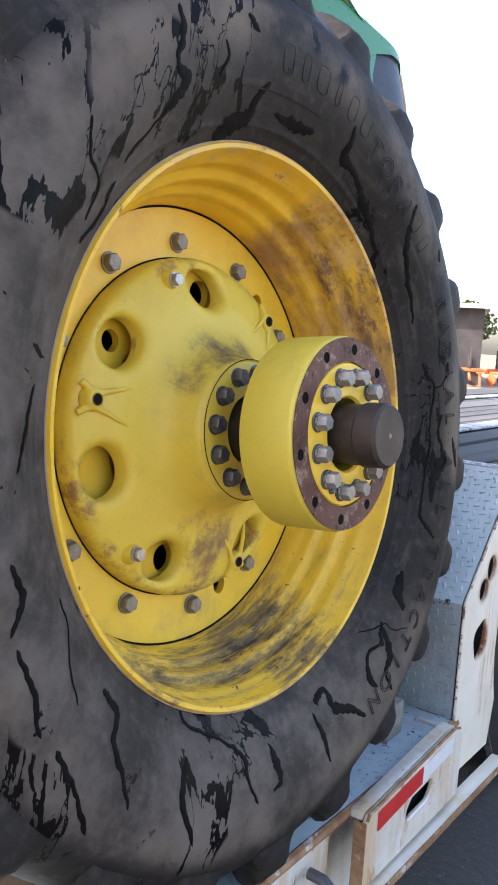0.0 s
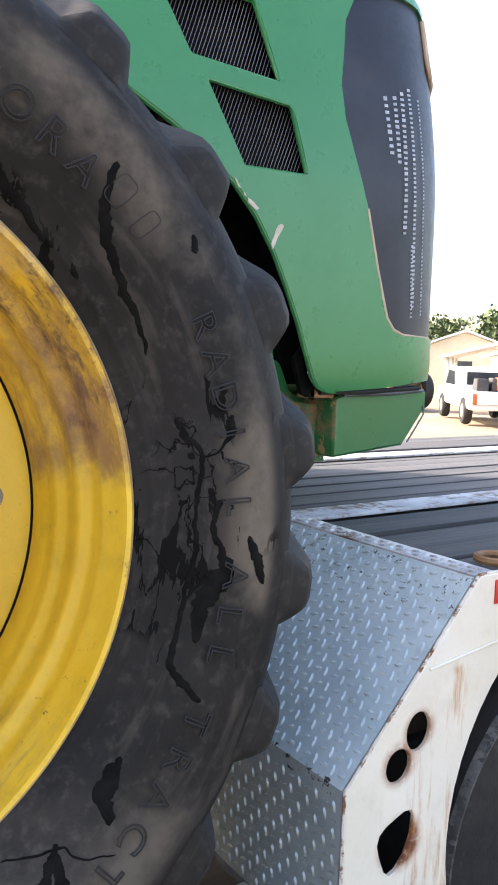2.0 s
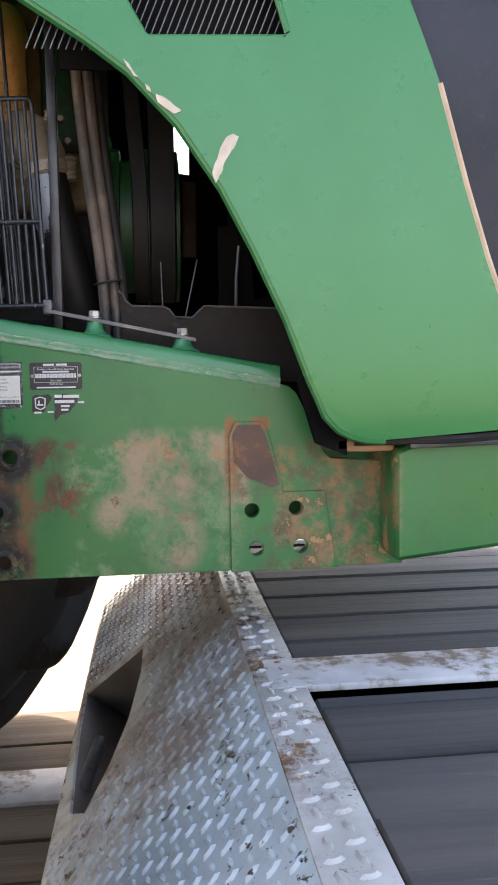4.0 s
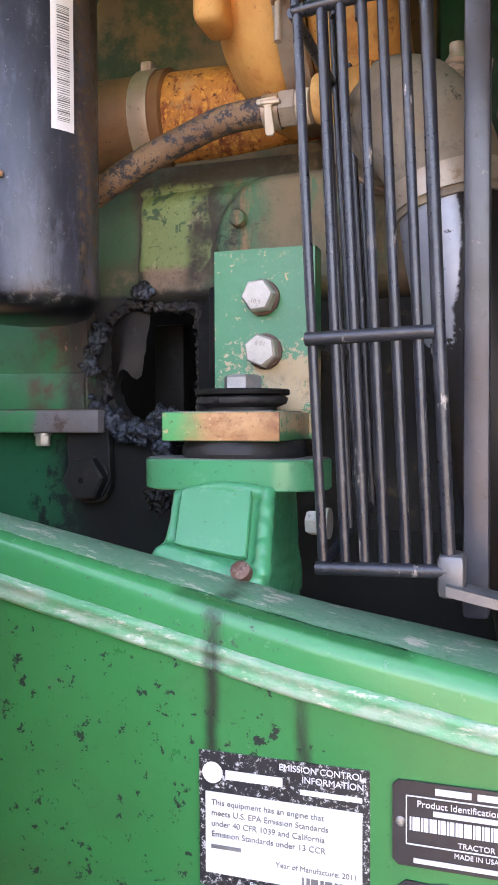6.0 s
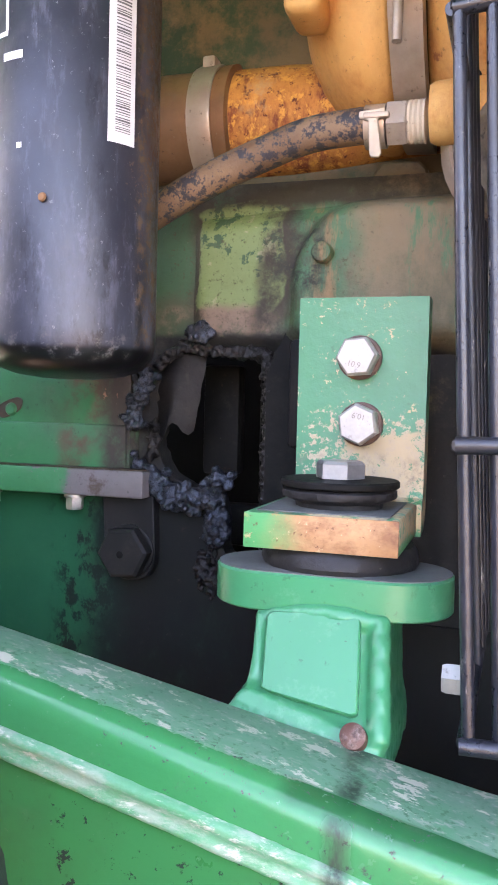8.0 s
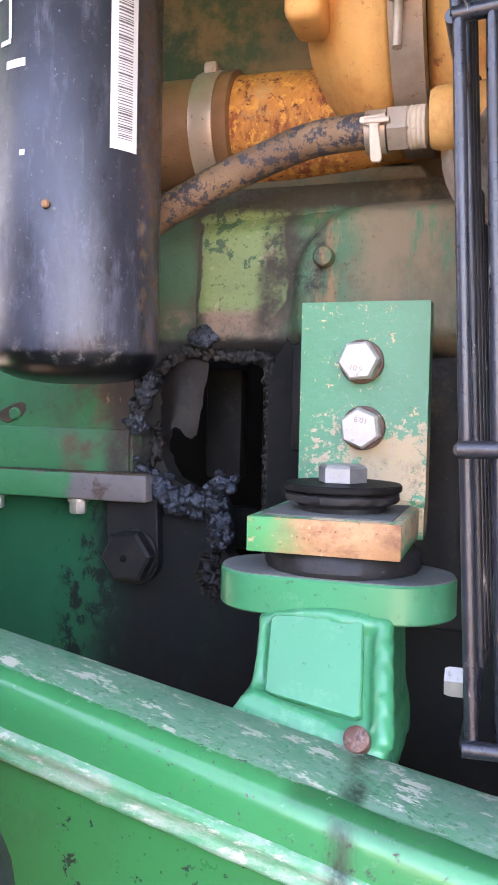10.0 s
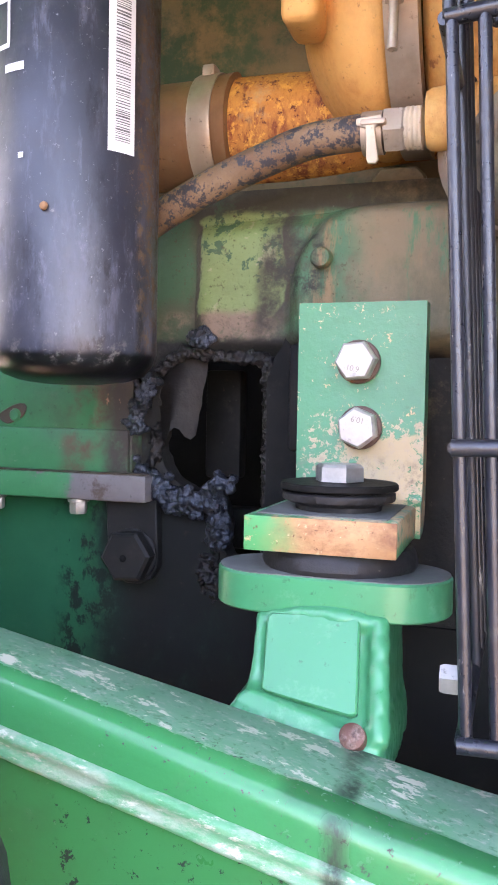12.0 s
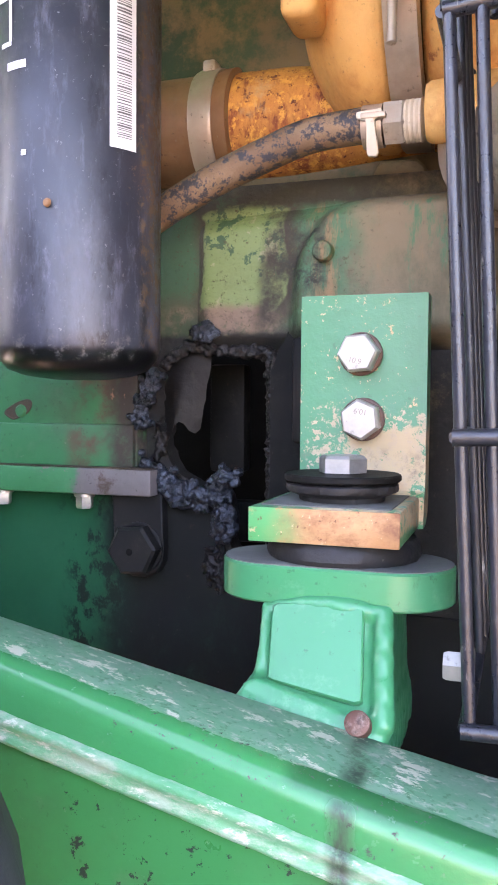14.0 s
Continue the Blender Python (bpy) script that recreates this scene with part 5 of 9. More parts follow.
def trailer_parts():
    part("edge_plate", box((-4.0, NEAR, DECK - 0.012), (1.0, 0.24, DECK), 0.003), plate_blue, trailer, "pale blue steel deck plate spotted with black")
    part("edge_angle", tube([(-4.0, NEAR - 0.004, DECK - 0.012), (-2, NEAR - 0.004, DECK - 0.012), (1.02, NEAR - 0.004, DECK - 0.012)], 0.014, 8), rust_edge, trailer, "rusty deck edge")
    part("frame_rail", box((-4.0, 0.0, DECK - 0.42), (1.2, 0.16, DECK - 0.07), 0.01), white_paint, trailer)
    part("frame_rail", box((-4.0, 2.1, DECK - 0.42), (1.2, 2.26, DECK - 0.07), 0.01), white_paint, trailer)
    part("side_skirt", box((-4.0, NEAR + 0.01, DECK - 0.19), (0.30, NEAR + 0.03, DECK - 0.016), 0.003), white_paint, trailer)
    # bolster bracket with reflective tape
    slot = [(0.645 + 0.040 * math.cos(a) + (0.05 if math.cos(a) > 0 else -0.03), 0.405 + 0.030 * math.sin(a) + 0.012 * math.cos(a)) for a in [k * math.pi / 10 for k in range(20)]]
    b = part("bolster", plate([(0.345, 0.292), (0.345, 0.472), (0.36, 0.492), (0.87, 0.532), (0.905, 0.52), (0.915, 0.50), (0.915, 0.30)], [slot], -0.15, -0.135, bevel=0.004), white_paint, trailer, "white bracket streaked with rust")
    part("bolster_top", plate([(0.35, 0.474), (0.36, 0.494), (0.87, 0.534), (0.90, 0.524), (0.90, 0.512), (0.87, 0.522), (0.365, 0.482)], (), -0.134, NEAR - 0.012, bevel=0.002), white_paint, b)
    part("bolster_edge", tube([(0.352, -0.149, 0.478), (0.362, -0.149, 0.493), (0.87, -0.149, 0.533), (0.905, -0.149, 0.521)], 0.0045, 8), rust_edge, b)
    part("bolster_core", box((0.375, -0.120, 0.30), (0.905, -0.112, 0.47), 0.002), shade_black, b)
    part("bolster_end", box((0.338, -0.153, 0.292), (0.3445, -0.118, 0.478), 0.003), rust_edge, b)
    part("bolster_end", box((0.915, -0.15, 0.30), (0.93, 0.0, 0.50), 0.004), white_paint, b)
    part("red_tape", plate([(0.405, 0.430), (0.405, 0.480), (0.655, 0.500), (0.655, 0.452)], (), -0.1535, -0.1505), tape_red, b, "red reflective tape")
    part("white_tape", plate([(0.655, 0.452), (0.655, 0.500), (0.855, 0.516), (0.855, 0.468)], (), -0.1535, -0.1505), tape_white, b, "white reflective tape")
    part("lower_ledge", box((0.2, -0.170, 0.262), (1.3, -0.12, 0.276), 0.004), wall_paint, trailer)
    part("ledge_lip", box((0.2, -0.176, 0.256), (1.3, -0.170, 0.279), 0.002), rust_edge, trailer)
    part("slot_bar", tube([(0.60, -0.10, 0.40), (0.66, -0.10, 0.41), (0.74, -0.11, 0.40)], 0.012, 8), strap_mat, b)
    part("deck_post", box((0.955, NEAR, 0.26), (1.0, 0.02, DECK - 0.02), 0.006), white_paint, trailer)
    pin = part("tie_down", tube([(0.19, -0.16, 0.38), (0.19, -0.13, 0.40), (0.19, -0.09, 0.40)], 0.014, 8), strap_mat, trailer)
    # ramp: riser, slope, top strip
    (fx, fz), (tx, tz) = RAMP_FOOT, RAMP_TOP
    part("ramp_riser", box((fx, NEAR + 0.004, DECK), (fx + 0.008, FAR, fz), 0.001), plate_grey, trailer, "grey diamond plate riser")
    sl = Vector((tx - fx, 0, tz - fz))
    NOTCH = [(0.014, 1.56), (0.2485, 1.411), (0.243, 1.234), (0.21, 1.04), (0.16, 0.918), (0.10, 0.83), (0.05, 0.90), (0.032, 1.11), (0.018, 1.32)]
    bm = plate([(0, NEAR + 0.004), (sl.length, NEAR + 0.004), (sl.length, FAR), (0, FAR)], [NOTCH], -0.006, 0.0, "z")
    lay = Matrix.Translation((fx, 0, fz)) @ Matrix.Rotation(-math.atan2(sl.z, sl.x), 4, "Y")
    bm.transform(lay)
    slope = part("ramp_slope", bm, plate_blue, trailer, "pale blue diamond plate slope, scraped grey", smooth=0)
    bm = bmesh.new()
    up, dn = [bm.verts.new((s, y, -0.0062)) for s, y in NOTCH], [bm.verts.new((0.02 + s * 0.85, y, -0.13 - 0.1 * s)) for s, y in NOTCH]
    for k in range(len(NOTCH)):
        bm.faces.new((up[k], up[(k + 1) % len(NOTCH)], dn[(k + 1) % len(NOTCH)], dn[k]))
    bm.faces.new(dn)
    bm.transform(lay)
    part("locker_recess", bm, locker_grey, slope, "dark grey recess in the ramp")
    part("locker_handle", tube([(1.045, 1.03, 0.86), (1.06, 1.10, 0.90), (1.075, 1.16, 0.92)], 0.014, 12, steps=4), strap_mat, slope)
    part("ramp_top", box((tx - 0.004, NEAR + 0.004, tz - 0.008), (STRIP, FAR, tz), 0.001), plate_worn, trailer, "scraped diamond plate top strip")
    P = 0.028
    n1, n2, n3 = Vector((-1, 0, 0)), Vector((-sl.z, 0, sl.x)).normalized(), Vector((0, 0, 1))
    ny = int((FAR - NEAR - 0.02) / P)
    spots = tread_spots(Vector((fx, NEAR + 0.01, DECK + 0.01)), Vector((0, 0, 1)), Vector((0, 1, 0)), int((fz - DECK - 0.02) / P), ny, P, n1)
    tagged(part("riser_tread", lozenges(spots, 0.025, 0.0085, 0.0048), plate_grey, trailer), kind="stuff")
    def clear(p):
        s, y = (p.x - fx) / sl.x * sl.length, p.y
        return not (0.0 < s < 0.262 and 0.82 < y < 1.58 and y < 1.60 - s * 0.6 and y > 0.80 + max(0.0, s - 0.10) * 1.1)
    spots = tread_spots(Vector((fx, NEAR + 0.01, fz)) + sl.normalized() * 0.01, sl.normalized(), Vector((0, 1, 0)), int((sl.length - 0.02) / P), ny, P, n2)
    spots = [q for q in spots if clear(q[0])]
    tagged(part("slope_tread", lozenges(spots, 0.025, 0.0090, 0.0046), plate_blue, trailer), kind="stuff")
    spots = tread_spots(Vector((tx, NEAR + 0.01, tz)), Vector((1, 0, 0)), Vector((0, 1, 0)), 2, ny, P, n3)
    tagged(part("strip_tread", lozenges(spots, 0.025, 0.0090, 0.0046), plate_worn, trailer), kind="stuff")
    # white side wall with cut-outs over the trailer wheel
    arch = [(1.84 + 0.545 * math.cos(radians(a)), 0.66 + 0.545 * math.sin(radians(a))) for a in range(202, 20, -6)]
    outline = [(1.0, 0.30), (1.0, 0.868), (1.355, 1.252), (3.6, 1.252), (3.6, 1.0), (2.42, 0.98)] + arch[::-1] + [(1.30, 0.30)]
    holes = [circle2(1.190, 0.946, 0.034, 20, 0.042), circle2(1.137, 0.884, 0.034, 20, 0.036), [(1.088, 0.728), (1.094, 0.748), (1.112, 0.762), (1.160, 0.780), (1.180, 0.778), (1.190, 0.762), (1.186, 0.720), (1.170, 0.682), (1.146, 0.656), (1.126, 0.650), (1.110, 0.664), (1.094, 0.704)]]
    part("side_wall", plate(outline, holes, NEAR - 0.012, NEAR, bevel=0.002), wall_paint, trailer, "white side wall with cut-outs and rust runs")
    part("side_seam", tube([(1.21, NEAR - 0.014, 1.075), (1.42, NEAR - 0.014, 1.10), (1.9, NEAR - 0.014, 1.245)], 0.0035, 6), wall_paint, trailer)
    part("side_tape", box((1.40, NEAR - 0.0155, 1.185), (1.72, NEAR - 0.0125, 1.238), 0.0005), tape_red, trailer, "red reflective tape")
    part("side_rim", tube([(1.0, NEAR - 0.006, 0.5), (1.0, NEAR - 0.006, 0.866), (1.355, NEAR - 0.006, 1.253), (3.6, NEAR - 0.006, 1.253)], 0.0045, 6), wall_edge, trailer)
    # near-black sheet paints the shade behind the wall's cut-outs
    part("inner_wall", box((1.02, 0.02, 0.3), (1.6, 0.05, 0.85), 0.004), shade_black, trailer)
    part("upper_beam", box((1.43, NEAR + 0.02, 1.0), (8.0, NEAR + 0.12, 1.20), 0.01), white_paint, trailer)
    part("upper_beam", box((1.43, FAR - 0.12, 1.0), (8.0, FAR - 0.02, 1.20), 0.01), white_paint, trailer)
    part("cross_strip", box((1.372, 0.565, UPPER - 0.004), (7.9, 0.685, UPPER + 0.008), 0.003), strip_worn, trailer, "chipped white steel strip")
    part("cross_strip", box((1.43, 1.62, UPPER - 0.004), (7.9, 1.74, UPPER + 0.008), 0.003), strip_worn, trailer, "chipped white steel strip")
    # added black sheet stops sunlit ground showing between the planks
    part("under_deck", box((1.44, NEAR + 0.05, 1.12), (7.9, FAR - 0.05, 1.14)), shade_black, trailer)
    part("deck_ring", revolve([(0.045 + 0.010 * math.cos(a), 0.010 * math.sin(a)) for a in [k * math.pi / 4 for k in range(8)]], 20, "z", (1.50, -0.02, UPPER + 0.012), close=True), rust_edge, trailer)
    # trailer wheels behind the cut-out
    for x in (1.84, 3.0):
        w = part("trailer_wheel", revolve([(0.29, 0.0), (0.42, -0.012), (0.50, 0.01), (0.515, 0.05), (0.515, 0.22), (0.50, 0.26), (0.29, 0.27)], 56, at=(x, NEAR + 0.02, 0.515)), rubber, trailer, "black trailer tyre")
        part("tyre_scuff", revolve([(0.487, 0.0005), (0.495, -0.0005), (0.503, 0.010), (0.5085, 0.018)], 56, at=(x, NEAR + 0.0188, 0.515)), rubber_scuff, w)
        part("trailer_rim", revolve([(0.0, 0.10), (0.12, 0.10), (0.16, 0.05), (0.29, 0.03), (0.30, 0.0), (0.30, 0.27), (0.0, 0.27)], 40, at=(x, NEAR + 0.02, 0.515)), strip_worn, w)


trailer_parts()


def planks():
    """Deck boards, each its own piece."""
    rnd = random.Random(11)
    y = 0.245
    while y < FAR - 0.05:
        w = 0.185
        if abs(y - 1.74) < 0.12:
            part("deck_strip", box((-4.0, y, DECK - 0.03), (0.995, y + 0.2, DECK + 0.006), 0.003), strip_worn, trailer, "worn grey steel strip")
            y += 0.205
            continue
        y1 = min(y + w, FAR - 0.02)
        dz = rnd.uniform(-0.006, 0.003)
        part("plank", box((-4.0, y, DECK - 0.045), (0.99, y1 - 0.008, DECK + dz), 0.004, seg=1), wood_brown, trailer)
        y = y1
    y = NEAR + 0.03
    while y < FAR - 0.04:
        if 0.54 < y + 0.02 < 0.70 or 1.60 < y + 0.02 < 1.76:
            y = 0.69 if y < 1 else 1.745
        y1 = min(y + 0.142, FAR - 0.01)
        if y < 0.56 < y1:
            y1 = 0.56
        if y < 1.615 < y1:
            y1 = 1.615
        dz = rnd.uniform(-0.008, 0.003)
        part("plank", box((STRIP + 0.008, y, UPPER - 0.05), (7.9 + rnd.uniform(-0.02, 0.02), y1 - 0.007, UPPER - 0.006 + dz), 0.004, seg=1), wood_dark, trailer)
        y = y1


def block():
    bm = box((0.712, -0.005, DECK), (0.815, 0.26, DECK + 0.105), 0.004)
    ob = single("timber_block", bm, wood_block, "grey sawn timber block wedged under the tractor tyre", "wood block")
    return ob


block()


# ---- tractor front wheels ----
tractor = thing("tractor", "green tractor with an open burnt engine bay on a trailer", "tractor")
HUB = Vector((0, 0, 1.45))
WHEEL_POSE = Matrix.Translation(HUB) @ Matrix(((0.9981, 0.0, 0.0618, 0), (-0.0051, 0.9966, 0.0816, 0), (-0.0616, -0.0818, 0.9947, 0), (0, 0, 0, 1)))


def polar(r, deg, y=0.0):
    return Vector((r * math.cos(radians(deg)), y, r * math.sin(radians(deg))))


def tyre_mesh():
    prof = [(0.545, 0.005), (0.556, -0.022), (0.575, -0.035), (0.588, -0.0440), (0.590, -0.0475), (0.594, -0.0490), (0.598, -0.0500), (0.610, -0.058), (0.650, -0.082), (0.690, -0.098), (0.735, -0.107), (0.78, -0.106), (0.82, -0.094), (0.852, -0.072),
            (0.876, -0.044), (0.892, -0.012), (0.900, 0.04), (0.905, 0.15), (0.908, 0.311)]
    prof = prof + [(r, 0.610 - y) for r, y in prof[-2::-1]]
    bm = revolve(prof, 160)
    return bm


def lug_mesh():
    """One tread bar: from the outer shoulder in to the middle, raked, with a rounded worn end."""
    bm = bmesh.new()
    rows = []
    for k in range(11):
        u = k / 10
        y = -0.048 + u * 0.348
        turn = u * u * 12 + u * 7
        half = 0.046 - 0.009 * u
        base = 0.864 if u < 0.05 else 0.885 + 0.018 * min(1, u * 3)
        tip = 0.964 + 0.006 * math.sin(u * 3.1) - (0.030 if k == 0 else 0.008 if k == 1 else 0)
        row = []
        for w, r in ((-1.35, base - 0.01), (-1.0, (base + tip) / 2), (-0.78, tip - 0.006), (-0.4, tip), (0.4, tip), (0.78, tip - 0.006), (1.0, (base + tip) / 2), (1.35, base - 0.01)):
            a = radians(turn) + w * half / r
            row.append(bm.verts.new((r * math.cos(a), y - (0.016 if k == 0 and abs(w) > 0.9 else 0), r * math.sin(a))))
        rows.append(row)
    for r0, r1 in zip(rows, rows[1:]):
        for i in range(7):
            bm.faces.new((r0[i], r0[i + 1], r1[i + 1], r1[i]))
    # the end flows down the shoulder
    foot = [bm.verts.new((0.835 * math.cos(w * 0.066), -0.084, 0.835 * math.sin(w * 0.066))) for w in (-1.2, -0.9, -0.7, -0.35, 0.35, 0.7, 0.9, 1.2)]
    mid = [bm.verts.new((r * math.cos(w * 0.060), y, r * math.sin(w * 0.060))) for w, r, y in ((-1.3, 0.862, -0.064), (-1.0, 0.880, -0.072), (-0.75, 0.892, -0.079), (-0.4, 0.898, -0.082), (0.4, 0.898, -0.082), (0.75, 0.892, -0.079), (1.0, 0.880, -0.072), (1.3, 0.862, -0.064))]
    for r0, r1 in ((foot, mid), (mid, rows[0])):
        for i in range(7):
            bm.faces.new((r0[i], r0[i + 1], r1[i + 1], r1[i]))
    bm.faces.new(rows[-1])
    bmesh.ops.subdivide_edges(bm, edges=bm.edges, cuts=1, use_grid_fill=True, smooth=0.7)
    return mesh_of("tread_lug", bm, tyre_rubber, 70)


def rim_mesh():
    prof = [(0.563, -0.012), (0.566, -0.028), (0.560, -0.036), (0.552, -0.034), (0.547, -0.022), (0.541, 0.010), (0.534, 0.016), (0.5325, 0.030), (0.531, 0.047), (0.526, 0.055), (0.513, 0.060), (0.5085, 0.066), (0.5075, 0.082), (0.507, 0.098),
            (0.503, 0.107), (0.493, 0.112), (0.488, 0.120), (0.487, 0.134), (0.4835, 0.146), (0.478, 0.152), (0.477, 0.215), (0.477, 0.45), (0.53, 0.52), (0.548, 0.64), (0.562, 0.645), (0.556, 0.60), (0.50, 0.45), (0.49, 0.23), (0.50, 0.14), (0.515, 0.12), (0.54, 0.04)]
    return revolve(prof, 128, close=True)


def dish_height(r):
    """Axial height of the cast wheel centre at a radius: hub end nearest the viewer."""
    pts = [(0.072, 0.02), (0.145, 0.022), (0.152, 0.032), (0.160, 0.060), (0.172, 0.085), (0.190, 0.101), (0.220, 0.112), (0.27, 0.122), (0.315, 0.138), (0.345, 0.150), (0.358, 0.158), (0.366, 0.172)]
    for (r0, h0), (r1, h1) in zip(pts, pts[1:]):
        if r <= r1:
            return h0 + (h1 - h0) * max(0, (r - r0) / (r1 - r0))
    return pts[-1][1]


WINDOWS = (92, 147.5, 197, 247, 302, 357)


def dish_mesh():
    """Cast centre: a polar grid bent to the dish, with oval windows cut through and drawn to a clean edge."""
    bm = bmesh.new()
    radii = [0.072, 0.11, 0.142, 0.148, 0.154, 0.162, 0.172, 0.184, 0.198, 0.212, 0.226] + [0.236 + 0.0078 * k for k in range(15)] + [0.352, 0.358, 0.362, 0.366]
    n = 220
    grid = [[bm.verts.new(polar(r, 360 * k / n)) for k in range(n)] for r in radii]
    for r0, r1 in zip(grid, grid[1:]):
        for k in range(n):
            bm.faces.new((r0[k], r0[(k + 1) % n], r1[(k + 1) % n], r1[k]))

    def oval(p, a):
        c, d, s = polar(0.300, a), polar(1, a), polar(1, a + 90)
        q = p - c
        return math.hypot(q.dot(d) / 0.044, q.dot(s) / 0.054), c

    gone = [f for f in bm.faces if any(oval(f.calc_center_median(), a)[0] < 1 for a in WINDOWS)]
    bmesh.ops.delete(bm, geom=gone, context="FACES")
    for v in bm.verts:
        r = math.hypot(v.co.x, v.co.z)
        if v.is_boundary and 0.23 < r < 0.356:
            d, c = min((oval(v.co, a) for a in WINDOWS), key=lambda q: q[0])
            v.co = c + (v.co - c) / d
    for v in bm.verts:
        r = math.hypot(v.co.x, v.co.z)
        near = min(oval(Vector((v.co.x, 0, v.co.z)), a)[0] for a in WINDOWS)
        v.co.y = dish_height(r) + 0.012 * max(0.0, 1 - (near - 1) / 0.35) ** 2
    ret = bmesh.ops.extrude_edge_only(bm, edges=[e for e in bm.edges if e.is_boundary])
    for v in (g for g in ret["geom"] if isinstance(g, bmesh.types.BMVert)):
        v.co.y += 0.030
    return bm


def sidewall(r):
    """Axial height of the tyre's outer skin at a radius."""
    pts = ((0.545, 0.005), (0.556, -0.022), (0.575, -0.035), (0.590, -0.0475), (0.610, -0.058), (0.650, -0.082), (0.690, -0.098), (0.735, -0.107), (0.78, -0.106), (0.82, -0.094), (0.852, -0.072), (0.876, -0.044), (0.892, -0.012))
    for (r0, y0), (r1, y1) in zip(pts, pts[1:]):
        if r <= r1:
            return y0 + (y1 - y0) * max(0.0, (r - r0) / (r1 - r0))
    return pts[-1][1]


def oil_run(parent, line):
    """A dried run of black oil on the sidewall: radius, angle and half width along its way, with a ragged edge."""
    flat = [(r * math.cos(radians(a)), w, r * math.sin(radians(a))) for r, a, w in line]
    way = smooth_path(flat, 10)
    bm = bmesh.new()
    rows = []
    for i, p in enumerate(way):
        d = way[min(i + 1, len(way) - 1)] - way[max(i - 1, 0)]
        side = Vector((d.z, 0, -d.x)).normalized()
        w = max(0.0008, p.y) * (1.0 if 0 < i < len(way) - 1 else 0.1)
        row = []
        for k, u in enumerate((-1, -0.5, 0, 0.5, 1)):
            rag = 1 + 0.55 * noise.noise(Vector((p.x * 90, p.z * 90, u * 3))) + 0.35 * noise.noise(Vector((p.x * 260, p.z * 260, u * 5)))
            q = Vector((p.x, 0, p.z)) + side * (w * u * rag + 0.004 * noise.noise(Vector((p.x * 45, p.z * 45, 9))))
            q.y = sidewall(math.hypot(q.x, q.z)) - (0.0006, 0.0014, 0.0018, 0.0014, 0.0006)[k]
            row.append(bm.verts.new(q))
        rows.append(row)
    for r0, r1 in zip(rows, rows[1:]):
        for k in range(4):
            bm.faces.new((r0[k], r0[k + 1], r1[k + 1], r1[k]))
    part("oil_run", bm, oil_black, parent, "dried black oil run", 60)


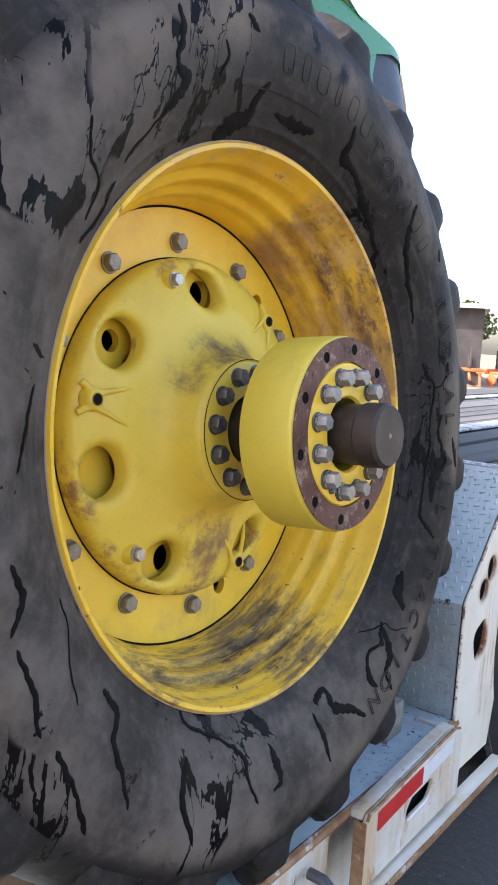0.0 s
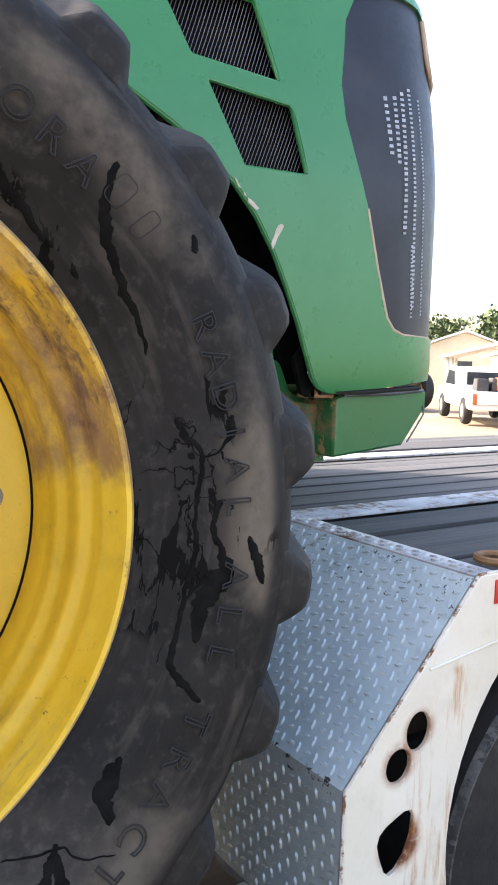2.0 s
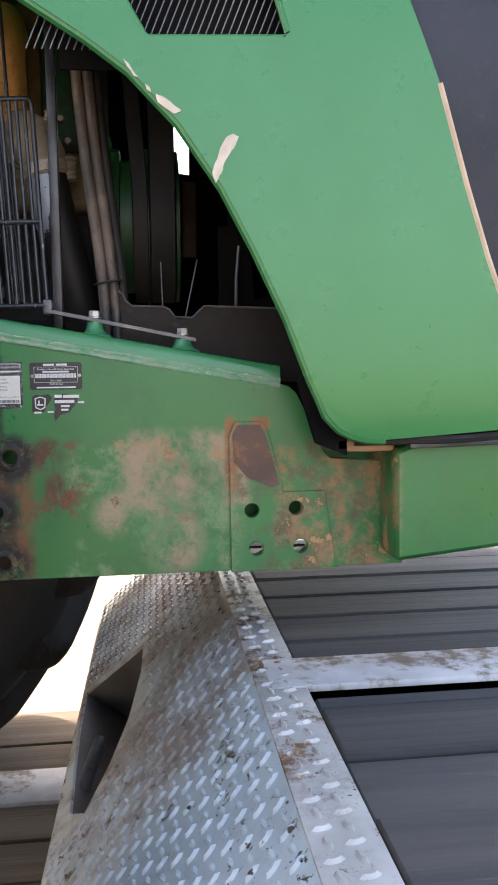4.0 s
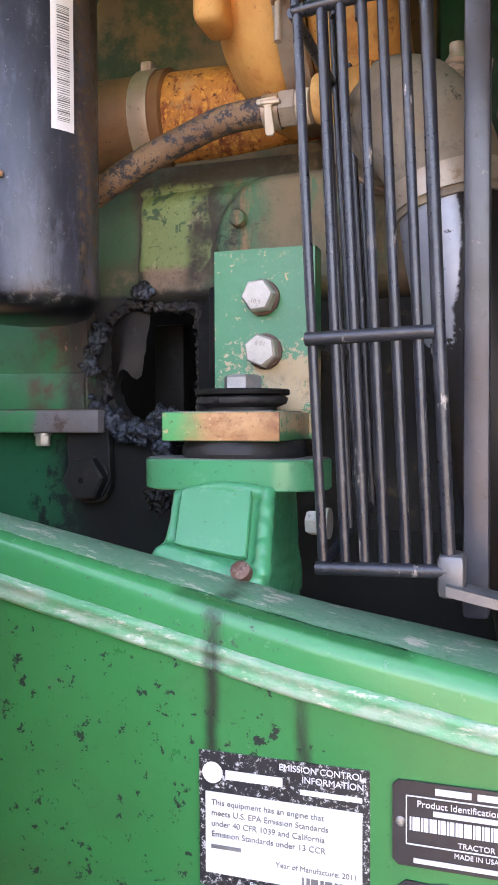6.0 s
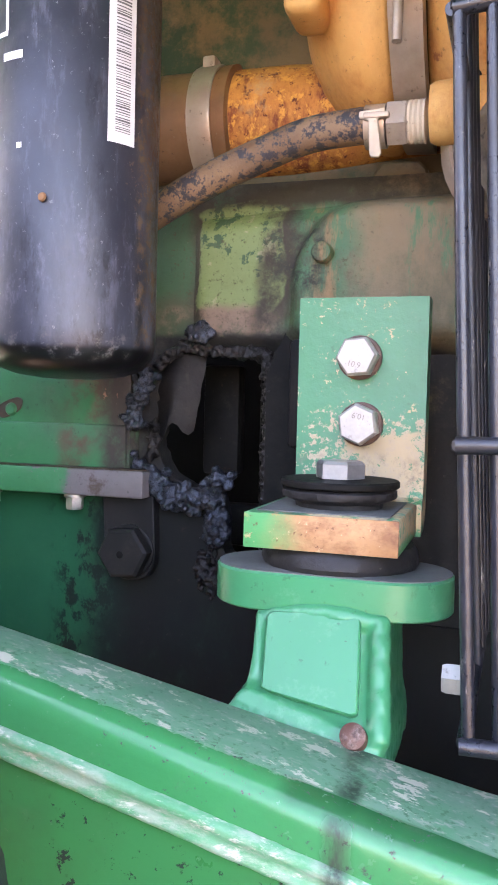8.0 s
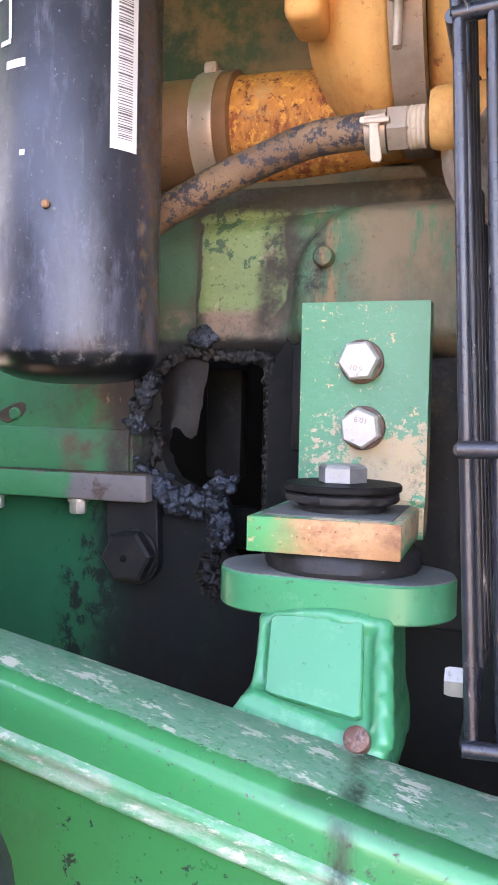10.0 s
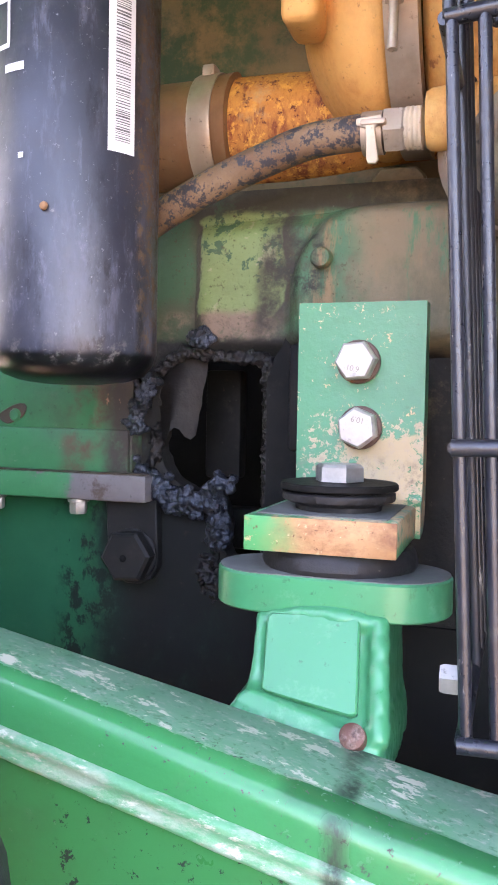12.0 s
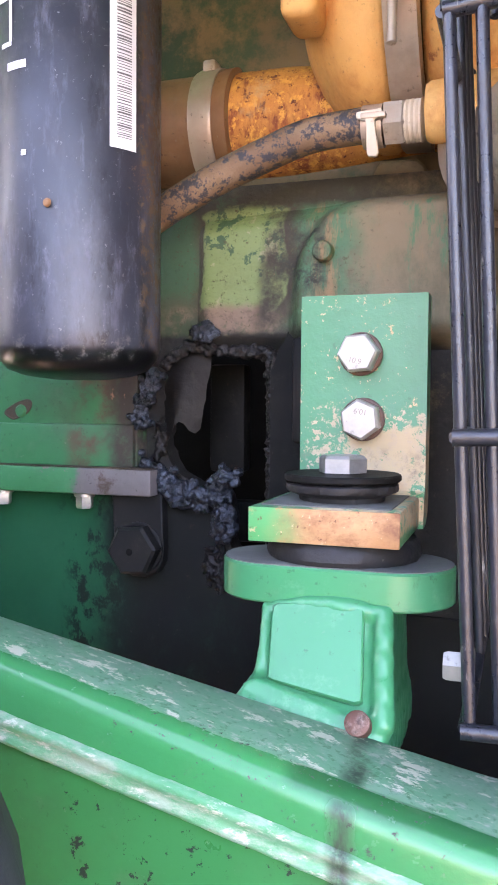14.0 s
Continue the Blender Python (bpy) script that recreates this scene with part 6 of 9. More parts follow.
def front_wheel():
    w = part("front_wheel", rim_mesh(), yellow_dirty, tractor, "yellow wheel with mud smears and a cracked oily lugged tyre", 50, WHEEL_POSE)
    ty = rim = disc = dish = drum = w
    part("tyre", tyre_mesh(), tyre_rubber, w, "dusty black tractor tyre with cracks and oil runs", 60)
    lug = lug_mesh()
    pitch = 360 / 22
    for k in range(22):
        part("tread_lug", lug, tyre_rubber, ty, m=pose(0, 0, 0, 0, -(9.0 + k * pitch), 0))
        part("tread_lug", lug, tyre_rubber, ty, m=Matrix.Translation((0, 0.600, 0)) @ Matrix.Rotation(radians(-(9.0 + (k + 0.5) * pitch)), 4, "Y") @ Matrix.Rotation(math.pi, 4, "X"))
    part("rim_edge", revolve([(0.5650 + 0.0018 * math.cos(a), -0.026 + 0.006 * math.sin(a)) for a in [k * math.pi / 4 for k in range(8)]], 120, close=True), seal_mat, rim)
    ring_holes = [circle2(*(polar(0.392, a).x, polar(0.392, a).z), 0.020, 16, 0.023) for a in (51, -70, 171)] + [circle2(polar(r, a).x, polar(r, a).z, q, 18) for r, a, q in ((0.286, 143.5, 0.023), (0.300, 84, 0.030), (0.290, 258, 0.030), (0.290, 313, 0.026), (0.290, 5, 0.026))]
    part("wheel_disc", plate([(polar(0.478, k * 3).x, polar(0.478, k * 3).z) for k in range(120)], [[(polar(0.235, k * 6).x, polar(0.235, k * 6).z) for k in range(60)], *ring_holes], 0.198, 0.216), yellow, w, "yellow flat wheel disc")
    part("backing_plate", revolve([(0.0, 0.262), (0.23, 0.262), (0.245, 0.25), (0.245, 0.218)], 48), yellow_drum, w)
    # added near-black disc makes the wheel disc's holes look shaded
    part("dark_well", revolve([(0.0, 0.330), (0.44, 0.330), (0.465, 0.322), (0.474, 0.30)], 64), shade_black, w, "added near-black disc as shade behind the wheel disc")
    part("cast_centre", dish_mesh(), yellow_cast, w, "yellow cast wheel centre with oval windows", 60)
    # black ring paints the contact shadow where disc meets barrel
    part("disc_gap", revolve([(0.4728, 0.1974), (0.4736, 0.1964), (0.4772, 0.1962), (0.4785, 0.194)], 120), shade_black, disc)
    part("seam_gap", revolve([(0.3662, 0.1970), (0.3668, 0.1962), (0.3688, 0.1962), (0.3694, 0.1974)], 120), shade_black, disc)
    big = bolt_mesh("disc_bolt", 0.033, 0.016, bolt_grey, 0.022)
    for a in (96.5, 66.2, 126.5, 156.5, 186.5, 216.5, 245.2, 275, 305, 335, 5, 35):
        part("disc_bolt", big, bolt_grey, disc, "grey hexagon bolt", m=Matrix.Translation(polar(0.401, a, 0.197)))
    small = bolt_mesh("centre_bolt", 0.024, 0.012, bolt_zinc, 0.016)
    for a in (111.7, 230.3, 350):
        p = polar(0.325, a)
        part("bolt_boss", revolve([(0.0, -0.014), (0.017, -0.014), (0.022, -0.004), (0.024, 0.02), (0.0, 0.02)], 20, at=(p.x, 0.146, p.z)), yellow_cast, dish)
        part("centre_bolt", small, bolt_zinc, dish, m=Matrix.Translation((p.x, 0.131, p.z)))
    # three ears: a bored boss between two ribs that run out into the casting
    bm = revolve([(0.0, -0.016), (0.017, -0.016), (0.021, -0.010), (0.027, 0.010), (0.0, 0.010)], 24)
    for side in (-1, 1):
        tube([(0.026, 0.006, 0.030 * side), (0.006, -0.006, 0.016 * side), (-0.016, -0.012, 0.017 * side), (-0.050, -0.020, 0.028 * side), (-0.085, -0.022, 0.040 * side)], lambda u: 0.0080 - 0.0035 * u, 10, bm, steps=5)
    ear = fused("ear", bm, yellow_cast, 0.0026, 5)
    for a in (171.0, 51.0, 291.0):
        p = polar(0.326, a)
        part("ear", ear, yellow_cast, dish, m=Matrix.Translation((p.x, 0.144, p.z)) @ pose(0, 0, 0, 0, -a, 0))
        part("ear_bore", revolve([(0.0, 0.0), (0.0100, 0.0), (0.0115, -0.002)], 20, at=(p.x, 0.1275, p.z)), shade_black, dish)
        part("bore_rim", revolve([(0.0110 + 0.0012 * math.cos(q), 0.0012 * math.sin(q)) for q in [k * math.pi / 4 for k in range(8)]], 24, at=(p.x, 0.1268, p.z), close=True), bare_rust, dish)
    # inner hub ring with its dark bolts, spacer shaft
    part("hub_ring", revolve([(0.075, 0.03), (0.075, 0.016), (0.140, 0.016), (0.146, 0.020), (0.150, 0.032)], 64), yellow_cast, w)
    part("hub_groove", revolve([(0.1455, 0.0165), (0.1462, 0.0158), (0.1472, 0.0172)], 96), shade_black, dish)
    dark = bolt_mesh("hub_bolt", 0.031, 0.018, bolt_dark, 0.020)
    for k in range(12):
        part("hub_bolt", dark, bolt_dark, dish, "oily dark hub bolt", m=Matrix.Translation(polar(0.117, 108.9 + 6 + k * 30, 0.016)))
    part("axle_shaft", revolve([(0.0, -0.307), (0.055, -0.307), (0.0605, -0.301), (0.0615, -0.262), (0.058, -0.258), (0.056, -0.15), (0.066, -0.11), (0.067, 0.05), (0.0, 0.05)], 56), shaft_mat, w, "dark greasy axle end")
    part("centre_mark", revolve([(0.0, -0.3085), (0.0045, -0.3085), (0.006, -0.307)], 16), bolt_grey, w)
    part("hub_drum", revolve([(0.073, -0.214), (0.1365, -0.214), (0.1365, -0.2085), (0.139, -0.2085), (0.139, -0.2155), (0.180, -0.2155), (0.1845, -0.212), (0.187, -0.205), (0.187, -0.102), (0.180, -0.096), (0.075, -0.096), (0.073, -0.10)], 96, close=True), yellow_drum, w, "yellow hub drum")
    holes = [circle2(polar(0.1625, 85 - 36 * k).x, polar(0.1625, 85 - 36 * k).z, 0.0105, 16) for k in range(10)]
    part("flange_face", plate([(polar(0.1835, k * 4).x, polar(0.1835, k * 4).z) for k in range(90)], [[(polar(0.1385, k * 5).x, polar(0.1385, k * 5).z) for k in range(72)], *holes], -0.2175, -0.2158), bare_rust, drum, "rusted bare flange face")
    for k in range(10):
        p = polar(0.1625, 85 - 36 * k)
        part("flange_hole", revolve([(0.0108, -0.2168), (0.0102, -0.2162), (0.0, -0.2162)], 16, at=(p.x, 0, p.z)), shade_black, drum)
    part("end_ring", revolve([(0.070, -0.212), (0.074, -0.2175), (0.094, -0.2185), (0.096, -0.2175), (0.134, -0.2175), (0.136, -0.215)], 72), yellow, drum, "yellow bolted end ring")
    white = bolt_mesh("end_bolt", 0.0275, 0.018, bolt_dull, 0.0165)
    socket = bolt_mesh("end_washer", 0.031, 0.006, bolt_dark, 0.0185)
    for k in range(12):
        a = 108.9 + k * 30
        part("end_washer", socket, bolt_dark, drum, m=Matrix.Translation(polar(0.1105, a, -0.2172)))
        part("end_bolt", white, bolt_dull, drum, "dull grey paint-marked bolt", m=Matrix.Translation(polar(0.1105, a, -0.2225)))
    dowel = bolt_mesh("dowel", 0.010, 0.006, bolt_dark, 0.0075)
    for a in (63, 242):
        part("dowel", dowel, bolt_dark, drum, m=Matrix.Translation(polar(0.118, a, -0.2175)))
    # raised lettering on the sidewall
    letters = {}
    for text, start, step, r, size in (("TORA", 66.6, -5.05, 0.692, 0.064), ("RADIAL", 27.4, -4.82, 0.721, 0.066), ("ALL", -6.0, -5.2, 0.723, 0.066), ("TRACTION", -25.3, -5.1, 0.722, 0.066)):
        for i, ch in enumerate(text):
            a = start + step * i
            if ch not in letters:
                letters[ch] = text_mesh("raised_letter", ch, 0.066, tyre_rubber, outline=0.0013, align="CENTER")
            m = Matrix.Translation(polar(r - 0.0235, a, -0.1072 if r > 0.71 else -0.0985)) @ pose(0, 0, 0, 0, 90 - a, 0) @ pose(0, 0, 0, 3 if r > 0.71 else 14, 0, 0)
            part("raised_letter", letters[ch], tyre_rubber, ty, m=m)
    for k in range(12):
        a = 95.6 - 4.9 * k
        if 5 < k < 10:
            continue
        half = (0.017, 0.012, 0.019, 0.008, 0.015)[k % 5]
        pts = [(half * (abs(math.cos(q)) ** 0.5) * (1 if math.cos(q) > 0 else -1), -0.0003, 0.026 + 0.026 * (abs(math.sin(q)) ** 0.5) * (1 if math.sin(q) > 0 else -1)) for q in [i * math.pi / 12 for i in range(25)]]
        part("raised_mark", tube(pts, 0.0009, 5), tyre_rubber, ty, m=Matrix.Translation(polar(0.686, a, -0.0985)) @ pose(0, 0, 0, 0, 90 - a, 0) @ pose(0, 0, 0, 9, 0, 0), smooth=60)
    for words, start, step, r, y, lean in (("TUBELESS", 69.0, -1.04, 0.602, -0.0540, 32), ("MAY BE USED WITH TUBE", 75.8, -1.0, 0.574, -0.0355, 35)):
        for i, ch in enumerate(words):
            if ch != " ":
                a = start + step * i
                part("small_letter", text_mesh("small_letter", ch, 0.013, tyre_rubber, 0.0006, align="CENTER"), tyre_rubber, ty, m=Matrix.Translation(polar(r, a, y)) @ pose(0, 0, 0, 0, 90 - a, 0) @ pose(0, 0, 0, lean, 0, 0))
    bm = bmesh.new()
    for a0, a1, r in ((84, 106, 0.648), (84, 106, 0.668)):
        for k in range(24):
            a = a0 + (a1 - a0) * k / 23
            q = [polar(r + dr, a + da, y) for dr, da, y in ((0, 0, -0.0835), (0.002, 0, -0.085), (0.002, 1.0, -0.085), (0, 1.0, -0.0835))]
            bm.faces.new([bm.verts.new(p) for p in q])
    part("moulded_panel", bm, tyre_rubber, ty, smooth=0)
    oil_run(ty, [(0.734, 49.5, 0.0050), (0.694, 47.6, 0.0067), (0.662, 44.6, 0.0094), (0.644, 40.4, 0.0069), (0.633, 34.9, 0.0061), (0.633, 31.4, 0.0044), (0.626, 26.4, 0.0018)])
    oil_run(ty, [(0.637, 16.6, 0.0036), (0.647, 13.5, 0.0055), (0.665, 11.1, 0.0037), (0.658, 6.4, 0.0042), (0.650, 1.5, 0.0032), (0.653, -3.3, 0.0046), (0.646, -9.9, 0.0037), (0.647, -15.6, 0.0041), (0.652, -19.6, 0.0055), (0.681, -21.5, 0.0064), (0.717, -22.8, 0.0037)])
    oil_run(ty, [(0.723, 15.3, 0.0056), (0.721, 12.7, 0.0047), (0.691, 10.8, 0.0023), (0.667, 10.5, 0.0014)])
    oil_run(ty, [(0.692, 4.2, 0.0056), (0.679, 1.5, 0.0042), (0.682, -0.8, 0.0056), (0.697, -3.1, 0.0065), (0.701, -6.1, 0.0186), (0.679, -9.4, 0.0157), (0.672, -12.7, 0.0120), (0.678, -15.7, 0.0037)])
    oil_run(ty, [(0.741, -0.8, 0.0047), (0.762, -4.1, 0.0114), (0.780, -6.9, 0.0038)])
    oil_run(ty, [(0.639, -33.3, 0.0044), (0.650, -36.0, 0.0052), (0.656, -39.0, 0.0087), (0.679, -40.5, 0.0043)])
    oil_run(ty, [(0.638, -46.7, 0.0034), (0.649, -49.2, 0.0067), (0.664, -51.4, 0.0058)])
    oil_run(ty, [(0.602, -53.4, 0.0012), (0.627, -49.9, 0.0017), (0.645, -46.6, 0.0017), (0.667, -46.6, 0.0017), (0.715, -43.3, 0.0013)])
    oil_run(ty, [(0.777, 37.5, 0.0036), (0.765, 36.1, 0.0063), (0.762, 35.5, 0.0022)])
    oil_run(ty, [(0.689, 73.7, 0.0043), (0.663, 73.1, 0.0070), (0.636, 72.8, 0.0114), (0.626, 70.8, 0.0098), (0.625, 66.7, 0.0054), (0.610, 61.1, 0.0084), (0.599, 54.9, 0.0076), (0.587, 47.7, 0.0029)])
    oil_run(ty, [(0.664, 99.2, 0.0042), (0.634, 101.6, 0.0095), (0.606, 102.5, 0.0127), (0.584, 107.9, 0.0177), (0.564, 110.9, 0.0114)])
    oil_run(ty, [(0.618, 95.6, 0.0033), (0.615, 89.1, 0.0102), (0.624, 83.0, 0.0070)])
    oil_run(ty, [(0.780, 119.2, 0.0045), (0.736, 120.2, 0.0081), (0.700, 122.3, 0.0063), (0.672, 120.7, 0.0120), (0.643, 124.9, 0.0055), (0.629, 129.1, 0.0023), (0.620, 134.4, 0.0036), (0.612, 136.9, 0.0018)])
    oil_run(ty, [(0.602, 139.7, 0.0035), (0.583, 146.2, 0.0044), (0.597, 152.0, 0.0021)])
    oil_run(ty, [(0.712, 140.6, 0.0032), (0.678, 143.6, 0.0041), (0.624, 143.9, 0.0030), (0.610, 149.0, 0.0034)])
    oil_run(ty, [(0.567, -115.8, 0.0051), (0.588, -114.3, 0.0041), (0.607, -104.9, 0.0032), (0.638, -100.0, 0.0065), (0.679, -99.8, 0.0043), (0.722, -97.7, 0.0033)])
    oil_run(ty, [(0.608, -155.5, 0.0021), (0.615, -151.2, 0.0021), (0.652, -147.5, 0.0025), (0.680, -143.1, 0.0017)])
    oil_run(ty, [(0.623, -138.9, 0.0062), (0.632, -134.4, 0.0081), (0.673, -134.1, 0.0070), (0.706, -130.3, 0.0053), (0.746, -126.9, 0.0027)])
    oil_run(ty, [(0.629, -92.0, 0.0023), (0.667, -91.4, 0.0113), (0.700, -91.2, 0.0068), (0.711, -93.5, 0.0022)])
    oil_run(ty, [(0.628, -76.9, 0.0037), (0.682, -77.1, 0.0074), (0.735, -77.1, 0.0037)])
    oil_run(ty, [(0.617, -75.2, 0.0087), (0.613, -70.7, 0.0063), (0.650, -70.9, 0.0114), (0.684, -67.3, 0.0090), (0.729, -64.3, 0.0052)])
    oil_run(ty, [(0.639, -48.3, 0.0035), (0.656, -51.2, 0.0041), (0.644, -55.8, 0.0040), (0.679, -58.8, 0.0093), (0.710, -58.2, 0.0040)])
    oil_run(ty, [(0.641, -47.5, 0.0042), (0.696, -51.1, 0.0124), (0.710, -54.6, 0.0068), (0.767, -54.9, 0.0041)])
    oil_run(ty, [(0.637, -34.4, 0.0057), (0.644, -38.7, 0.0099), (0.680, -41.1, 0.0057)])
    oil_run(ty, [(0.695, -164.9, 0.0045), (0.690, -160.4, 0.0069), (0.731, -157.5, 0.0038)])
    oil_run(ty, [(0.615, 174.0, 0.0032), (0.632, 180.0, 0.0055), (0.657, -174.6, 0.0031)])
    oil_run(ty, [(0.726, -155.9, 0.0038), (0.732, -150.1, 0.0055), (0.758, -145.3, 0.0031)])
    oil_run(ty, [(0.637, -115.6, 0.0060), (0.706, -116.4, 0.0077), (0.775, -111.9, 0.0039)])
    oil_run(ty, [(0.748, -142.4, 0.0048), (0.767, -136.7, 0.0041), (0.805, -131.0, 0.0042)])
    oil_run(ty, [(0.766, 105.4, 0.0030), (0.748, 104.3, 0.0090), (0.736, 103.4, 0.0030)])
    oil_run(ty, [(0.719, 111.3, 0.0024), (0.694, 110.7, 0.0049), (0.665, 112.5, 0.0024)])
    return w


wheel = front_wheel()
far = copy_thing(wheel, Matrix.Translation((0.11, 2.42, -0.01)) @ Matrix.Translation(HUB) @ Matrix.Rotation(math.pi, 4, "Z") @ Matrix.Rotation(radians(-4.6), 4, "X"))
tagged(far, "large yellow wheel with a dark lugged tyre beyond the frame")


# ---- tractor ----
FY = 0.788


def top_z(x):
    return 1.861 - 0.23 * (x - 0.736) + 0.05 * max(0.0, x - 0.95)


def frame_beams():
    holes = [circle2(x, z, 0.0125, 20) for x, z in ((0.969, 1.582), (0.942, 1.490), (0.952, 1.404), (1.372, 1.481), (1.449, 1.483), (1.379, 1.414), (1.456, 1.416))]
    outline = [(-0.9, 1.372), (1.64, 1.377), (1.64, 1.556), (1.60, 1.561), (1.512, 1.568), (1.500, 1.580), (1.465, 1.657), (1.452, 1.682), (1.438, 1.694), (1.425, top_z(1.425) - 0.0284), (0.95, top_z(0.95) - 0.0284), (-0.9, top_z(-0.9) - 0.0284)]
    beam = part("frame_beam", plate(outline, holes, FY, FY + 0.020, bevel=0.0015), green_beam, tractor, "green frame beam with rust patches, decals and bolt holes")
    # rounded top flange
    sect = [(FY, -0.0284), (FY, -0.009), (FY + 0.0012, -0.0045), (FY + 0.0038, -0.0005), (FY + 0.0078, 0.0018), (FY + 0.0125, 0.0026), (FY + 0.024, 0.0026), (FY + 0.085, 0.0016), (FY + 0.090, -0.002), (FY + 0.090, -0.018), (FY + 0.020, -0.0284)]
    bm = bmesh.new()
    xs = [-0.9 + 2.325 * k / 60 for k in range(61)]
    def back(x, y):
        deep = min(0.090, max(0.045, 0.057 + 0.081 * (x - 0.697)))
        return y if y < FY + 0.03 else y - 0.090 + deep
    rings = [[bm.verts.new((x, back(x, y), top_z(x) + dz)) for y, dz in sect] for x in xs]
    for r0, r1 in zip(rings, rings[1:]):
        for k in range(len(sect)):
            bm.faces.new((r0[k], r0[(k + 1) % len(sect)], r1[(k + 1) % len(sect)], r1[k]))
    bm.faces.new(rings[-1]), bm.faces.new(rings[0])
    part("top_flange", bm, green_top, beam, "scuffed green top flange", 60)
    # weld below the flange: two worn ridges with a hollow between
    bm = bmesh.new()
    rings = []
    for k in range(620):
        x = -0.9 + 2.325 * k / 619
        wave = 0.0011 * noise.noise(Vector((x * 34, 3, 0))) + 0.0005 * noise.noise(Vector((x * 130, 5, 0)))
        worn = 1.0 if x < 1.1 else max(0.35, 1.0 - 4.0 * (x - 1.1))
        ring = []
        for j, (out, dz) in enumerate(((-0.002, -0.0195), (0.0, -0.0200), (0.0026, -0.0212), (0.0038, -0.0232), (0.0032, -0.0254), (0.0019, -0.0278), (0.0022, -0.0302), (0.0034, -0.0322), (0.0030, -0.0343), (0.0, -0.0360), (-0.002, -0.0366))):
            lump = 0.0008 * noise.noise(Vector((x * 150, j * 0.9, 2))) if 1 < j < 9 else 0.0
            ring.append(bm.verts.new((x, FY - (out + lump) * worn, top_z(x) + dz + wave * (1 if j < 5 else 0.6))))
        rings.append(ring)
    for r0, r1 in zip(rings, rings[1:]):
        for j in range(10):
            bm.faces.new((r0[j], r0[j + 1], r1[j + 1], r1[j]))
    part("weld_bead", bm, green_weld, beam, "worn double weld bead", 80)
    part("back_plate", plate([(-0.9, 1.452), (1.64, 1.452), (1.64, 1.54), (1.45, 1.66), (-0.9, top_z(-0.9) - 0.05)], (), 0.862, 0.876), green, beam)
    part("doubler", plate([(1.335, 1.375), (1.335, 1.612), (1.345, 1.634), (1.392, 1.634), (1.402, 1.618), (1.428, 1.512), (1.50, 1.512), (1.52, 1.375)],
                          [circle2(x, z, 0.0125, 20) for x, z in ((1.372, 1.481), (1.449, 1.483), (1.379, 1.414), (1.456, 1.416))], FY - 0.006, FY - 0.0005, bevel=0.001), green_beam, beam, "rusted doubler plate")
    part("rust_pad", plate([(1.343, 1.565), (1.341, 1.612), (1.350, 1.629), (1.388, 1.629), (1.397, 1.612), (1.421, 1.525), (1.405, 1.520), (1.390, 1.528), (1.366, 1.538)], (), FY - 0.0085, FY - 0.0062), pad_rust, beam)
    # far beam
    far_outline = [(x, z) for x, z in outline]
    part("far_beam", plate(far_outline, (), 1.60, 1.625), green_beam, tractor)
    part("axle_housing", revolve([(0.0, -0.2), (0.16, -0.2), (0.17, 0.3), (0.22, 0.5), (0.22, 1.3), (0.17, 1.5), (0.16, 2.0), (0.0, 2.0)], 32, at=(0, 0.5, 1.45)), green, tractor)
    # added dark disc hides the far rim, in place of deep shadow
    part("final_drive", revolve([(0.0, 1.66), (0.30, 1.66), (0.48, 1.70), (0.60, 1.715), (0.60, 1.735), (0.0, 1.74)], 48, at=(0.11, 0, 1.44)), shade_black, tractor)
    # raised lip round the three left-hand bolt holes
    for x, z in ((0.969, 1.582), (0.942, 1.490), (0.952, 1.404)):
        part("hole_collar", revolve([(0.0135, 0.0), (0.0145, -0.0022), (0.0205, -0.0022), (0.0235, 0.0)], 28, at=(x, FY - 0.0003, z)), green_beam, beam)


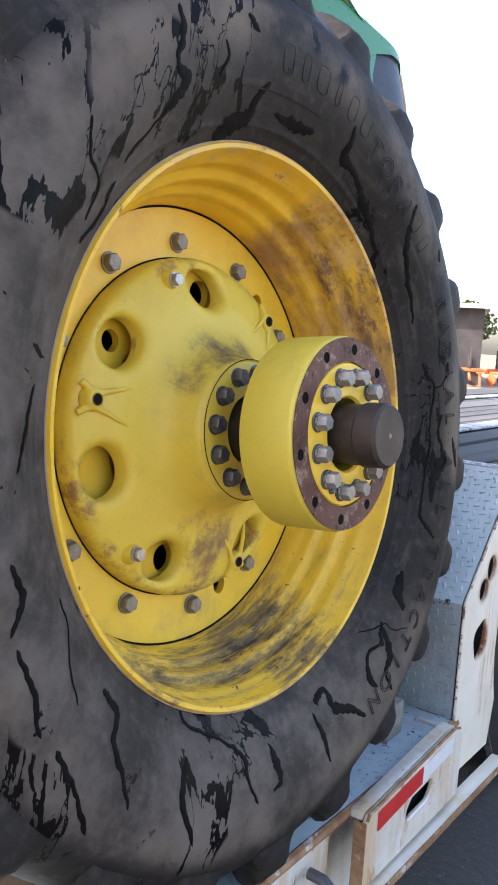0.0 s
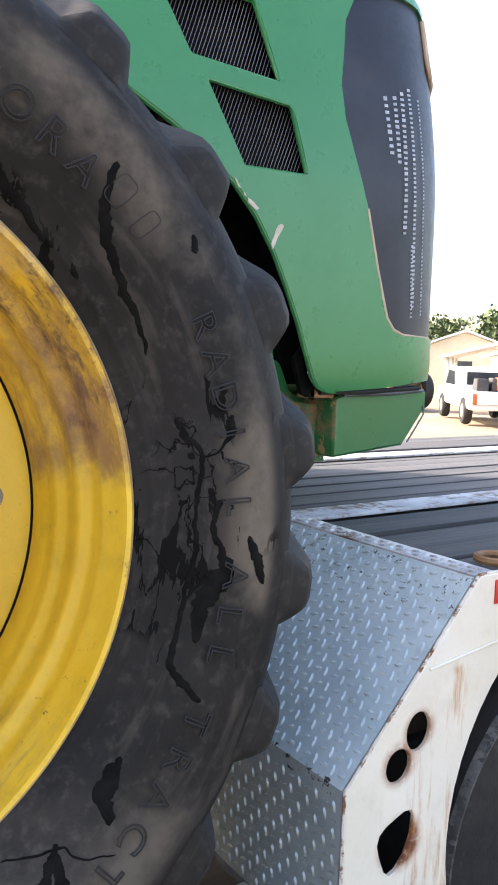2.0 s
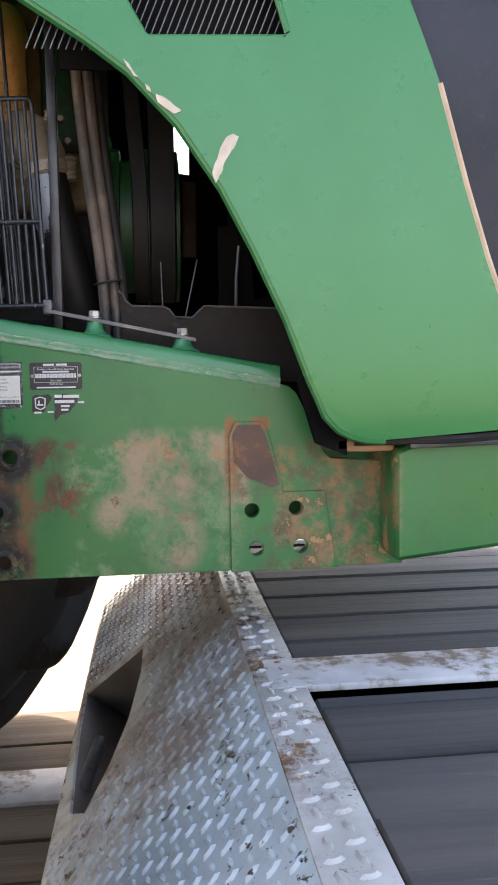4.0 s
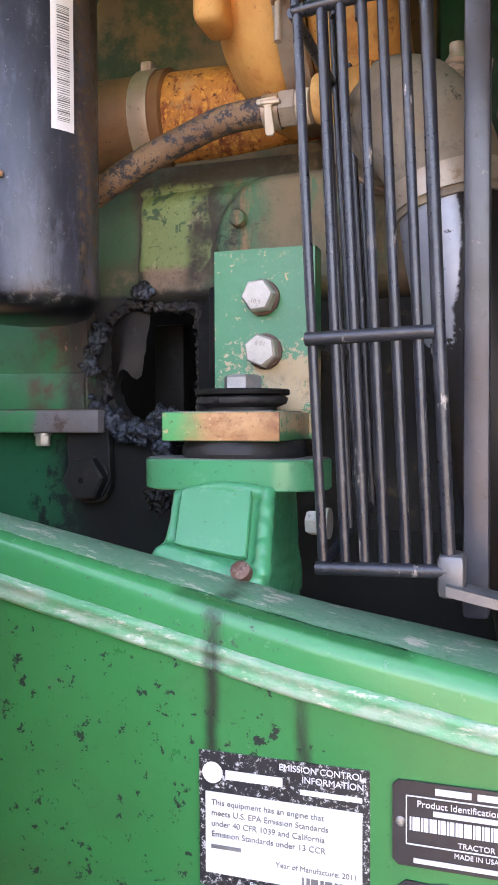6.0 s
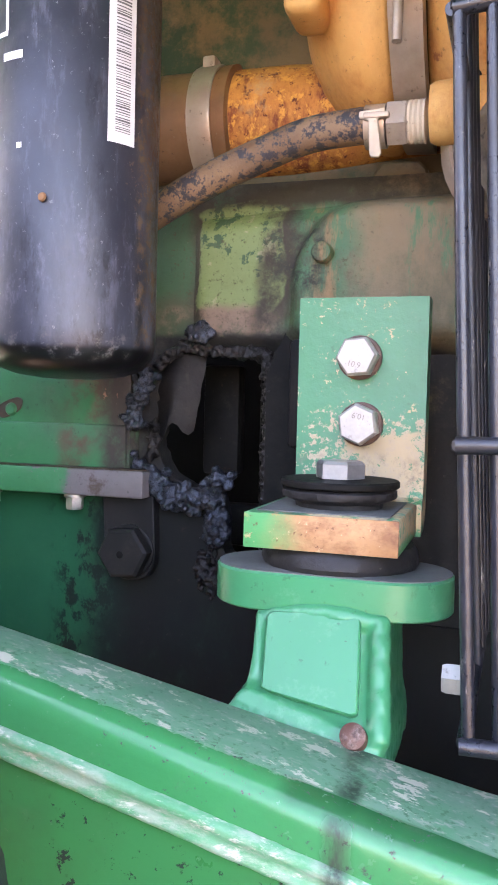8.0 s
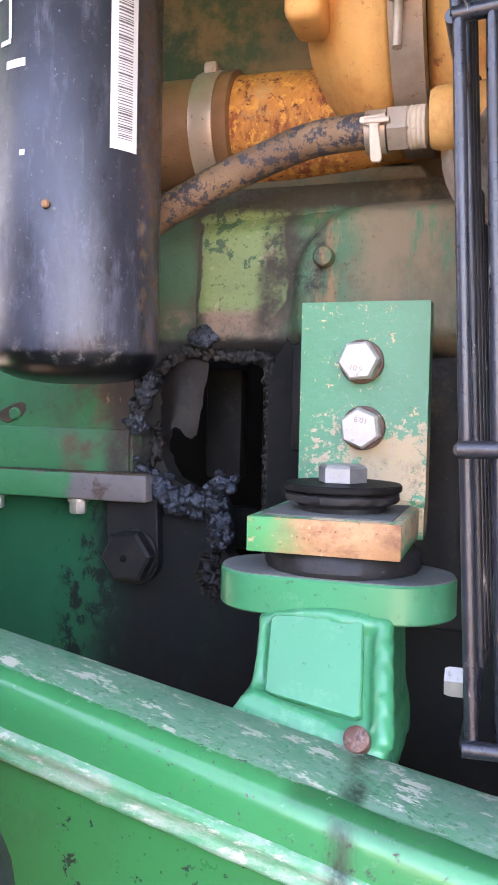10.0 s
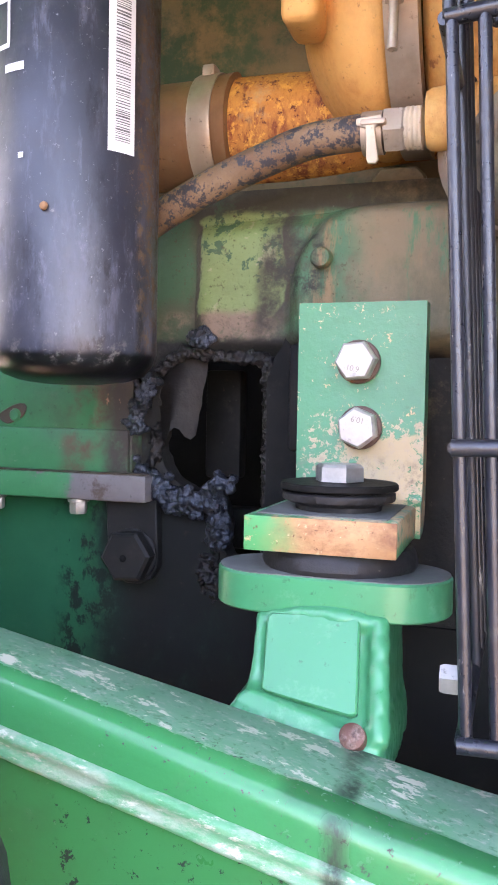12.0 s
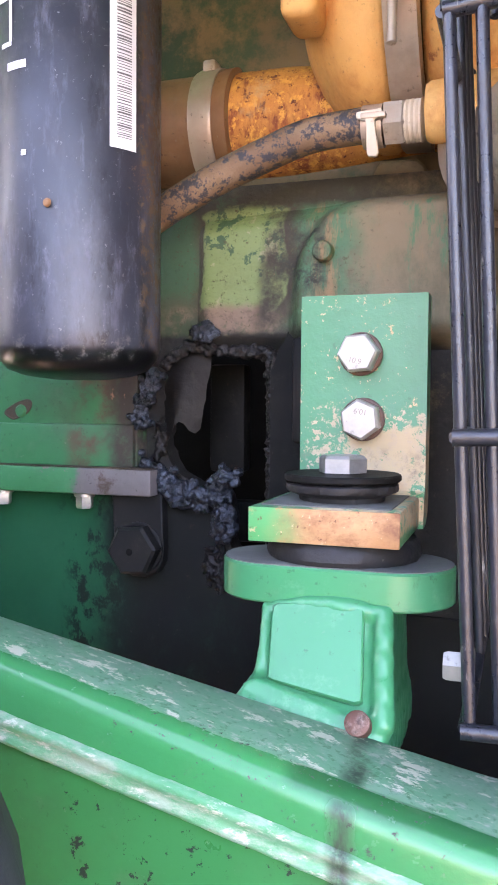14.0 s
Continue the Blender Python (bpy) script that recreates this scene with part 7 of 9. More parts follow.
def decals():
    # emission sticker
    s = part("emission_sticker", box((0.898, FY - 0.0012, 1.664), (0.995, FY - 0.0002, 1.741)), label_black, tractor, "worn black and white emission sticker")
    part("sticker_panel", box((0.902, FY - 0.0020, 1.672), (0.991, FY - 0.0013, 1.718)), label_worn, s)
    for k, words in enumerate(("EMISSION CONTROL", "INFORMATION")):
        part("print", text_mesh("print", words, 0.0050, print_white, 0.0002, align="RIGHT"), print_white, s, m=Matrix.Translation((0.992, FY - 0.0016, 1.7355 - 0.0055 * k)))
    rnd = random.Random(3)
    rows = [(0.957, 0.991, 1.7235, 1.7262), (0.914, 0.947, 1.7262, 1.7312)]
    part("print_block", bars(rows, FY - 0.0014), print_white, s)
    part("badge", revolve([(0.0, 0.0), (0.006, 0.0), (0.006, 0.0005), (0.0, 0.0005)], 20, at=(0.906, FY - 0.0018, 1.729)), print_white, s)
    for k, words in enumerate(("This equipment has an engine that", "meets U.S. EPA Emission Standards", "under 40 CFR 1039 and California", "Emission Standards under 13 CCR")):
        part("print", text_mesh("print", words, 0.0047, ink, 0.0002), ink, s, m=Matrix.Translation((0.9055, FY - 0.0023, 1.7110 - 0.0060 * k)))
    part("print", text_mesh("print", "Year of Manufacture: 2011", 0.0042, ink, 0.0002, align="RIGHT"), ink, s, m=Matrix.Translation((0.9885, FY - 0.0023, 1.6815)))
    part("print", text_mesh("print", "For more information", 0.0042, print_white, 0.0002, align="CENTER"), print_white, s, m=Matrix.Translation((0.9465, FY - 0.0016, 1.6672)))
    part("print_block", bars([(0.9055, 0.923, 1.6865, 1.6885)], FY - 0.0021), ink, s)
    part("barcode", bars([(0.958 + 0.0026 * k, 0.9593 + 0.0026 * k + 0.0006 * (k % 3), 1.6735, 1.6782) for k in range(12)], FY - 0.0021), ink, s)
    # number plate of the machine, black metal with two rivets
    p = part("identification_plate", plate([(1.010, 1.694), (1.007, 1.697), (1.007, 1.736), (1.010, 1.739), (1.089, 1.739), (1.092, 1.736), (1.092, 1.697), (1.089, 1.694)], (), FY - 0.0018, FY - 0.0002), plate_black, tractor, "black identification plate with rivets")
    for words, size, z in (("Product Identification Number", 0.0048, 1.7262), ("TRACTOR", 0.0040, 1.7075), ("MADE IN USA", 0.0036, 1.7020)):
        part("print", text_mesh("print", words, size, print_white, 0.0002, align="CENTER"), print_white, p, m=Matrix.Translation((1.0495, FY - 0.0022, z)))
    part("print_block", bars([(1.029, 1.047, 1.7335, 1.7368), (1.050, 1.068, 1.7335, 1.7368), (1.028, 1.071, 1.7222, 1.7248), (1.018, 1.081, 1.6965, 1.6988)], FY - 0.0019), print_white, p)
    part("barcode", bars([(1.016 + 0.00145 * k, 1.0168 + 0.00145 * k + 0.0003 * (k * 7 % 3), 1.7135, 1.7205) for k in range(46)], FY - 0.0019), print_white, p)
    part("print_frame", bars([(1.014, 1.085, 1.7312, 1.7317), (1.014, 1.085, 1.7058, 1.7063), (1.014, 1.0145, 1.7058, 1.7317), (1.0845, 1.085, 1.7058, 1.7317)], FY - 0.0019), print_white, p)
    for x in (1.0112, 1.0878):
        part("rivet", revolve([(0.0, -0.0014), (0.002, -0.001), (0.0028, 0.0)], 14, at=(x, FY - 0.0018, 1.717)), bolt_zinc, p)
    # torn dealer sticker
    d = part("dealer_sticker", plate([(1.009, 1.657), (1.0095, 1.682), (1.014, 1.686), (1.026, 1.6855), (1.036, 1.687), (1.042, 1.681), (1.037, 1.672), (1.032, 1.665), (1.029, 1.657), (1.020, 1.658)], (), FY - 0.0012, FY - 0.0002), plate_black, tractor, "torn black dealer sticker")
    part("sticker_piece", plate([(1.044, 1.672), (1.047, 1.686), (1.066, 1.687), (1.085, 1.680), (1.079, 1.668), (1.070, 1.656), (1.055, 1.652), (1.046, 1.641), (1.044, 1.652), (1.047, 1.662)], (), FY - 0.0012, FY - 0.0002), plate_black, d)
    part("badge", plate([(1.0145, 1.664), (1.0135, 1.680), (1.0225, 1.683), (1.0315, 1.680), (1.0305, 1.664), (1.0225, 1.6605)], [[(1.016, 1.6655), (1.0155, 1.679), (1.0225, 1.6812), (1.0295, 1.679), (1.029, 1.6655), (1.0225, 1.6625)]], FY - 0.0016, FY - 0.0013), print_white, d)
    part("print_block", bars([(1.046, 1.058, 1.6805, 1.6855), (1.060, 1.086, 1.680, 1.685), (1.046, 1.078, 1.6715, 1.6765), (1.084, 1.094, 1.671, 1.674), (1.056, 1.070, 1.665, 1.668), (1.056, 1.068, 1.659, 1.662), (1.012, 1.024, 1.655, 1.658), (1.034, 1.044, 1.656, 1.6585), (1.0175, 1.0275, 1.668, 1.6705), (1.0195, 1.0215, 1.6705, 1.6765)], FY - 0.0013), print_white, d)


def engine_mount():
    # leaning post: its front slopes back from the beam up to the flange
    def face_y(z):
        return 0.8625 + (z - 1.8277) * 0.686
    bm = bmesh.new()
    foot, head = [], []
    for ring, z, x0, x1 in ((foot, 1.790, 0.840, 0.9130), (head, 1.882, 0.8385, 0.9095)):
        ring += [bm.verts.new(p) for p in ((x0, face_y(z) + 0.003, z), (x1, face_y(z) + 0.003, z), (x1, 0.962, z), (x0, 0.962, z))]
    bm.faces.new(head), bm.faces.new(foot)
    for k in range(4):
        bm.faces.new((foot[k], foot[(k + 1) % 4], head[(k + 1) % 4], head[k]))
    edge = [(0.9055 + 0.0062 * u, face_y(1.880 - 0.056 * u) + 0.003, 1.880 - 0.056 * u) for u in (0, 0.2, 0.4, 0.6, 0.8, 1.0)]
    tube(edge, lambda u: 0.0058 + 0.0008 * u + 0.0004 * math.sin(u * 30), 14, bm, steps=4)
    tube([(0.836, 0.9025, 1.8735), (0.852, 0.900, 1.8765), (0.868, 0.8995, 1.8785), (0.885, 0.899, 1.8785), (0.900, 0.900, 1.877), (0.910, 0.903, 1.876)], lambda u: 0.0050 + 0.0014 * math.sin(u * 3.1), 14, bm, steps=5)
    tube([(0.838, 0.900, 1.876), (0.8405, 0.886, 1.858), (0.8405, 0.877, 1.842), (0.836, 0.874, 1.833)], 0.0034, 12, bm, steps=5)
    # spread foot: low swelling onto the beam
    for grow, up in ((0.013, -0.006), (0.009, -0.001), (0.005, 0.002), (0.002, 0.005)):
        low = [(0.840 - grow * 0.7, 0.868 - grow * 0.6), (0.9125 + grow * 0.2, 0.862 - grow * 0.6), (0.9125 + grow * 0.2, 0.96), (0.840 - grow * 0.7, 0.96)]
        ring = [bm.verts.new((x, y, top_z(x) + 0.0022 + up)) for x, y in low] + [bm.verts.new((x, y, top_z(x) - 0.02)) for x, y in low]
        for f in ((0, 1, 2, 3), (7, 6, 5, 4), (0, 4, 5, 1), (1, 5, 6, 2), (2, 6, 7, 3), (3, 7, 4, 0)):
            bm.faces.new([ring[i] for i in f])
    m = part("mount_post", fused("mount_post", bm, green_mount, 0.0016, 9, 0.0006, 140), green_mount, tractor, "bright green engine mount post with smeared welds")
    corner = [(0.8475, 0.0005), (0.8435, 0.053), (0.846, 0.0565), (0.891, 0.0595), (0.8955, 0.0565), (0.9000, -0.0085), (0.8965, -0.0105), (0.851, -0.0015)]
    bm = plate([(x, h) for x, h in corner], (), -0.0036, 0.004, bevel=0.0009)
    bm.transform(Matrix.Translation((0, face_y(1.842), 1.842)) @ Matrix.Rotation(-math.atan(0.686), 4, "X") @ Matrix.Diagonal((1, 1, 0.76, 1)))
    part("mount_face", bm, green_mount, m)
    part("plug", revolve([(0.0, -0.0085), (0.0040, -0.0082), (0.0066, -0.0066), (0.0072, 0.003)], 20), bare_rust, m, m=Matrix.Translation((0.8998, face_y(1.8275) - 0.002, 1.8275)) @ Matrix.Rotation(-math.atan(0.686), 4, "X"))
    ol = [(0.8365 + 0.0355 * math.cos(a), 0.9335 + 0.0355 * math.sin(a)) for a in [math.pi / 2 + k * math.pi / 16 for k in range(17)]] + [(0.9065 + 0.0355 * math.cos(a), 0.9335 + 0.0355 * math.sin(a)) for a in [-math.pi / 2 + k * math.pi / 16 for k in range(17)]]
    disc = part("mount_flange", plate(ol, (), 1.8775, 1.8995, "z", bevel=0.0012), green_mount, tractor, "green oval mount flange, dusty on top")
    dust = [(0.8715 + (x - 0.8715) * 0.985, 0.9335 + (y - 0.9335) * 0.965) for x, y in ol]
    part("flange_dust", plate(dust, (), 1.8995, 1.9001, "z"), dust_film, disc)
    bush = revolve([(0.0, 1.9000), (0.046, 1.9000), (0.0475, 1.903), (0.0465, 1.909), (0.044, 1.9125), (0.0, 1.9125)], 72, "z", (0.873, 0.9465, 0))
    for v in bush.verts:
        if math.hypot(v.co.x - 0.873, v.co.y - 0.9465) > 0.04:
            v.co += Vector((v.co.x - 0.873, v.co.y - 0.9465, 0)).normalized() * 0.0012 * noise.noise(v.co * 190)
    iso = part("isolator", bush, rubber, tractor, "black rubber isolator")
    # L bracket: foot, bend, upright
    br = part("bracket_foot", box((0.826, 0.900, 1.9125), (0.914, 0.99, 1.9335), 0.002), green_chip, tractor, "green angle bracket with chipped paint")
    part("bracket_edge", box((0.8262, 0.8990, 1.9130), (0.9138, 0.9006, 1.9330), 0.0005), orange_bare, br, "bare rusty orange edge")
    bm = bmesh.new()
    sect = [(0.985, 1.9125), (1.000, 1.9145), (1.009, 1.920), (1.013, 1.930), (1.013, 2.066), (0.993, 2.066), (0.993, 1.943), (0.991, 1.9365), (0.985, 1.9335)]
    r0, r1 = [bm.verts.new((0.832, y, z)) for y, z in sect], [bm.verts.new((0.917, y, z)) for y, z in sect]
    for k in range(len(sect)):
        bm.faces.new((r0[k], r0[(k + 1) % len(sect)], r1[(k + 1) % len(sect)], r1[k]))
    bm.faces.new(r0), bm.faces.new(r1)
    bmesh.ops.bevel(bm, geom=[e for e in bm.edges if len(e.link_faces) == 2 and e.calc_face_angle(0) > 0.9], offset=0.0012, segments=2, affect="EDGES")
    part("bracket_upright", bm, green_chip, br, "", 40)
    part("foot_dust", box((0.832, 0.905, 1.9336), (0.908, 0.985, 1.9342)), dust_film, br)
    part("bracket_shim", box((0.823, 1.000, 1.965), (0.836, 1.012, 2.04), 0.004), soot_shade_plate, br)
    bolt = bolt_mesh("bracket_bolt", 0.0235, 0.0135, bolt_white)
    wash = bolt_mesh("bracket_washer", 0.004, 0.0005, pad_rust, 0.0146)
    for x, z, turn in ((0.8735, 2.0265, 12), (0.8755, 1.9830, 40)):
        part("bracket_bolt", bolt, bolt_white, br, "pale hexagon bolt head", m=Matrix.Translation((x, 0.9897, z)) @ pose(0, 0, 0, 0, turn, 0))
        part("bracket_washer", wash, pad_rust, br, "rusty brown washer", m=Matrix.Translation((x, 0.9928, z)))
    for x, z, turn in ((0.8735, 2.0265, 12), (0.8755, 1.9830, 190)):
        part("stamp", text_mesh("stamp", "10.9", 0.0052, bolt_grey, 0.00015, align="CENTER"), bolt_grey, br, m=Matrix.Translation((x, 0.9763, z)) @ pose(0, 0, 0, 0, turn, 0) @ pose(0, 0, -0.007))
    bush = revolve([(0.0, 1.934), (0.026, 1.934), (0.0265, 1.937), (0.030, 1.9385), (0.0335, 1.940), (0.0345, 1.942), (0.0345, 1.944), (0.032, 1.9455), (0.0, 1.9455)], 72, "z", (0.872, 0.945, 0))
    for v in bush.verts:
        away = Vector((v.co.x - 0.872, v.co.y - 0.945, 0))
        if away.length > 0.02:
            v.co += away.normalized() * 0.0016 * noise.noise(v.co * 230)
    part("rubber_bush", bush, rubber, iso)
    part("big_washer", revolve([(0.0, 1.9455), (0.0350, 1.9462), (0.0358, 1.947), (0.0358, 1.9495), (0.0350, 1.9505), (0.0, 1.9505)], 40, "z", (0.872, 0.945, 0)), soot_shade_plate, iso)
    part("top_bolt", bolt_mesh("top_bolt", 0.026, 0.0105, bolt_zinc), bolt_zinc, iso, "worn zinc bolt head", m=Matrix.Translation((0.872, 0.945, 1.951)) @ pose(0, 0, 0, -90, 0, 0) @ pose(0, 0, 0, 0, 20, 0))


HOLE = [(0.690, 2.024), (0.712, 2.040), (0.744, 2.036), (0.777, 2.035), (0.786, 2.012), (0.789, 1.985), (0.790, 1.955), (0.795, 1.925), (0.797, 1.895), (0.795, 1.862), (0.765, 1.858), (0.752, 1.872), (0.748, 1.905), (0.743, 1.922), (0.722, 1.924), (0.702, 1.934), (0.689, 1.950), (0.690, 1.992)]


def ragged(loop, amp, seed, n=6):
    out = []
    for i, (x, z) in enumerate(loop):
        x1, z1 = loop[(i + 1) % len(loop)]
        for k in range(n):
            p = Vector((x + (x1 - x) * k / n, z + (z1 - z) * k / n, seed))
            out.append((p.x + amp * noise.noise(p * 90), p.y + amp * noise.noise(p * 90 + Vector((7, 3, 0)))))
    return out


def engine():
    Y = 1.085
    hole = ragged(HOLE, 0.006, 2.0)
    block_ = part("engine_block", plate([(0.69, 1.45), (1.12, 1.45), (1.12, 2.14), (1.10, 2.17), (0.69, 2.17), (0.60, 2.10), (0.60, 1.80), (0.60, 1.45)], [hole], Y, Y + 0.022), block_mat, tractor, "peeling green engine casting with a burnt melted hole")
    # housing above the hole: a flat peeling shoulder and a raised lobe with a rounded arch
    bm = bmesh.new()
    rows = []

    def arch(x):
        u = min(1.0, max(0.0, (x - 0.803) / 0.060))
        return 2.072 + 0.083 * math.sqrt(max(0.0, 1 - (1 - u) ** 2))

    def rise(v):
        v = min(1.0, max(0.0, v))
        return v * v * (3 - 2 * v)
    for i in range(109):
        x = 0.690 + 0.432 * i / 108
        row = []
        for j in range(37):
            v = j / 36
            z = 2.034 + 0.130 * v
            edge = min(x - 0.803, (arch(x) - z) * 0.8)
            lobe = rise((edge + 0.004) / 0.016) if x > 0.80 else 0.0
            shoulder = rise((x - 0.712) / 0.02) * rise((2.152 + 0.05 * (x - 0.74) - z) / 0.022) * rise((z - 2.030) / 0.020)
            y = Y + 0.004 - 0.015 * shoulder - 0.016 * lobe * rise((z - 2.030) / 0.026)
            y += 0.022 * rise((z - 2.150) / 0.012) * (1 - 0.6 * lobe)
            y += 0.0016 * noise.noise(Vector((x * 30, z * 30, 0))) + 0.0006 * noise.noise(Vector((x * 110, z * 110, 4)))
            row.append(bm.verts.new((x, y, z)))
        rows.append(row)
    for r0, r1 in zip(rows, rows[1:]):
        for j in range(36):
            bm.faces.new((r0[j], r0[j + 1], r1[j + 1], r1[j]))
    part("bulged_housing", bm, block_mat, block_, "peeling green and tan casting", 60)
    part("casting_boss", revolve([(0.0, -0.009), (0.0066, -0.009), (0.0078, -0.0075), (0.0082, 0.014)], 24, at=(0.8320, Y - 0.0265, 2.1080)), block_mat, block_)
    part("upper_block", box((-0.50, Y + 0.03, 2.15), (1.12, Y + 0.3, 2.75), 0.012), head_mat, block_, "oily brown cylinder head")
    part("ledge", box((0.70, Y + 0.012, 2.146), (1.12, Y + 0.06, 2.166), 0.006), green_dark, block_)
    part("cover_tab", plate([(0.862, 2.150), (0.862, 2.174), (0.868, 2.182), (0.896, 2.182), (0.903, 2.175), (0.905, 2.150)], (), Y + 0.006, Y + 0.016, bevel=0.002), head_mat, block_)
    # near-black box and ribs paint the shade seen through the hole
    part("interior", box((0.55, 1.30, 1.4), (1.12, 1.50, 2.2), 0.01), shade_black, block_)
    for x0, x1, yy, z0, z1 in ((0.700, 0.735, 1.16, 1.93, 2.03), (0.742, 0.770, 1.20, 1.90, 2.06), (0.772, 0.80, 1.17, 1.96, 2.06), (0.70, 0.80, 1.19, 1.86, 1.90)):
        part("inner_rib", box((x0, yy, z0), (x1, yy + 0.02, z1), 0.004), soot_shade_plate, block_)
    # folded, torn sheet that hangs into the hole
    bm = bmesh.new()
    rows = []
    for i in range(9):
        u = i / 8
        row = []
        for j in range(11):
            v = j / 10
            x = 0.686 + 0.003 * v + (0.045 - 0.014 * v) * u + 0.0015 * noise.noise(Vector((u * 5, v * 6, 1)))
            z = 2.032 + 0.004 * u - (0.062 + 0.006 * math.sin(u * 9) + 0.003 * noise.noise(Vector((u * 12, 0, 3)))) * v
            y = Y + 0.003 - 0.012 * (1 - abs(u - 0.42) / 0.58) * (0.3 + 0.7 * v) + 0.0015 * noise.noise(Vector((u * 9, v * 9, 8)))
            row.append(bm.verts.new((x, y, z)))
        rows.append(row)
    for r0, r1 in zip(rows, rows[1:]):
        for j in range(10):
            bm.faces.new((r0[j], r0[j + 1], r1[j + 1], r1[j]))
    bmesh.ops.solidify(bm, geom=bm.faces, thickness=0.0025)
    part("torn_flap", bm, flap_steel, block_, "torn sooty metal flap", 50)
    # melted rim of the hole and the drips below it
    loop = [(x, Y - 0.004, z) for x, z in HOLE]

    def melt(name, way, spread, small, large, count, seed, label, mat_=None, crumple=0.0013):
        part(name, fused(name, clots(way, spread, small, large, count, seed), mat_ or char, 0.0011, 2, crumple, 260), mat_ or char, block_, label)
    melt("melted_bead", loop[0:4] + [(0.783, Y - 0.004, 2.031)], 0.0020, 0.0014, 0.0034, 330, 4, "lumpy melted dark edge", burnt_edge)
    melt("melted_bead", [(0.786, Y - 0.006, z) for z in (2.03, 2.00, 1.96, 1.92, 1.88, 1.85)], 0.0019, 0.0014, 0.0032, 520, 5, "lumpy melted dark edge", burnt_edge)
    melt("melted_bead", [(0.687, Y - 0.003, 1.975), (0.687, Y - 0.003, 1.96), (0.684, Y - 0.003, 1.945)], 0.0020, 0.0014, 0.0030, 110, 6, "lumpy melted dark edge", burnt_edge)
    melt("melted_drip", [(0.684, Y - 0.012, 2.017), (0.679, Y - 0.014, 2.003), (0.674, Y - 0.014, 1.990), (0.670, Y - 0.013, 1.981), (0.676, Y - 0.012, 1.974)], 0.0034, 0.0022, 0.0046, 130, 7, "melted metal strand")
    melt("melted_drip", [(0.676, Y - 0.010, 1.940), (0.690, Y - 0.012, 1.929), (0.704, Y - 0.013, 1.921), (0.720, Y - 0.012, 1.918), (0.735, Y - 0.012, 1.919), (0.744, Y - 0.010, 1.928), (0.750, Y - 0.008, 1.935)], 0.0044, 0.0020, 0.0048, 330, 8, "blue-grey rope of melted metal")
    melt("melted_drip", [(0.741, Y - 0.010, 1.920), (0.747, Y - 0.010, 1.905), (0.745, Y - 0.009, 1.890), (0.742, Y - 0.008, 1.882)], 0.0040, 0.0018, 0.0046, 170, 9, "blue-grey rope of melted metal")
    melt("melted_drip", [(0.738, Y - 0.005, 1.874), (0.732, Y - 0.005, 1.860), (0.738, Y - 0.005, 1.852), (0.748, Y - 0.005, 1.843)], 0.0042, 0.0010, 0.0028, 170, 10, "crumbled melted metal", burnt_edge, 0.0018)
    melt("melted_drip", [(0.724, Y - 0.014, 2.049), (0.731, Y - 0.015, 2.053), (0.738, Y - 0.014, 2.049)], 0.0028, 0.0022, 0.0042, 50, 11, "melted metal clot")
    part("burnt_strip", plate(ragged([(0.785, 1.83), (0.786, 2.02), (0.80, 2.05), (0.826, 2.05), (0.83, 1.83)], 0.003, 4.0, 6), (), Y - 0.012, Y - 0.001), soot_shade_plate, block_)
    # valve-side cover with flange
    cov = part("side_cover", box((0.35, Y - 0.016, 1.935), (0.672, Y + 0.03, 2.075), 0.008), green_cover, tractor, "green engine side cover scorched at the edge")
    part("cover_step", box((0.35, Y - 0.0182, 1.9385), (0.668, Y - 0.010, 1.975), 0.002), green_cover, cov)
    part("cover_flange", box((0.35, Y - 0.030, 1.916), (0.690, Y + 0.02, 1.9385), 0.0025), flange_paint, cov, "green flange burnt to bare grey metal")
    part("gasket_line", box((0.35, Y - 0.0285, 1.9385), (0.688, Y - 0.002, 1.9392)), recess_brown, cov)
    lip = [(0.0, 0.0)] + [(0.0135 * math.cos(q) * (1 + 0.12 * math.sin(3 * q)), 0.0068 * math.sin(q) * (1 + 0.15 * math.sin(2 * q + 1))) for q in [k * math.pi / 12 for k in range(25)]]
    tilt = Matrix.Translation((0.5555, Y - 0.0162, 1.9865)) @ pose(0, 0, 0, 0, -20, 0)
    bm = tube([(x, 0, z) for x, z in lip[1:]], 0.0010, 8)
    bm.transform(tilt)
    part("recess_rim", bm, recess_brown, cov)
    bm = plate([(x * 0.97, z * 0.97) for x, z in lip[1:-1]], (), -0.0006, 0.0)
    bm.transform(tilt)
    part("plug_recess", bm, recess_brown, cov)
    part("recess_plug", revolve([(0.0, -0.0030), (0.0042, -0.0026), (0.0060, 0.0)], 18, at=(0.558, Y - 0.0166, 1.9855)), green_cover, cov)
    sm = bolt_mesh("cover_bolt", 0.013, 0.010, bolt_zinc, 0.009)
    for x in (0.540, 0.622, 0.458):
        part("cover_bolt", sm, bolt_zinc, cov, "small zinc bolt head", m=Matrix.Translation((x, Y - 0.018, 1.9158)) @ pose(0, 0, 0, 90, 0, 0))
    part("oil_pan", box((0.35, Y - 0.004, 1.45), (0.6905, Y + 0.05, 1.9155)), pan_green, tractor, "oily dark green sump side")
    part("lower_skirt", plate(ragged([(0.6905, 1.45), (0.6905, 1.925), (0.70, 1.922), (0.74, 1.915), (0.745, 1.87), (0.735, 1.855), (0.76, 1.838), (0.90, 1.83), (1.10, 1.83), (1.10, 1.45)], 0.002, 5.0, 5), (), Y - 0.004, Y + 0.004), pan_green, tractor, "lower casting blackened by soot and painted bay shade")
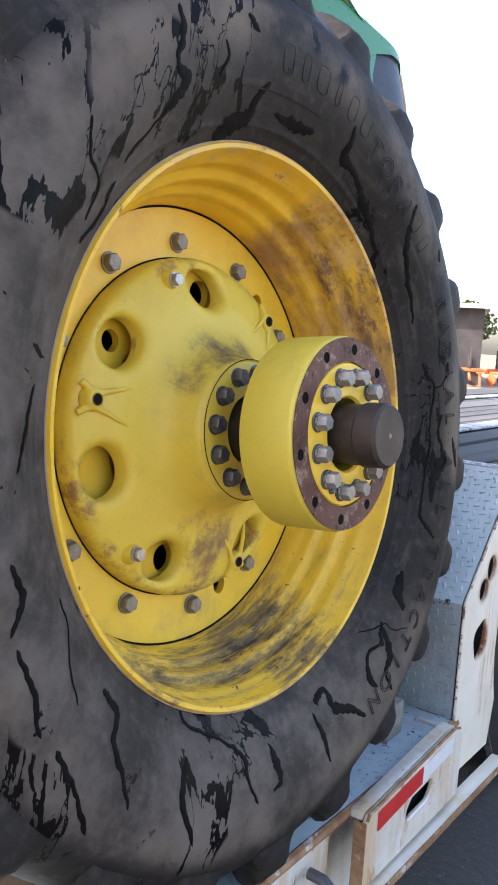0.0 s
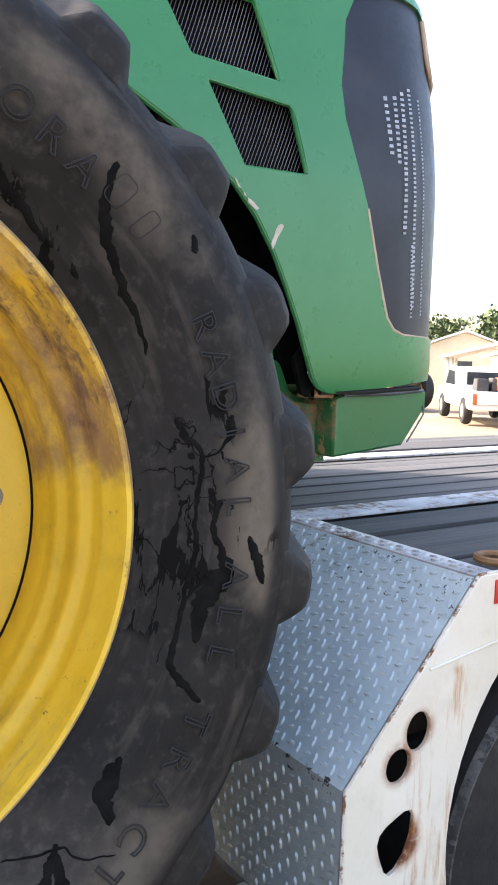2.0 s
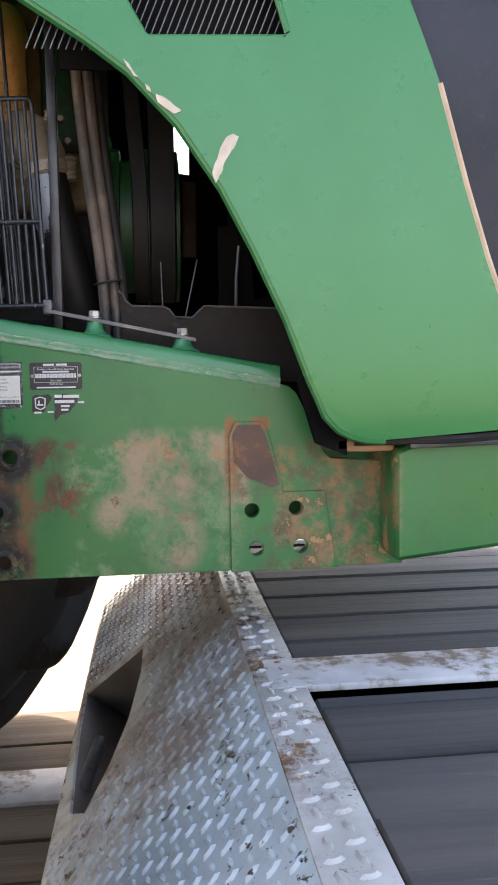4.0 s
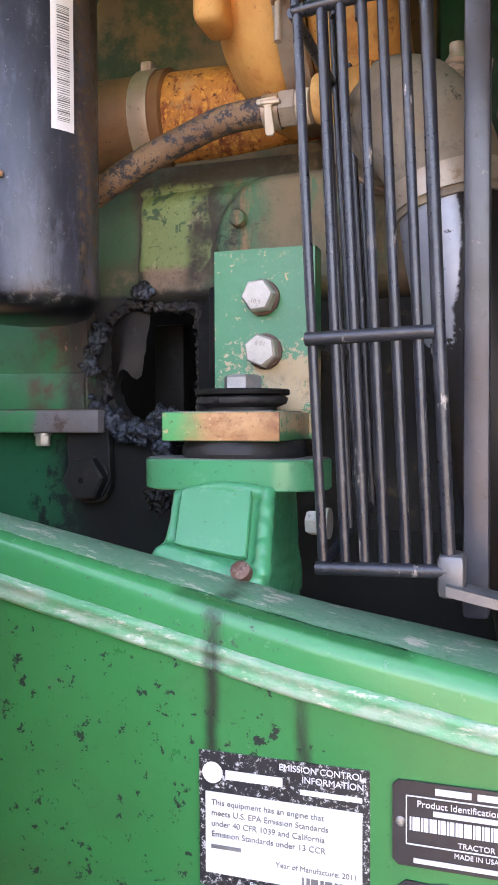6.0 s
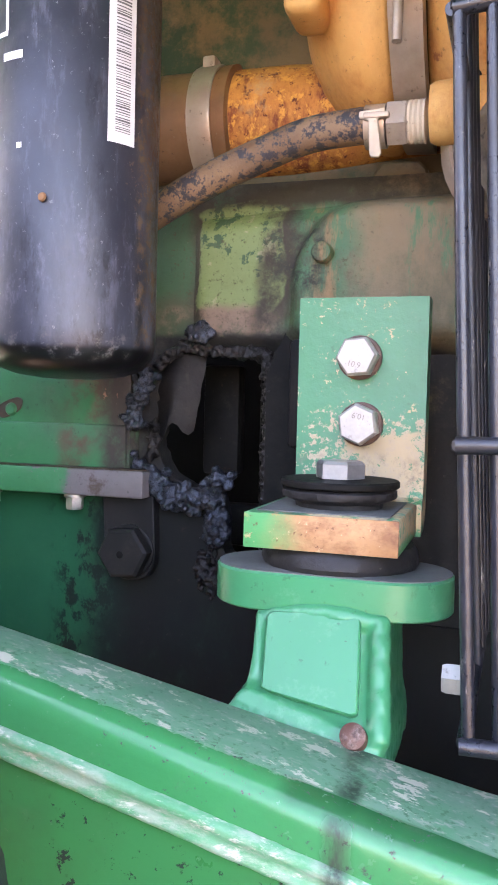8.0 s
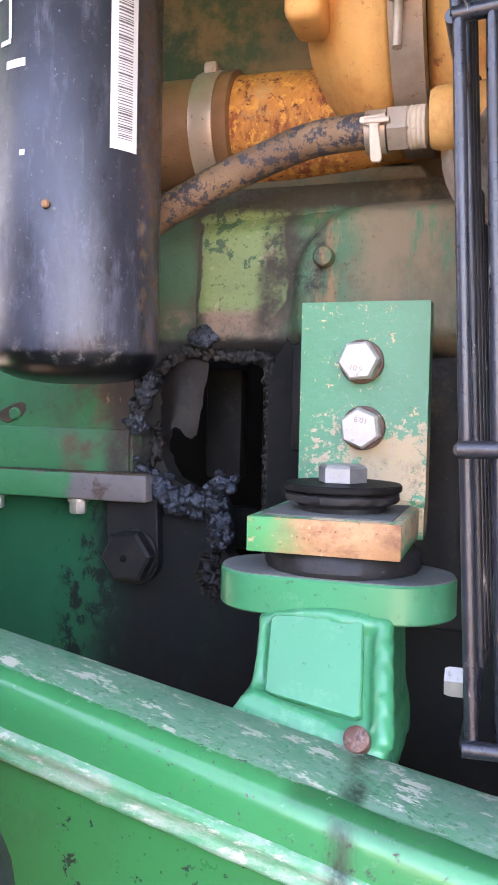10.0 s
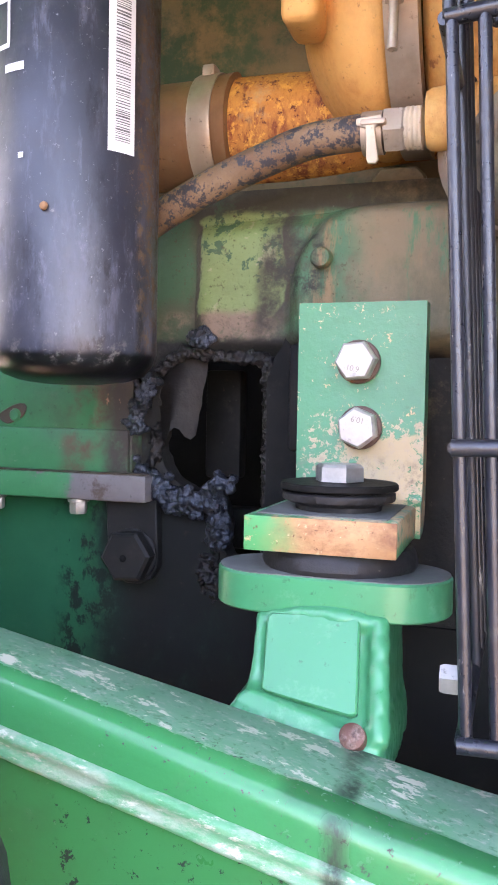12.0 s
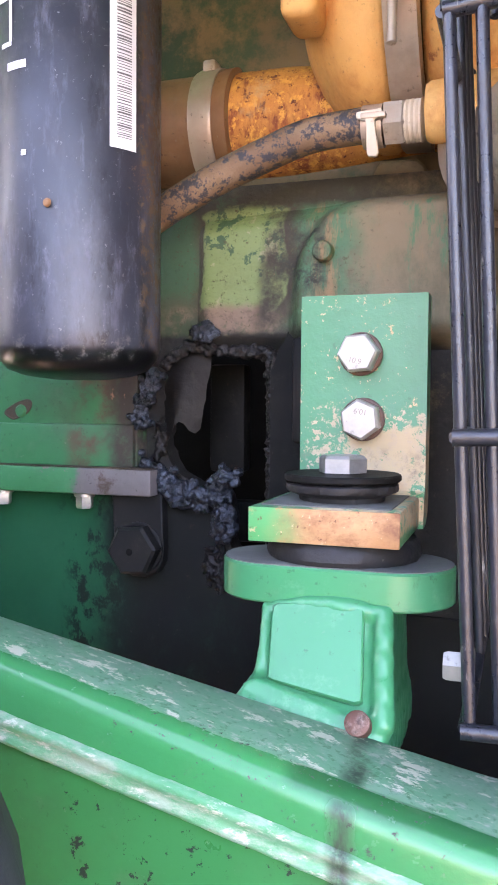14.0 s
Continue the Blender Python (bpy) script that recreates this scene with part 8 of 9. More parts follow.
    part("support_strap", plate([(0.651, 1.862), (0.648, 1.917), (0.694, 1.917), (0.696, 1.872), (0.695, 1.860), (0.689, 1.851), (0.680, 1.847), (0.668, 1.847), (0.657, 1.852)], (), Y - 0.018, Y - 0.007, bevel=0.001), strap_black, tractor, "black support strap")
    part("strap_bolt", bolt_mesh("strap_bolt", 0.0385, 0.013, strap_black, 0.0222), strap_black, tractor, "large black bolt head", m=Matrix.Translation((0.6735, Y - 0.018, 1.8715)) @ pose(0, 0, 0, 0, 13, 0))
    part("bolt_dimple", revolve([(0.0, -0.0006), (0.0025, -0.0004), (0.0030, 0.0)], 14, at=(0.6725, Y - 0.034, 1.8705)), shade_black, tractor)
    # oil filter
    F = (0.679, 0.960)
    R = 0.0572
    prof = [(0.0, 2.0085), (0.018, 2.0090), (0.037, 2.0115), (0.048, 2.0155), (0.0545, 2.0225), (R, 2.031), (R, 2.040), (R, 2.285), (R - 0.003, 2.290), (0.0, 2.290)]
    fil = part("oil_filter", revolve(prof, 64, "z", (*F, 0)), filter_mat, tractor, "black scuffed oil filter can with a barcode label")
    part("filter_head", revolve([(0.0, 2.290), (0.060, 2.290), (0.062, 2.300), (0.062, 2.33), (0.04, 2.35), (0.04, 2.75), (0.0, 2.75)], 40, "z", (*F, 0)), green, fil, "green filter head")

    def wrap(x0, x1, z0, z1, off, n=10):
        """A patch of the can's skin: x0, x1 as degrees round the axis."""
        bm = bmesh.new()
        lo, hi = [], []
        for k in range(n + 1):
            a = radians(x0 + (x1 - x0) * k / n)
            c = (F[0] + (R + off) * math.cos(a), F[1] + (R + off) * math.sin(a))
            lo.append(bm.verts.new((*c, z0))), hi.append(bm.verts.new((*c, z1)))
        for k in range(n):
            bm.faces.new((lo[k], lo[k + 1], hi[k + 1], hi[k]))
        return bm
    A = -40
    lab = part("barcode_label", wrap(A, A + 20, 2.156, 2.262, 0.0004), label_white, fil, "white barcode label")
    bm = bmesh.new()
    rnd = random.Random(8)
    z = 2.163
    while z < 2.253:
        h = rnd.choice((0.0005, 0.0007, 0.0012))
        lo, hi = [], []
        for k in range(5):
            a = radians(A + 5 + 11 * k / 4)
            c = (F[0] + (R + 0.0007) * math.cos(a), F[1] + (R + 0.0007) * math.sin(a))
            lo.append(bm.verts.new((*c, z))), hi.append(bm.verts.new((*c, z + h)))
        for k in range(4):
            bm.faces.new((lo[k], lo[k + 1], hi[k + 1], hi[k]))
        z += h + rnd.choice((0.0006, 0.0009, 0.0013))
    part("barcode", bm, ink, lab)
    for a0, a1, z0, z1 in ((-110, -94, 2.2035, 2.2085), (-98, -94, 2.149, 2.1525)):
        part("print_block", wrap(a0, a1, z0, z1, 0.0005, 6), print_white, fil)
    for a0, a1, z0, z1 in ((-108, -105.5, 2.222, 2.25), (-120, -105.5, 2.248, 2.251), (-116, -106, 2.219, 2.222)):
        part("badge", wrap(a0, a1, z0, z1, 0.0005, 6), print_white, fil)
    part("dimple", revolve([(0.0, -0.002), (0.0022, -0.0015), (0.003, 0.0)], 12, at=(0.690, F[1] - R - 0.0002, 2.118)), rust_edge, fil)


def plumbing():
    # rusty pipe with sleeve and clamp
    def along_x(prof, y, z, name, m_, par, label="", tilt=0.0):
        bm = revolve([(r, x) for x, r in prof], 40, "x", (0, y, z))
        return part(name, bm, m_, par, label)
    PY, PZ = 1.125, 2.228
    pipe = along_x([(0.742, 0.0), (0.742, 0.046), (0.79, 0.0455), (0.83, 0.043), (0.86, 0.040), (0.92, 0.036), (0.92, 0.0)], PY, PZ, "crossover_pipe", pipe_rust, tractor, "rusty orange crossover pipe")
    along_x([(0.55, 0.0), (0.55, 0.047), (0.715, 0.0475), (0.738, 0.050), (0.744, 0.0505), (0.746, 0.047), (0.746, 0.0)], PY, PZ, "rubber_sleeve", pipe_brown, pipe, "brown rubber sleeve")
    along_x([(0.712, 0.049), (0.712, 0.0505), (0.714, 0.0512), (0.730, 0.0515), (0.732, 0.0508), (0.732, 0.049)], PY, PZ, "hose_clamp", band_steel, pipe, "dusty steel clamp band")
    part("clamp_screw", box((0.716, PY - 0.028, PZ + 0.042), (0.728, PY - 0.012, PZ + 0.053), 0.003), band_steel, pipe)
    # oil return hose and its fittings
    hose = part("oil_hose", tube([(0.60, 1.045, 2.085), (0.66, 1.038, 2.114), (0.707, 1.034, 2.139), (0.751, 1.032, 2.160), (0.795, 1.030, 2.176), (0.830, 1.026, 2.185), (0.876, 1.020, 2.1865)], 0.0122, 16, steps=8), hose_dirty, tractor, "cracked dusty oil hose")
    part("spring_clamp", revolve([(0.0125, 0.868), (0.0145, 0.868), (0.0145, 0.882), (0.0125, 0.882)], 24, "x", (0, 1.020, 2.1845), close=True), band_steel, hose)
    part("clamp_tab", plate([(0.866, 2.1850), (0.866, 2.1890), (0.883, 2.1905), (0.884, 2.1860), (0.8785, 2.1830), (0.8815, 2.1610), (0.880, 2.1585), (0.8745, 2.1590), (0.8735, 2.1615), (0.8725, 2.1830)], (), 1.001, 1.004, bevel=0.0006), thread_cream, hose, "pale clamp tab")
    part("clamp_ear", box((0.869, 1.000, 2.184), (0.886, 1.012, 2.188), 0.001), band_steel, hose)
    nut = bolt_mesh("hex_fitting", 0.027, 0.015, band_steel)
    part("hex_fitting", nut, band_steel, hose, "dusty hexagon fitting", m=Matrix.Translation((0.8835, 1.018, 2.185)) @ pose(0, 0, 0, 0, 0, 90))
    part("fitting_neck", revolve([(0.0, 0.896)] + [(0.0138 + 0.0006 * (k % 2), 0.897 + 0.0016 * k) for k in range(8)] + [(0.0, 0.912)], 24, "x", (0, 1.018, 2.185)), thread_cream, hose, "cream dusty thread")
    part("fitting_boss", revolve([(0.0, 0.911), (0.018, 0.911), (0.020, 0.914), (0.021, 0.926), (0.019, 0.932), (0.024, 0.96), (0.0, 0.96)], 28, "x", (0, 1.020, 2.190)), turbo_mat, hose)
    # turbocharger housing: two curved casings and the band between
    def scroll(x0, x1, prof, name, label, par):
        bm = bmesh.new()
        rows = []
        for k in range(25):
            a = radians(-100 + 200 * k / 24)
            row = []
            for x, r in prof:
                row.append(bm.verts.new((x, 1.09 - r * math.cos(a) * 0.9, 2.305 + r * math.sin(a))))
            rows.append(row)
        for r0, r1 in zip(rows, rows[1:]):
            for j in range(len(prof) - 1):
                bm.faces.new((r0[j], r0[j + 1], r1[j + 1], r1[j]))
        return part(name, bm, turbo_mat, par, label, 60)
    turbo = scroll(0, 0, [(0.812, 0.030), (0.815, 0.052), (0.824, 0.072), (0.838, 0.092), (0.852, 0.108), (0.868, 0.116), (0.880, 0.116), (0.884, 0.112), (0.884, 0.05)], "turbo_housing", "heat-rusted orange turbocharger casing", tractor)
    part("outlet_ear", box((0.815, 0.985, 2.252), (0.842, 1.03, 2.300), 0.008, seg=3), turbo_mat, turbo)
    scroll(0, 0, [(0.908, 0.05), (0.908, 0.108), (0.914, 0.118), (0.928, 0.126), (0.948, 0.128), (0.966, 0.120), (0.978, 0.10), (0.984, 0.06)], "compressor_housing", "heat-rusted orange casing", turbo)
    part("v_band", revolve([(0.105, 0.884), (0.116, 0.885), (0.1165, 0.896), (0.1165, 0.907), (0.105, 0.908)], 60, "x", (0, 1.085, 2.305)), band_steel, turbo, "dusty band clamp")
    part("band_bolt", tube([(0.8945, 0.972, 2.29), (0.8945, 0.966, 2.216)], 0.0032, 12), band_steel, turbo)
    part("band_nut", bolt_mesh("band_nut", 0.013, 0.012, band_steel, 0.008), band_steel, turbo, m=Matrix.Translation((0.8945, 0.969, 2.262)) @ pose(0, 0, 0, 90, 0, 0))
    part("rust_duct", tube([(0.86, 1.08, 2.36), (0.86, 1.10, 2.5), (0.84, 1.14, 2.65)], 0.06, 20, steps=6), turbo_mat, turbo)
    part("rust_lug", box((0.80, 1.02, 2.33), (0.83, 1.06, 2.37), 0.006), turbo_mat, turbo)
    # intake elbow, silver pipe
    elb = part("intake_elbow", tube([(0.962, 1.060, 2.170), (0.977, 1.034, 2.170), (0.996, 1.010, 2.155), (1.012, 1.002, 2.125), (1.021, 1.000, 2.085)], lambda u: 0.052 - 0.010 * u, 32, steps=8), elbow_mat, tractor, "dusty grey rubber elbow")
    part("elbow_clamp", tube([(0.9630, 1.058, 2.1702), (0.969, 1.048, 2.1704)], 0.0535, 32), band_steel, elb, "pale dusty clamp band")
    part("elbow_clamp", tube([(1.0165, 1.001, 2.108), (1.0205, 1.000, 2.090)], 0.0450, 32), band_steel, elb, "pale dusty clamp band")
    part("silver_pipe", tube([(1.020, 1.000, 2.092), (1.028, 1.000, 2.04), (1.043, 1.004, 1.97), (1.065, 1.016, 1.88), (1.086, 1.04, 1.80), (1.10, 1.08, 1.70)], 0.0395, 28, steps=6), pipe_silver, elb, "flaking silver pipe")
    part("spring", revolve([(0.0, 0.0)] + [(0.011 + 0.003 * (k % 2), 0.004 * k) for k in range(1, 12)] + [(0.007, 0.05), (0.0, 0.054)], 20, "z", (1.062, 1.00, 2.08)), band_steel, tractor, "dusty spring fitting")
    part("spring", revolve([(0.0, 0.0)] + [(0.0075 + 0.002 * (k % 2), 0.003 * k) for k in range(1, 9)] + [(0.006, 0.027), (0.006, 0.034), (0.0, 0.035)], 20, "z", (1.0255, 1.00, 2.176)), band_steel, tractor, "dusty spring fitting")
    for x, y, z in ((1.060, 1.02, 2.16), (1.066, 1.02, 2.09), (1.045, 1.05, 2.21)):
        part("side_bolt", bolt_mesh("side_bolt", 0.012, 0.010, bolt_grey), bolt_grey, tractor, m=Matrix.Translation((x, y, z)))


def guard_and_bars():
    g = part("guard_rail", tube([(0.936, 0.853, 2.178), (0.97, 0.853, 2.181), (1.006, 0.853, 2.183), (1.014, 0.853, 2.181), (1.017, 0.853, 2.172), (1.0245, 0.853, 1.98), (1.031, 0.853, 1.838)], 0.0042, 10), black_wire, tractor, "black wire guard cage round the fan belt")
    bays = [(0.939, 0.955, 0.0), (0.954, 0.969, 0), (0.966, 0.981, 0), (0.979, 0.993, 0), (0.991, 1.006, 0), (1.004, 1.019, 0)]
    for xt, xb, _ in bays:
        part("guard_wire", tube([(xt, 0.853, 2.178), ((xt + xb) / 2, 0.853, 2.0), (xb, 0.853, 1.836)], 0.0032, 12), black_wire, g)
    for z, xa, xb in ((1.977, 0.9445, 1.0225), (1.836, 0.951, 1.03)):
        part("guard_rail", tube([(xa, 0.850, z), (xb, 0.850, z + 0.002)], 0.0042, 12), black_wire, g)
    # the return face of the cage behind, running up and inwards
    for k in range(6):
        y = 0.936 + 0.026 * k
        part("guard_wire", tube([(0.930 + 0.001 * k, y, 2.36), (0.939 + 0.001 * k, y, 2.18), (0.956 + 0.001 * k, y, 1.846 + 0.004 * k)], 0.0027, 10), black_wire, g)
    part("guard_rail", tube([(0.936, 0.853, 2.178), (0.938, 1.07, 2.178)], 0.0036, 12), black_wire, g)
    part("guard_rail", tube([(0.946, 0.853, 1.977), (0.948, 1.07, 1.977)], 0.0036, 12), black_wire, g)
    part("guard_rail", tube([(0.953, 0.853, 1.836), (0.958, 1.07, 1.866)], 0.0036, 12), black_wire, g)
    for xt in (0.926, 0.934, 0.948, 0.962):
        part("guard_wire", tube([(xt, 0.853 + (xt - 0.92), 2.40), (xt + 0.012, 0.853 + (xt - 0.926) * 0.6, 2.178)], 0.0032, 12), black_wire, g)
    part("guard_bolt", bolt_mesh("guard_bolt", 0.014, 0.012, bolt_zinc, 0.010), bolt_zinc, g, m=Matrix.Translation((0.9560, 0.868, 1.8615)) @ pose(0, 0, 0, 0, 0, -90))
    clip = part("guard_clip", box((1.024, 0.846, 1.822), (1.040, 0.872, 1.848), 0.004), strap_mat, g)
    # flat strap on two studs
    bm = bmesh.new()
    q = []
    for x in (1.030, 1.06, 1.10, 1.20, 1.285):
        z = 1.8285 - 0.205 * (x - 1.03)
        q.append([bm.verts.new(p) for p in ((x, 0.838, z - 0.003), (x, 0.862, z - 0.003), (x, 0.862, z + 0.003), (x, 0.838, z + 0.003))])
    for r0, r1 in zip(q, q[1:]):
        for k in range(4):
            bm.faces.new((r0[k], r0[(k + 1) % 4], r1[(k + 1) % 4], r1[k]))
    bm.faces.new(q[0]), bm.faces.new(q[-1])
    strap = part("steel_strap", bm, strap_mat, tractor, "grey flat steel strap on two studs", 20)
    for x in (1.111, 1.262):
        z = 1.8285 - 0.205 * (x - 1.03)
        part("stud", revolve([(0.0, top_z(x) - 0.01), (0.031, top_z(x) - 0.006), (0.029, top_z(x) + 0.002), (0.020, top_z(x) + 0.006), (0.0150, top_z(x) + 0.014), (0.0138, top_z(x) + 0.022), (0.0138, z - 0.003), (0.0, z - 0.003)], 28, "z", (x, 0.850, 0)), green_mount, strap)
        part("stud_bolt", bolt_mesh("stud_bolt", 0.017, 0.010, bolt_zinc, 0.0115), bolt_zinc, strap, m=Matrix.Translation((x, 0.850, z + 0.003)) @ pose(0, 0, 0, -90, 0, 0))
    part("flat_bar", box((1.036, 0.895, 1.80), (1.0525, 0.917, 2.46), 0.003), black_bar, tractor, "black painted upright bar")
    for k, (dx, dy) in enumerate(((0.0, 0.0), (0.019, 0.004), (0.033, 0.02))):
        part("cable_sleeve", tube([(1.082 + dx, 0.90 + dy, 2.46), (1.088 + dx, 0.90 + dy, 2.25), (1.100 + dx, 0.90 + dy, 2.10), (1.120 + dx, 0.90 + dy, 1.92), (1.128 + dx, 0.90 + dy, 1.80), (1.131 + dx, 0.91 + dy, 1.66)], 0.0098, 14, steps=6), hose_brown if k < 2 else rubber, tractor, "dusty brown sleeved cable")
    for z, x in ((2.27, 1.096), (1.882, 1.133)):
        part("cable_tie", tube([(x + 0.024 * math.cos(a), 0.902 + 0.015 * math.sin(a), z + 0.004 * math.cos(a)) for a in [k * math.pi / 8 for k in range(17)]], 0.0022, 6), rubber, tractor)
    # notched shelf plate
    part("shelf_plate", plate([(1.13, 1.70), (1.148, 1.868), (1.158, 1.862), (1.163, 1.850), (1.175, 1.840), (1.232, 1.838), (1.240, 1.834), (1.250, 1.820), (1.258, 1.817), (1.282, 1.818), (1.290, 1.826), (1.296, 1.836), (1.304, 1.839), (1.45, 1.834), (1.50, 1.70)], (), 0.900, 0.905, bevel=0.001), brown_plate, tractor, "brown notched sheet metal plate")
    part("shelf_lip", tube([(1.148, 0.899, 1.868), (1.158, 0.899, 1.862), (1.163, 0.899, 1.850), (1.175, 0.899, 1.8405), (1.232, 0.899, 1.8385), (1.241, 0.899, 1.834), (1.251, 0.899, 1.8205), (1.282, 0.899, 1.8185), (1.291, 0.899, 1.8265), (1.304, 0.899, 1.8395), (1.45, 0.899, 1.8345)], 0.0022, 6), strap_mat, tractor)
    part("brace_rod", tube([(1.371, 0.98, 1.84), (1.372, 0.98, 1.90), (1.378, 0.98, 1.96)], 0.0035, 8), strap_mat, tractor)
    part("hanging_plate", plate([(1.40, 1.97), (1.41, 1.86), (1.47, 1.88), (1.46, 2.02)], (), 1.00, 1.006), brown_plate, tractor)


def front_drive():
    """Crank pulley, belts and fan gear ahead of the engine."""
    C = (1.08, 2.01)
    pul = part("crank_pulley", revolve([(0.0, 1.112), (0.12, 1.112), (0.145, 1.115), (0.15, 1.120), (0.15, 1.148), (0.146, 1.155), (0.0, 1.155)], 56, "x", (0, *C)), pulley_green, tractor, "dark green crank pulley")
    part("pulley_groove", revolve([(0.0, 1.156), (0.128, 1.156), (0.128, 1.202), (0.150, 1.203), (0.150, 1.209), (0.128, 1.211), (0.0, 1.211)], 56, "x", (0, *C)), pulley_green, pul)
    part("second_groove", revolve([(0.0, 1.212), (0.120, 1.212), (0.120, 1.258), (0.146, 1.259), (0.146, 1.265), (0.120, 1.268), (0.0, 1.268)], 56, "x", (0, *C)), pulley_green, pul)
    for top, low, wide in ((1.178, 1.193, 0.029), (1.234, 1.234, 0.047)):
        line = [(top, 0.965, 2.62), (top, 0.950, 2.30), ((top + low) / 2, 0.940, 2.17), (low, 0.930, 2.06)]
        line += [(low, C[0] - 0.153 * math.cos(a), C[1] - 0.153 * math.sin(a)) for a in (0.1, 0.4, 0.7, 1.0, 1.3)]
        bm = bmesh.new()
        rows = []
        for x, y, z in line:
            out = Vector((0, y - C[0], z - C[1])).normalized() if z < C[1] else Vector((0, -1, 0.05))
            p = Vector((x, y, z))
            rows.append([bm.verts.new(p + Vector((dx, 0, 0)) + out * d) for dx, d in ((-wide / 2, 0), (-wide / 2 + 0.002, 0.005), (wide / 2 - 0.002, 0.005), (wide / 2, 0), (wide / 2, -0.004), (-wide / 2, -0.004))])
        for p, q in zip(rows, rows[1:]):
            for k in range(6):
                bm.faces.new((p[k], p[(k + 1) % 6], q[(k + 1) % 6], q[k]))
        bm.faces.new(rows[0])
        bm.faces.new(rows[-1][::-1])
        bmesh.ops.recalc_face_normals(bm, faces=bm.faces)
        part("drive_belt", bm, rubber_belt, tractor, "flat black drive belt")
    # near-black parts from here on paint the bay's shade behind the belts
    part("fan_shroud", plate([(1.34, 1.70), (1.34, 2.0), (1.36, 2.0), (1.36, 2.10), (1.34, 2.2), (1.34, 2.7), (1.50, 2.7), (1.50, 1.70)], (), 1.0, 1.02), shade_black, tractor, "dark fan shroud")
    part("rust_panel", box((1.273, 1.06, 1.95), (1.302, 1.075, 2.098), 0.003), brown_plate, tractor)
    part("cross_frame", box((1.12, 1.35, 1.60), (1.36, 1.40, 2.10), 0.01), shade_black, tractor)
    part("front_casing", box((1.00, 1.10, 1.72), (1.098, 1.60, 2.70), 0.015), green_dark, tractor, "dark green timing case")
    # added sheet keeps far-side light out; its slits let sky through
    part("far_shield", plate([(-0.55, 1.62), (1.60, 1.62), (1.60, 2.90), (-0.55, 2.90)], [[(1.106, 2.27), (1.108, 2.345), (1.114, 2.34), (1.121, 2.27)], [(1.272, 2.372), (1.300, 2.366), (1.318, 2.350), (1.316, 2.245), (1.280, 2.25)], [(1.281, 2.405), (1.281, 2.430), (1.300, 2.452), (1.321, 2.430), (1.321, 2.400)]], 1.61, 1.62), shade_black, tractor, "added dark sheet blocking light behind the fan")
    part("radiator", box((1.50, 0.86, 1.62), (1.62, 1.54, 2.75), 0.01), shade_black, tractor, "dark radiator core")
    part("thin_rod", tube([(1.23, 0.94, 1.83), (1.228, 0.95, 1.93)], 0.0012, 6), strap_mat, tractor)
    part("thin_rod", tube([(1.272, 0.94, 1.825), (1.296, 0.95, 1.93)], 0.0012, 6), strap_mat, tractor)


def side_y(x, z):
    """The hood's side surface: flat, leaning in above, curving round to the nose."""
    lean = 0.0 if z < 2.2 else 0.16 * ((z - 2.2) / 0.8) ** 1.6
    nose = 0.0 if x < 1.79 else 0.405 - math.sqrt(max(0.0, 0.164 - (x - 1.79) ** 2))
    foot = 0.018 * max(0.0, (1.70 - z) / 0.1) ** 2
    return 0.648 + lean + nose + foot


REAR = [(1.575, 1.607), (1.545, 1.609), (1.522, 1.615), (1.500, 1.626), (1.478, 1.648), (1.467, 1.674), (1.454, 1.702), (1.417, 1.799), (1.369, 1.902), (1.321, 1.994), (1.257, 2.087), (1.185, 2.162), (1.126, 2.205), (1.0, 2.285), (0.85, 2.36), (0.6, 2.42), (0.2, 2.46), (-0.9, 2.48)]
VENT1 = [(1.098, 2.408), (1.205, 2.213), (1.215, 2.206), (1.415, 2.212), (1.425, 2.222), (1.378, 2.390), (1.366, 2.402), (1.106, 2.418)]
VENT2 = [(0.985, 2.60), (1.050, 2.472), (1.060, 2.465), (1.325, 2.452), (1.336, 2.462), (1.275, 2.665), (1.262, 2.677), (0.996, 2.616)]
VENT3 = [(0.86, 2.80), (0.940, 2.675), (0.950, 2.668), (1.235, 2.730), (1.240, 2.745), (1.20, 2.84), (1.185, 2.85), (0.87, 2.815)]
GRILLE = [(1.560, 2.50), (1.568, 2.40), (1.60, 2.30), (1.656, 2.153), (1.700, 2.000), (1.735, 1.890), (1.755, 1.835), (1.785, 1.800), (1.83, 1.785), (2.00, 1.782), (2.192, 1.78), (2.192, 2.86), (1.80, 2.84), (1.66, 2.80), (1.600, 2.70)]


def bent(bm):
    """Lays flat panels on the hood's side surface."""
    for v in bm.verts:
        v.co.y += side_y(v.co.x, v.co.z)
    return bm


def fine_plate(outline, holes, t0, t1, step=0.05):
    bm = plate(outline, holes, t0, t1)
    for _ in range(3):
        long = [e for e in bm.edges if e.calc_length() > step]
        if long:
            bmesh.ops.subdivide_edges(bm, edges=long, cuts=1)
            bmesh.ops.triangulate(bm, faces=[f for f in bm.faces if len(f.verts) > 4])
    bmesh.ops.triangulate(bm, faces=bm.faces)
    return bm


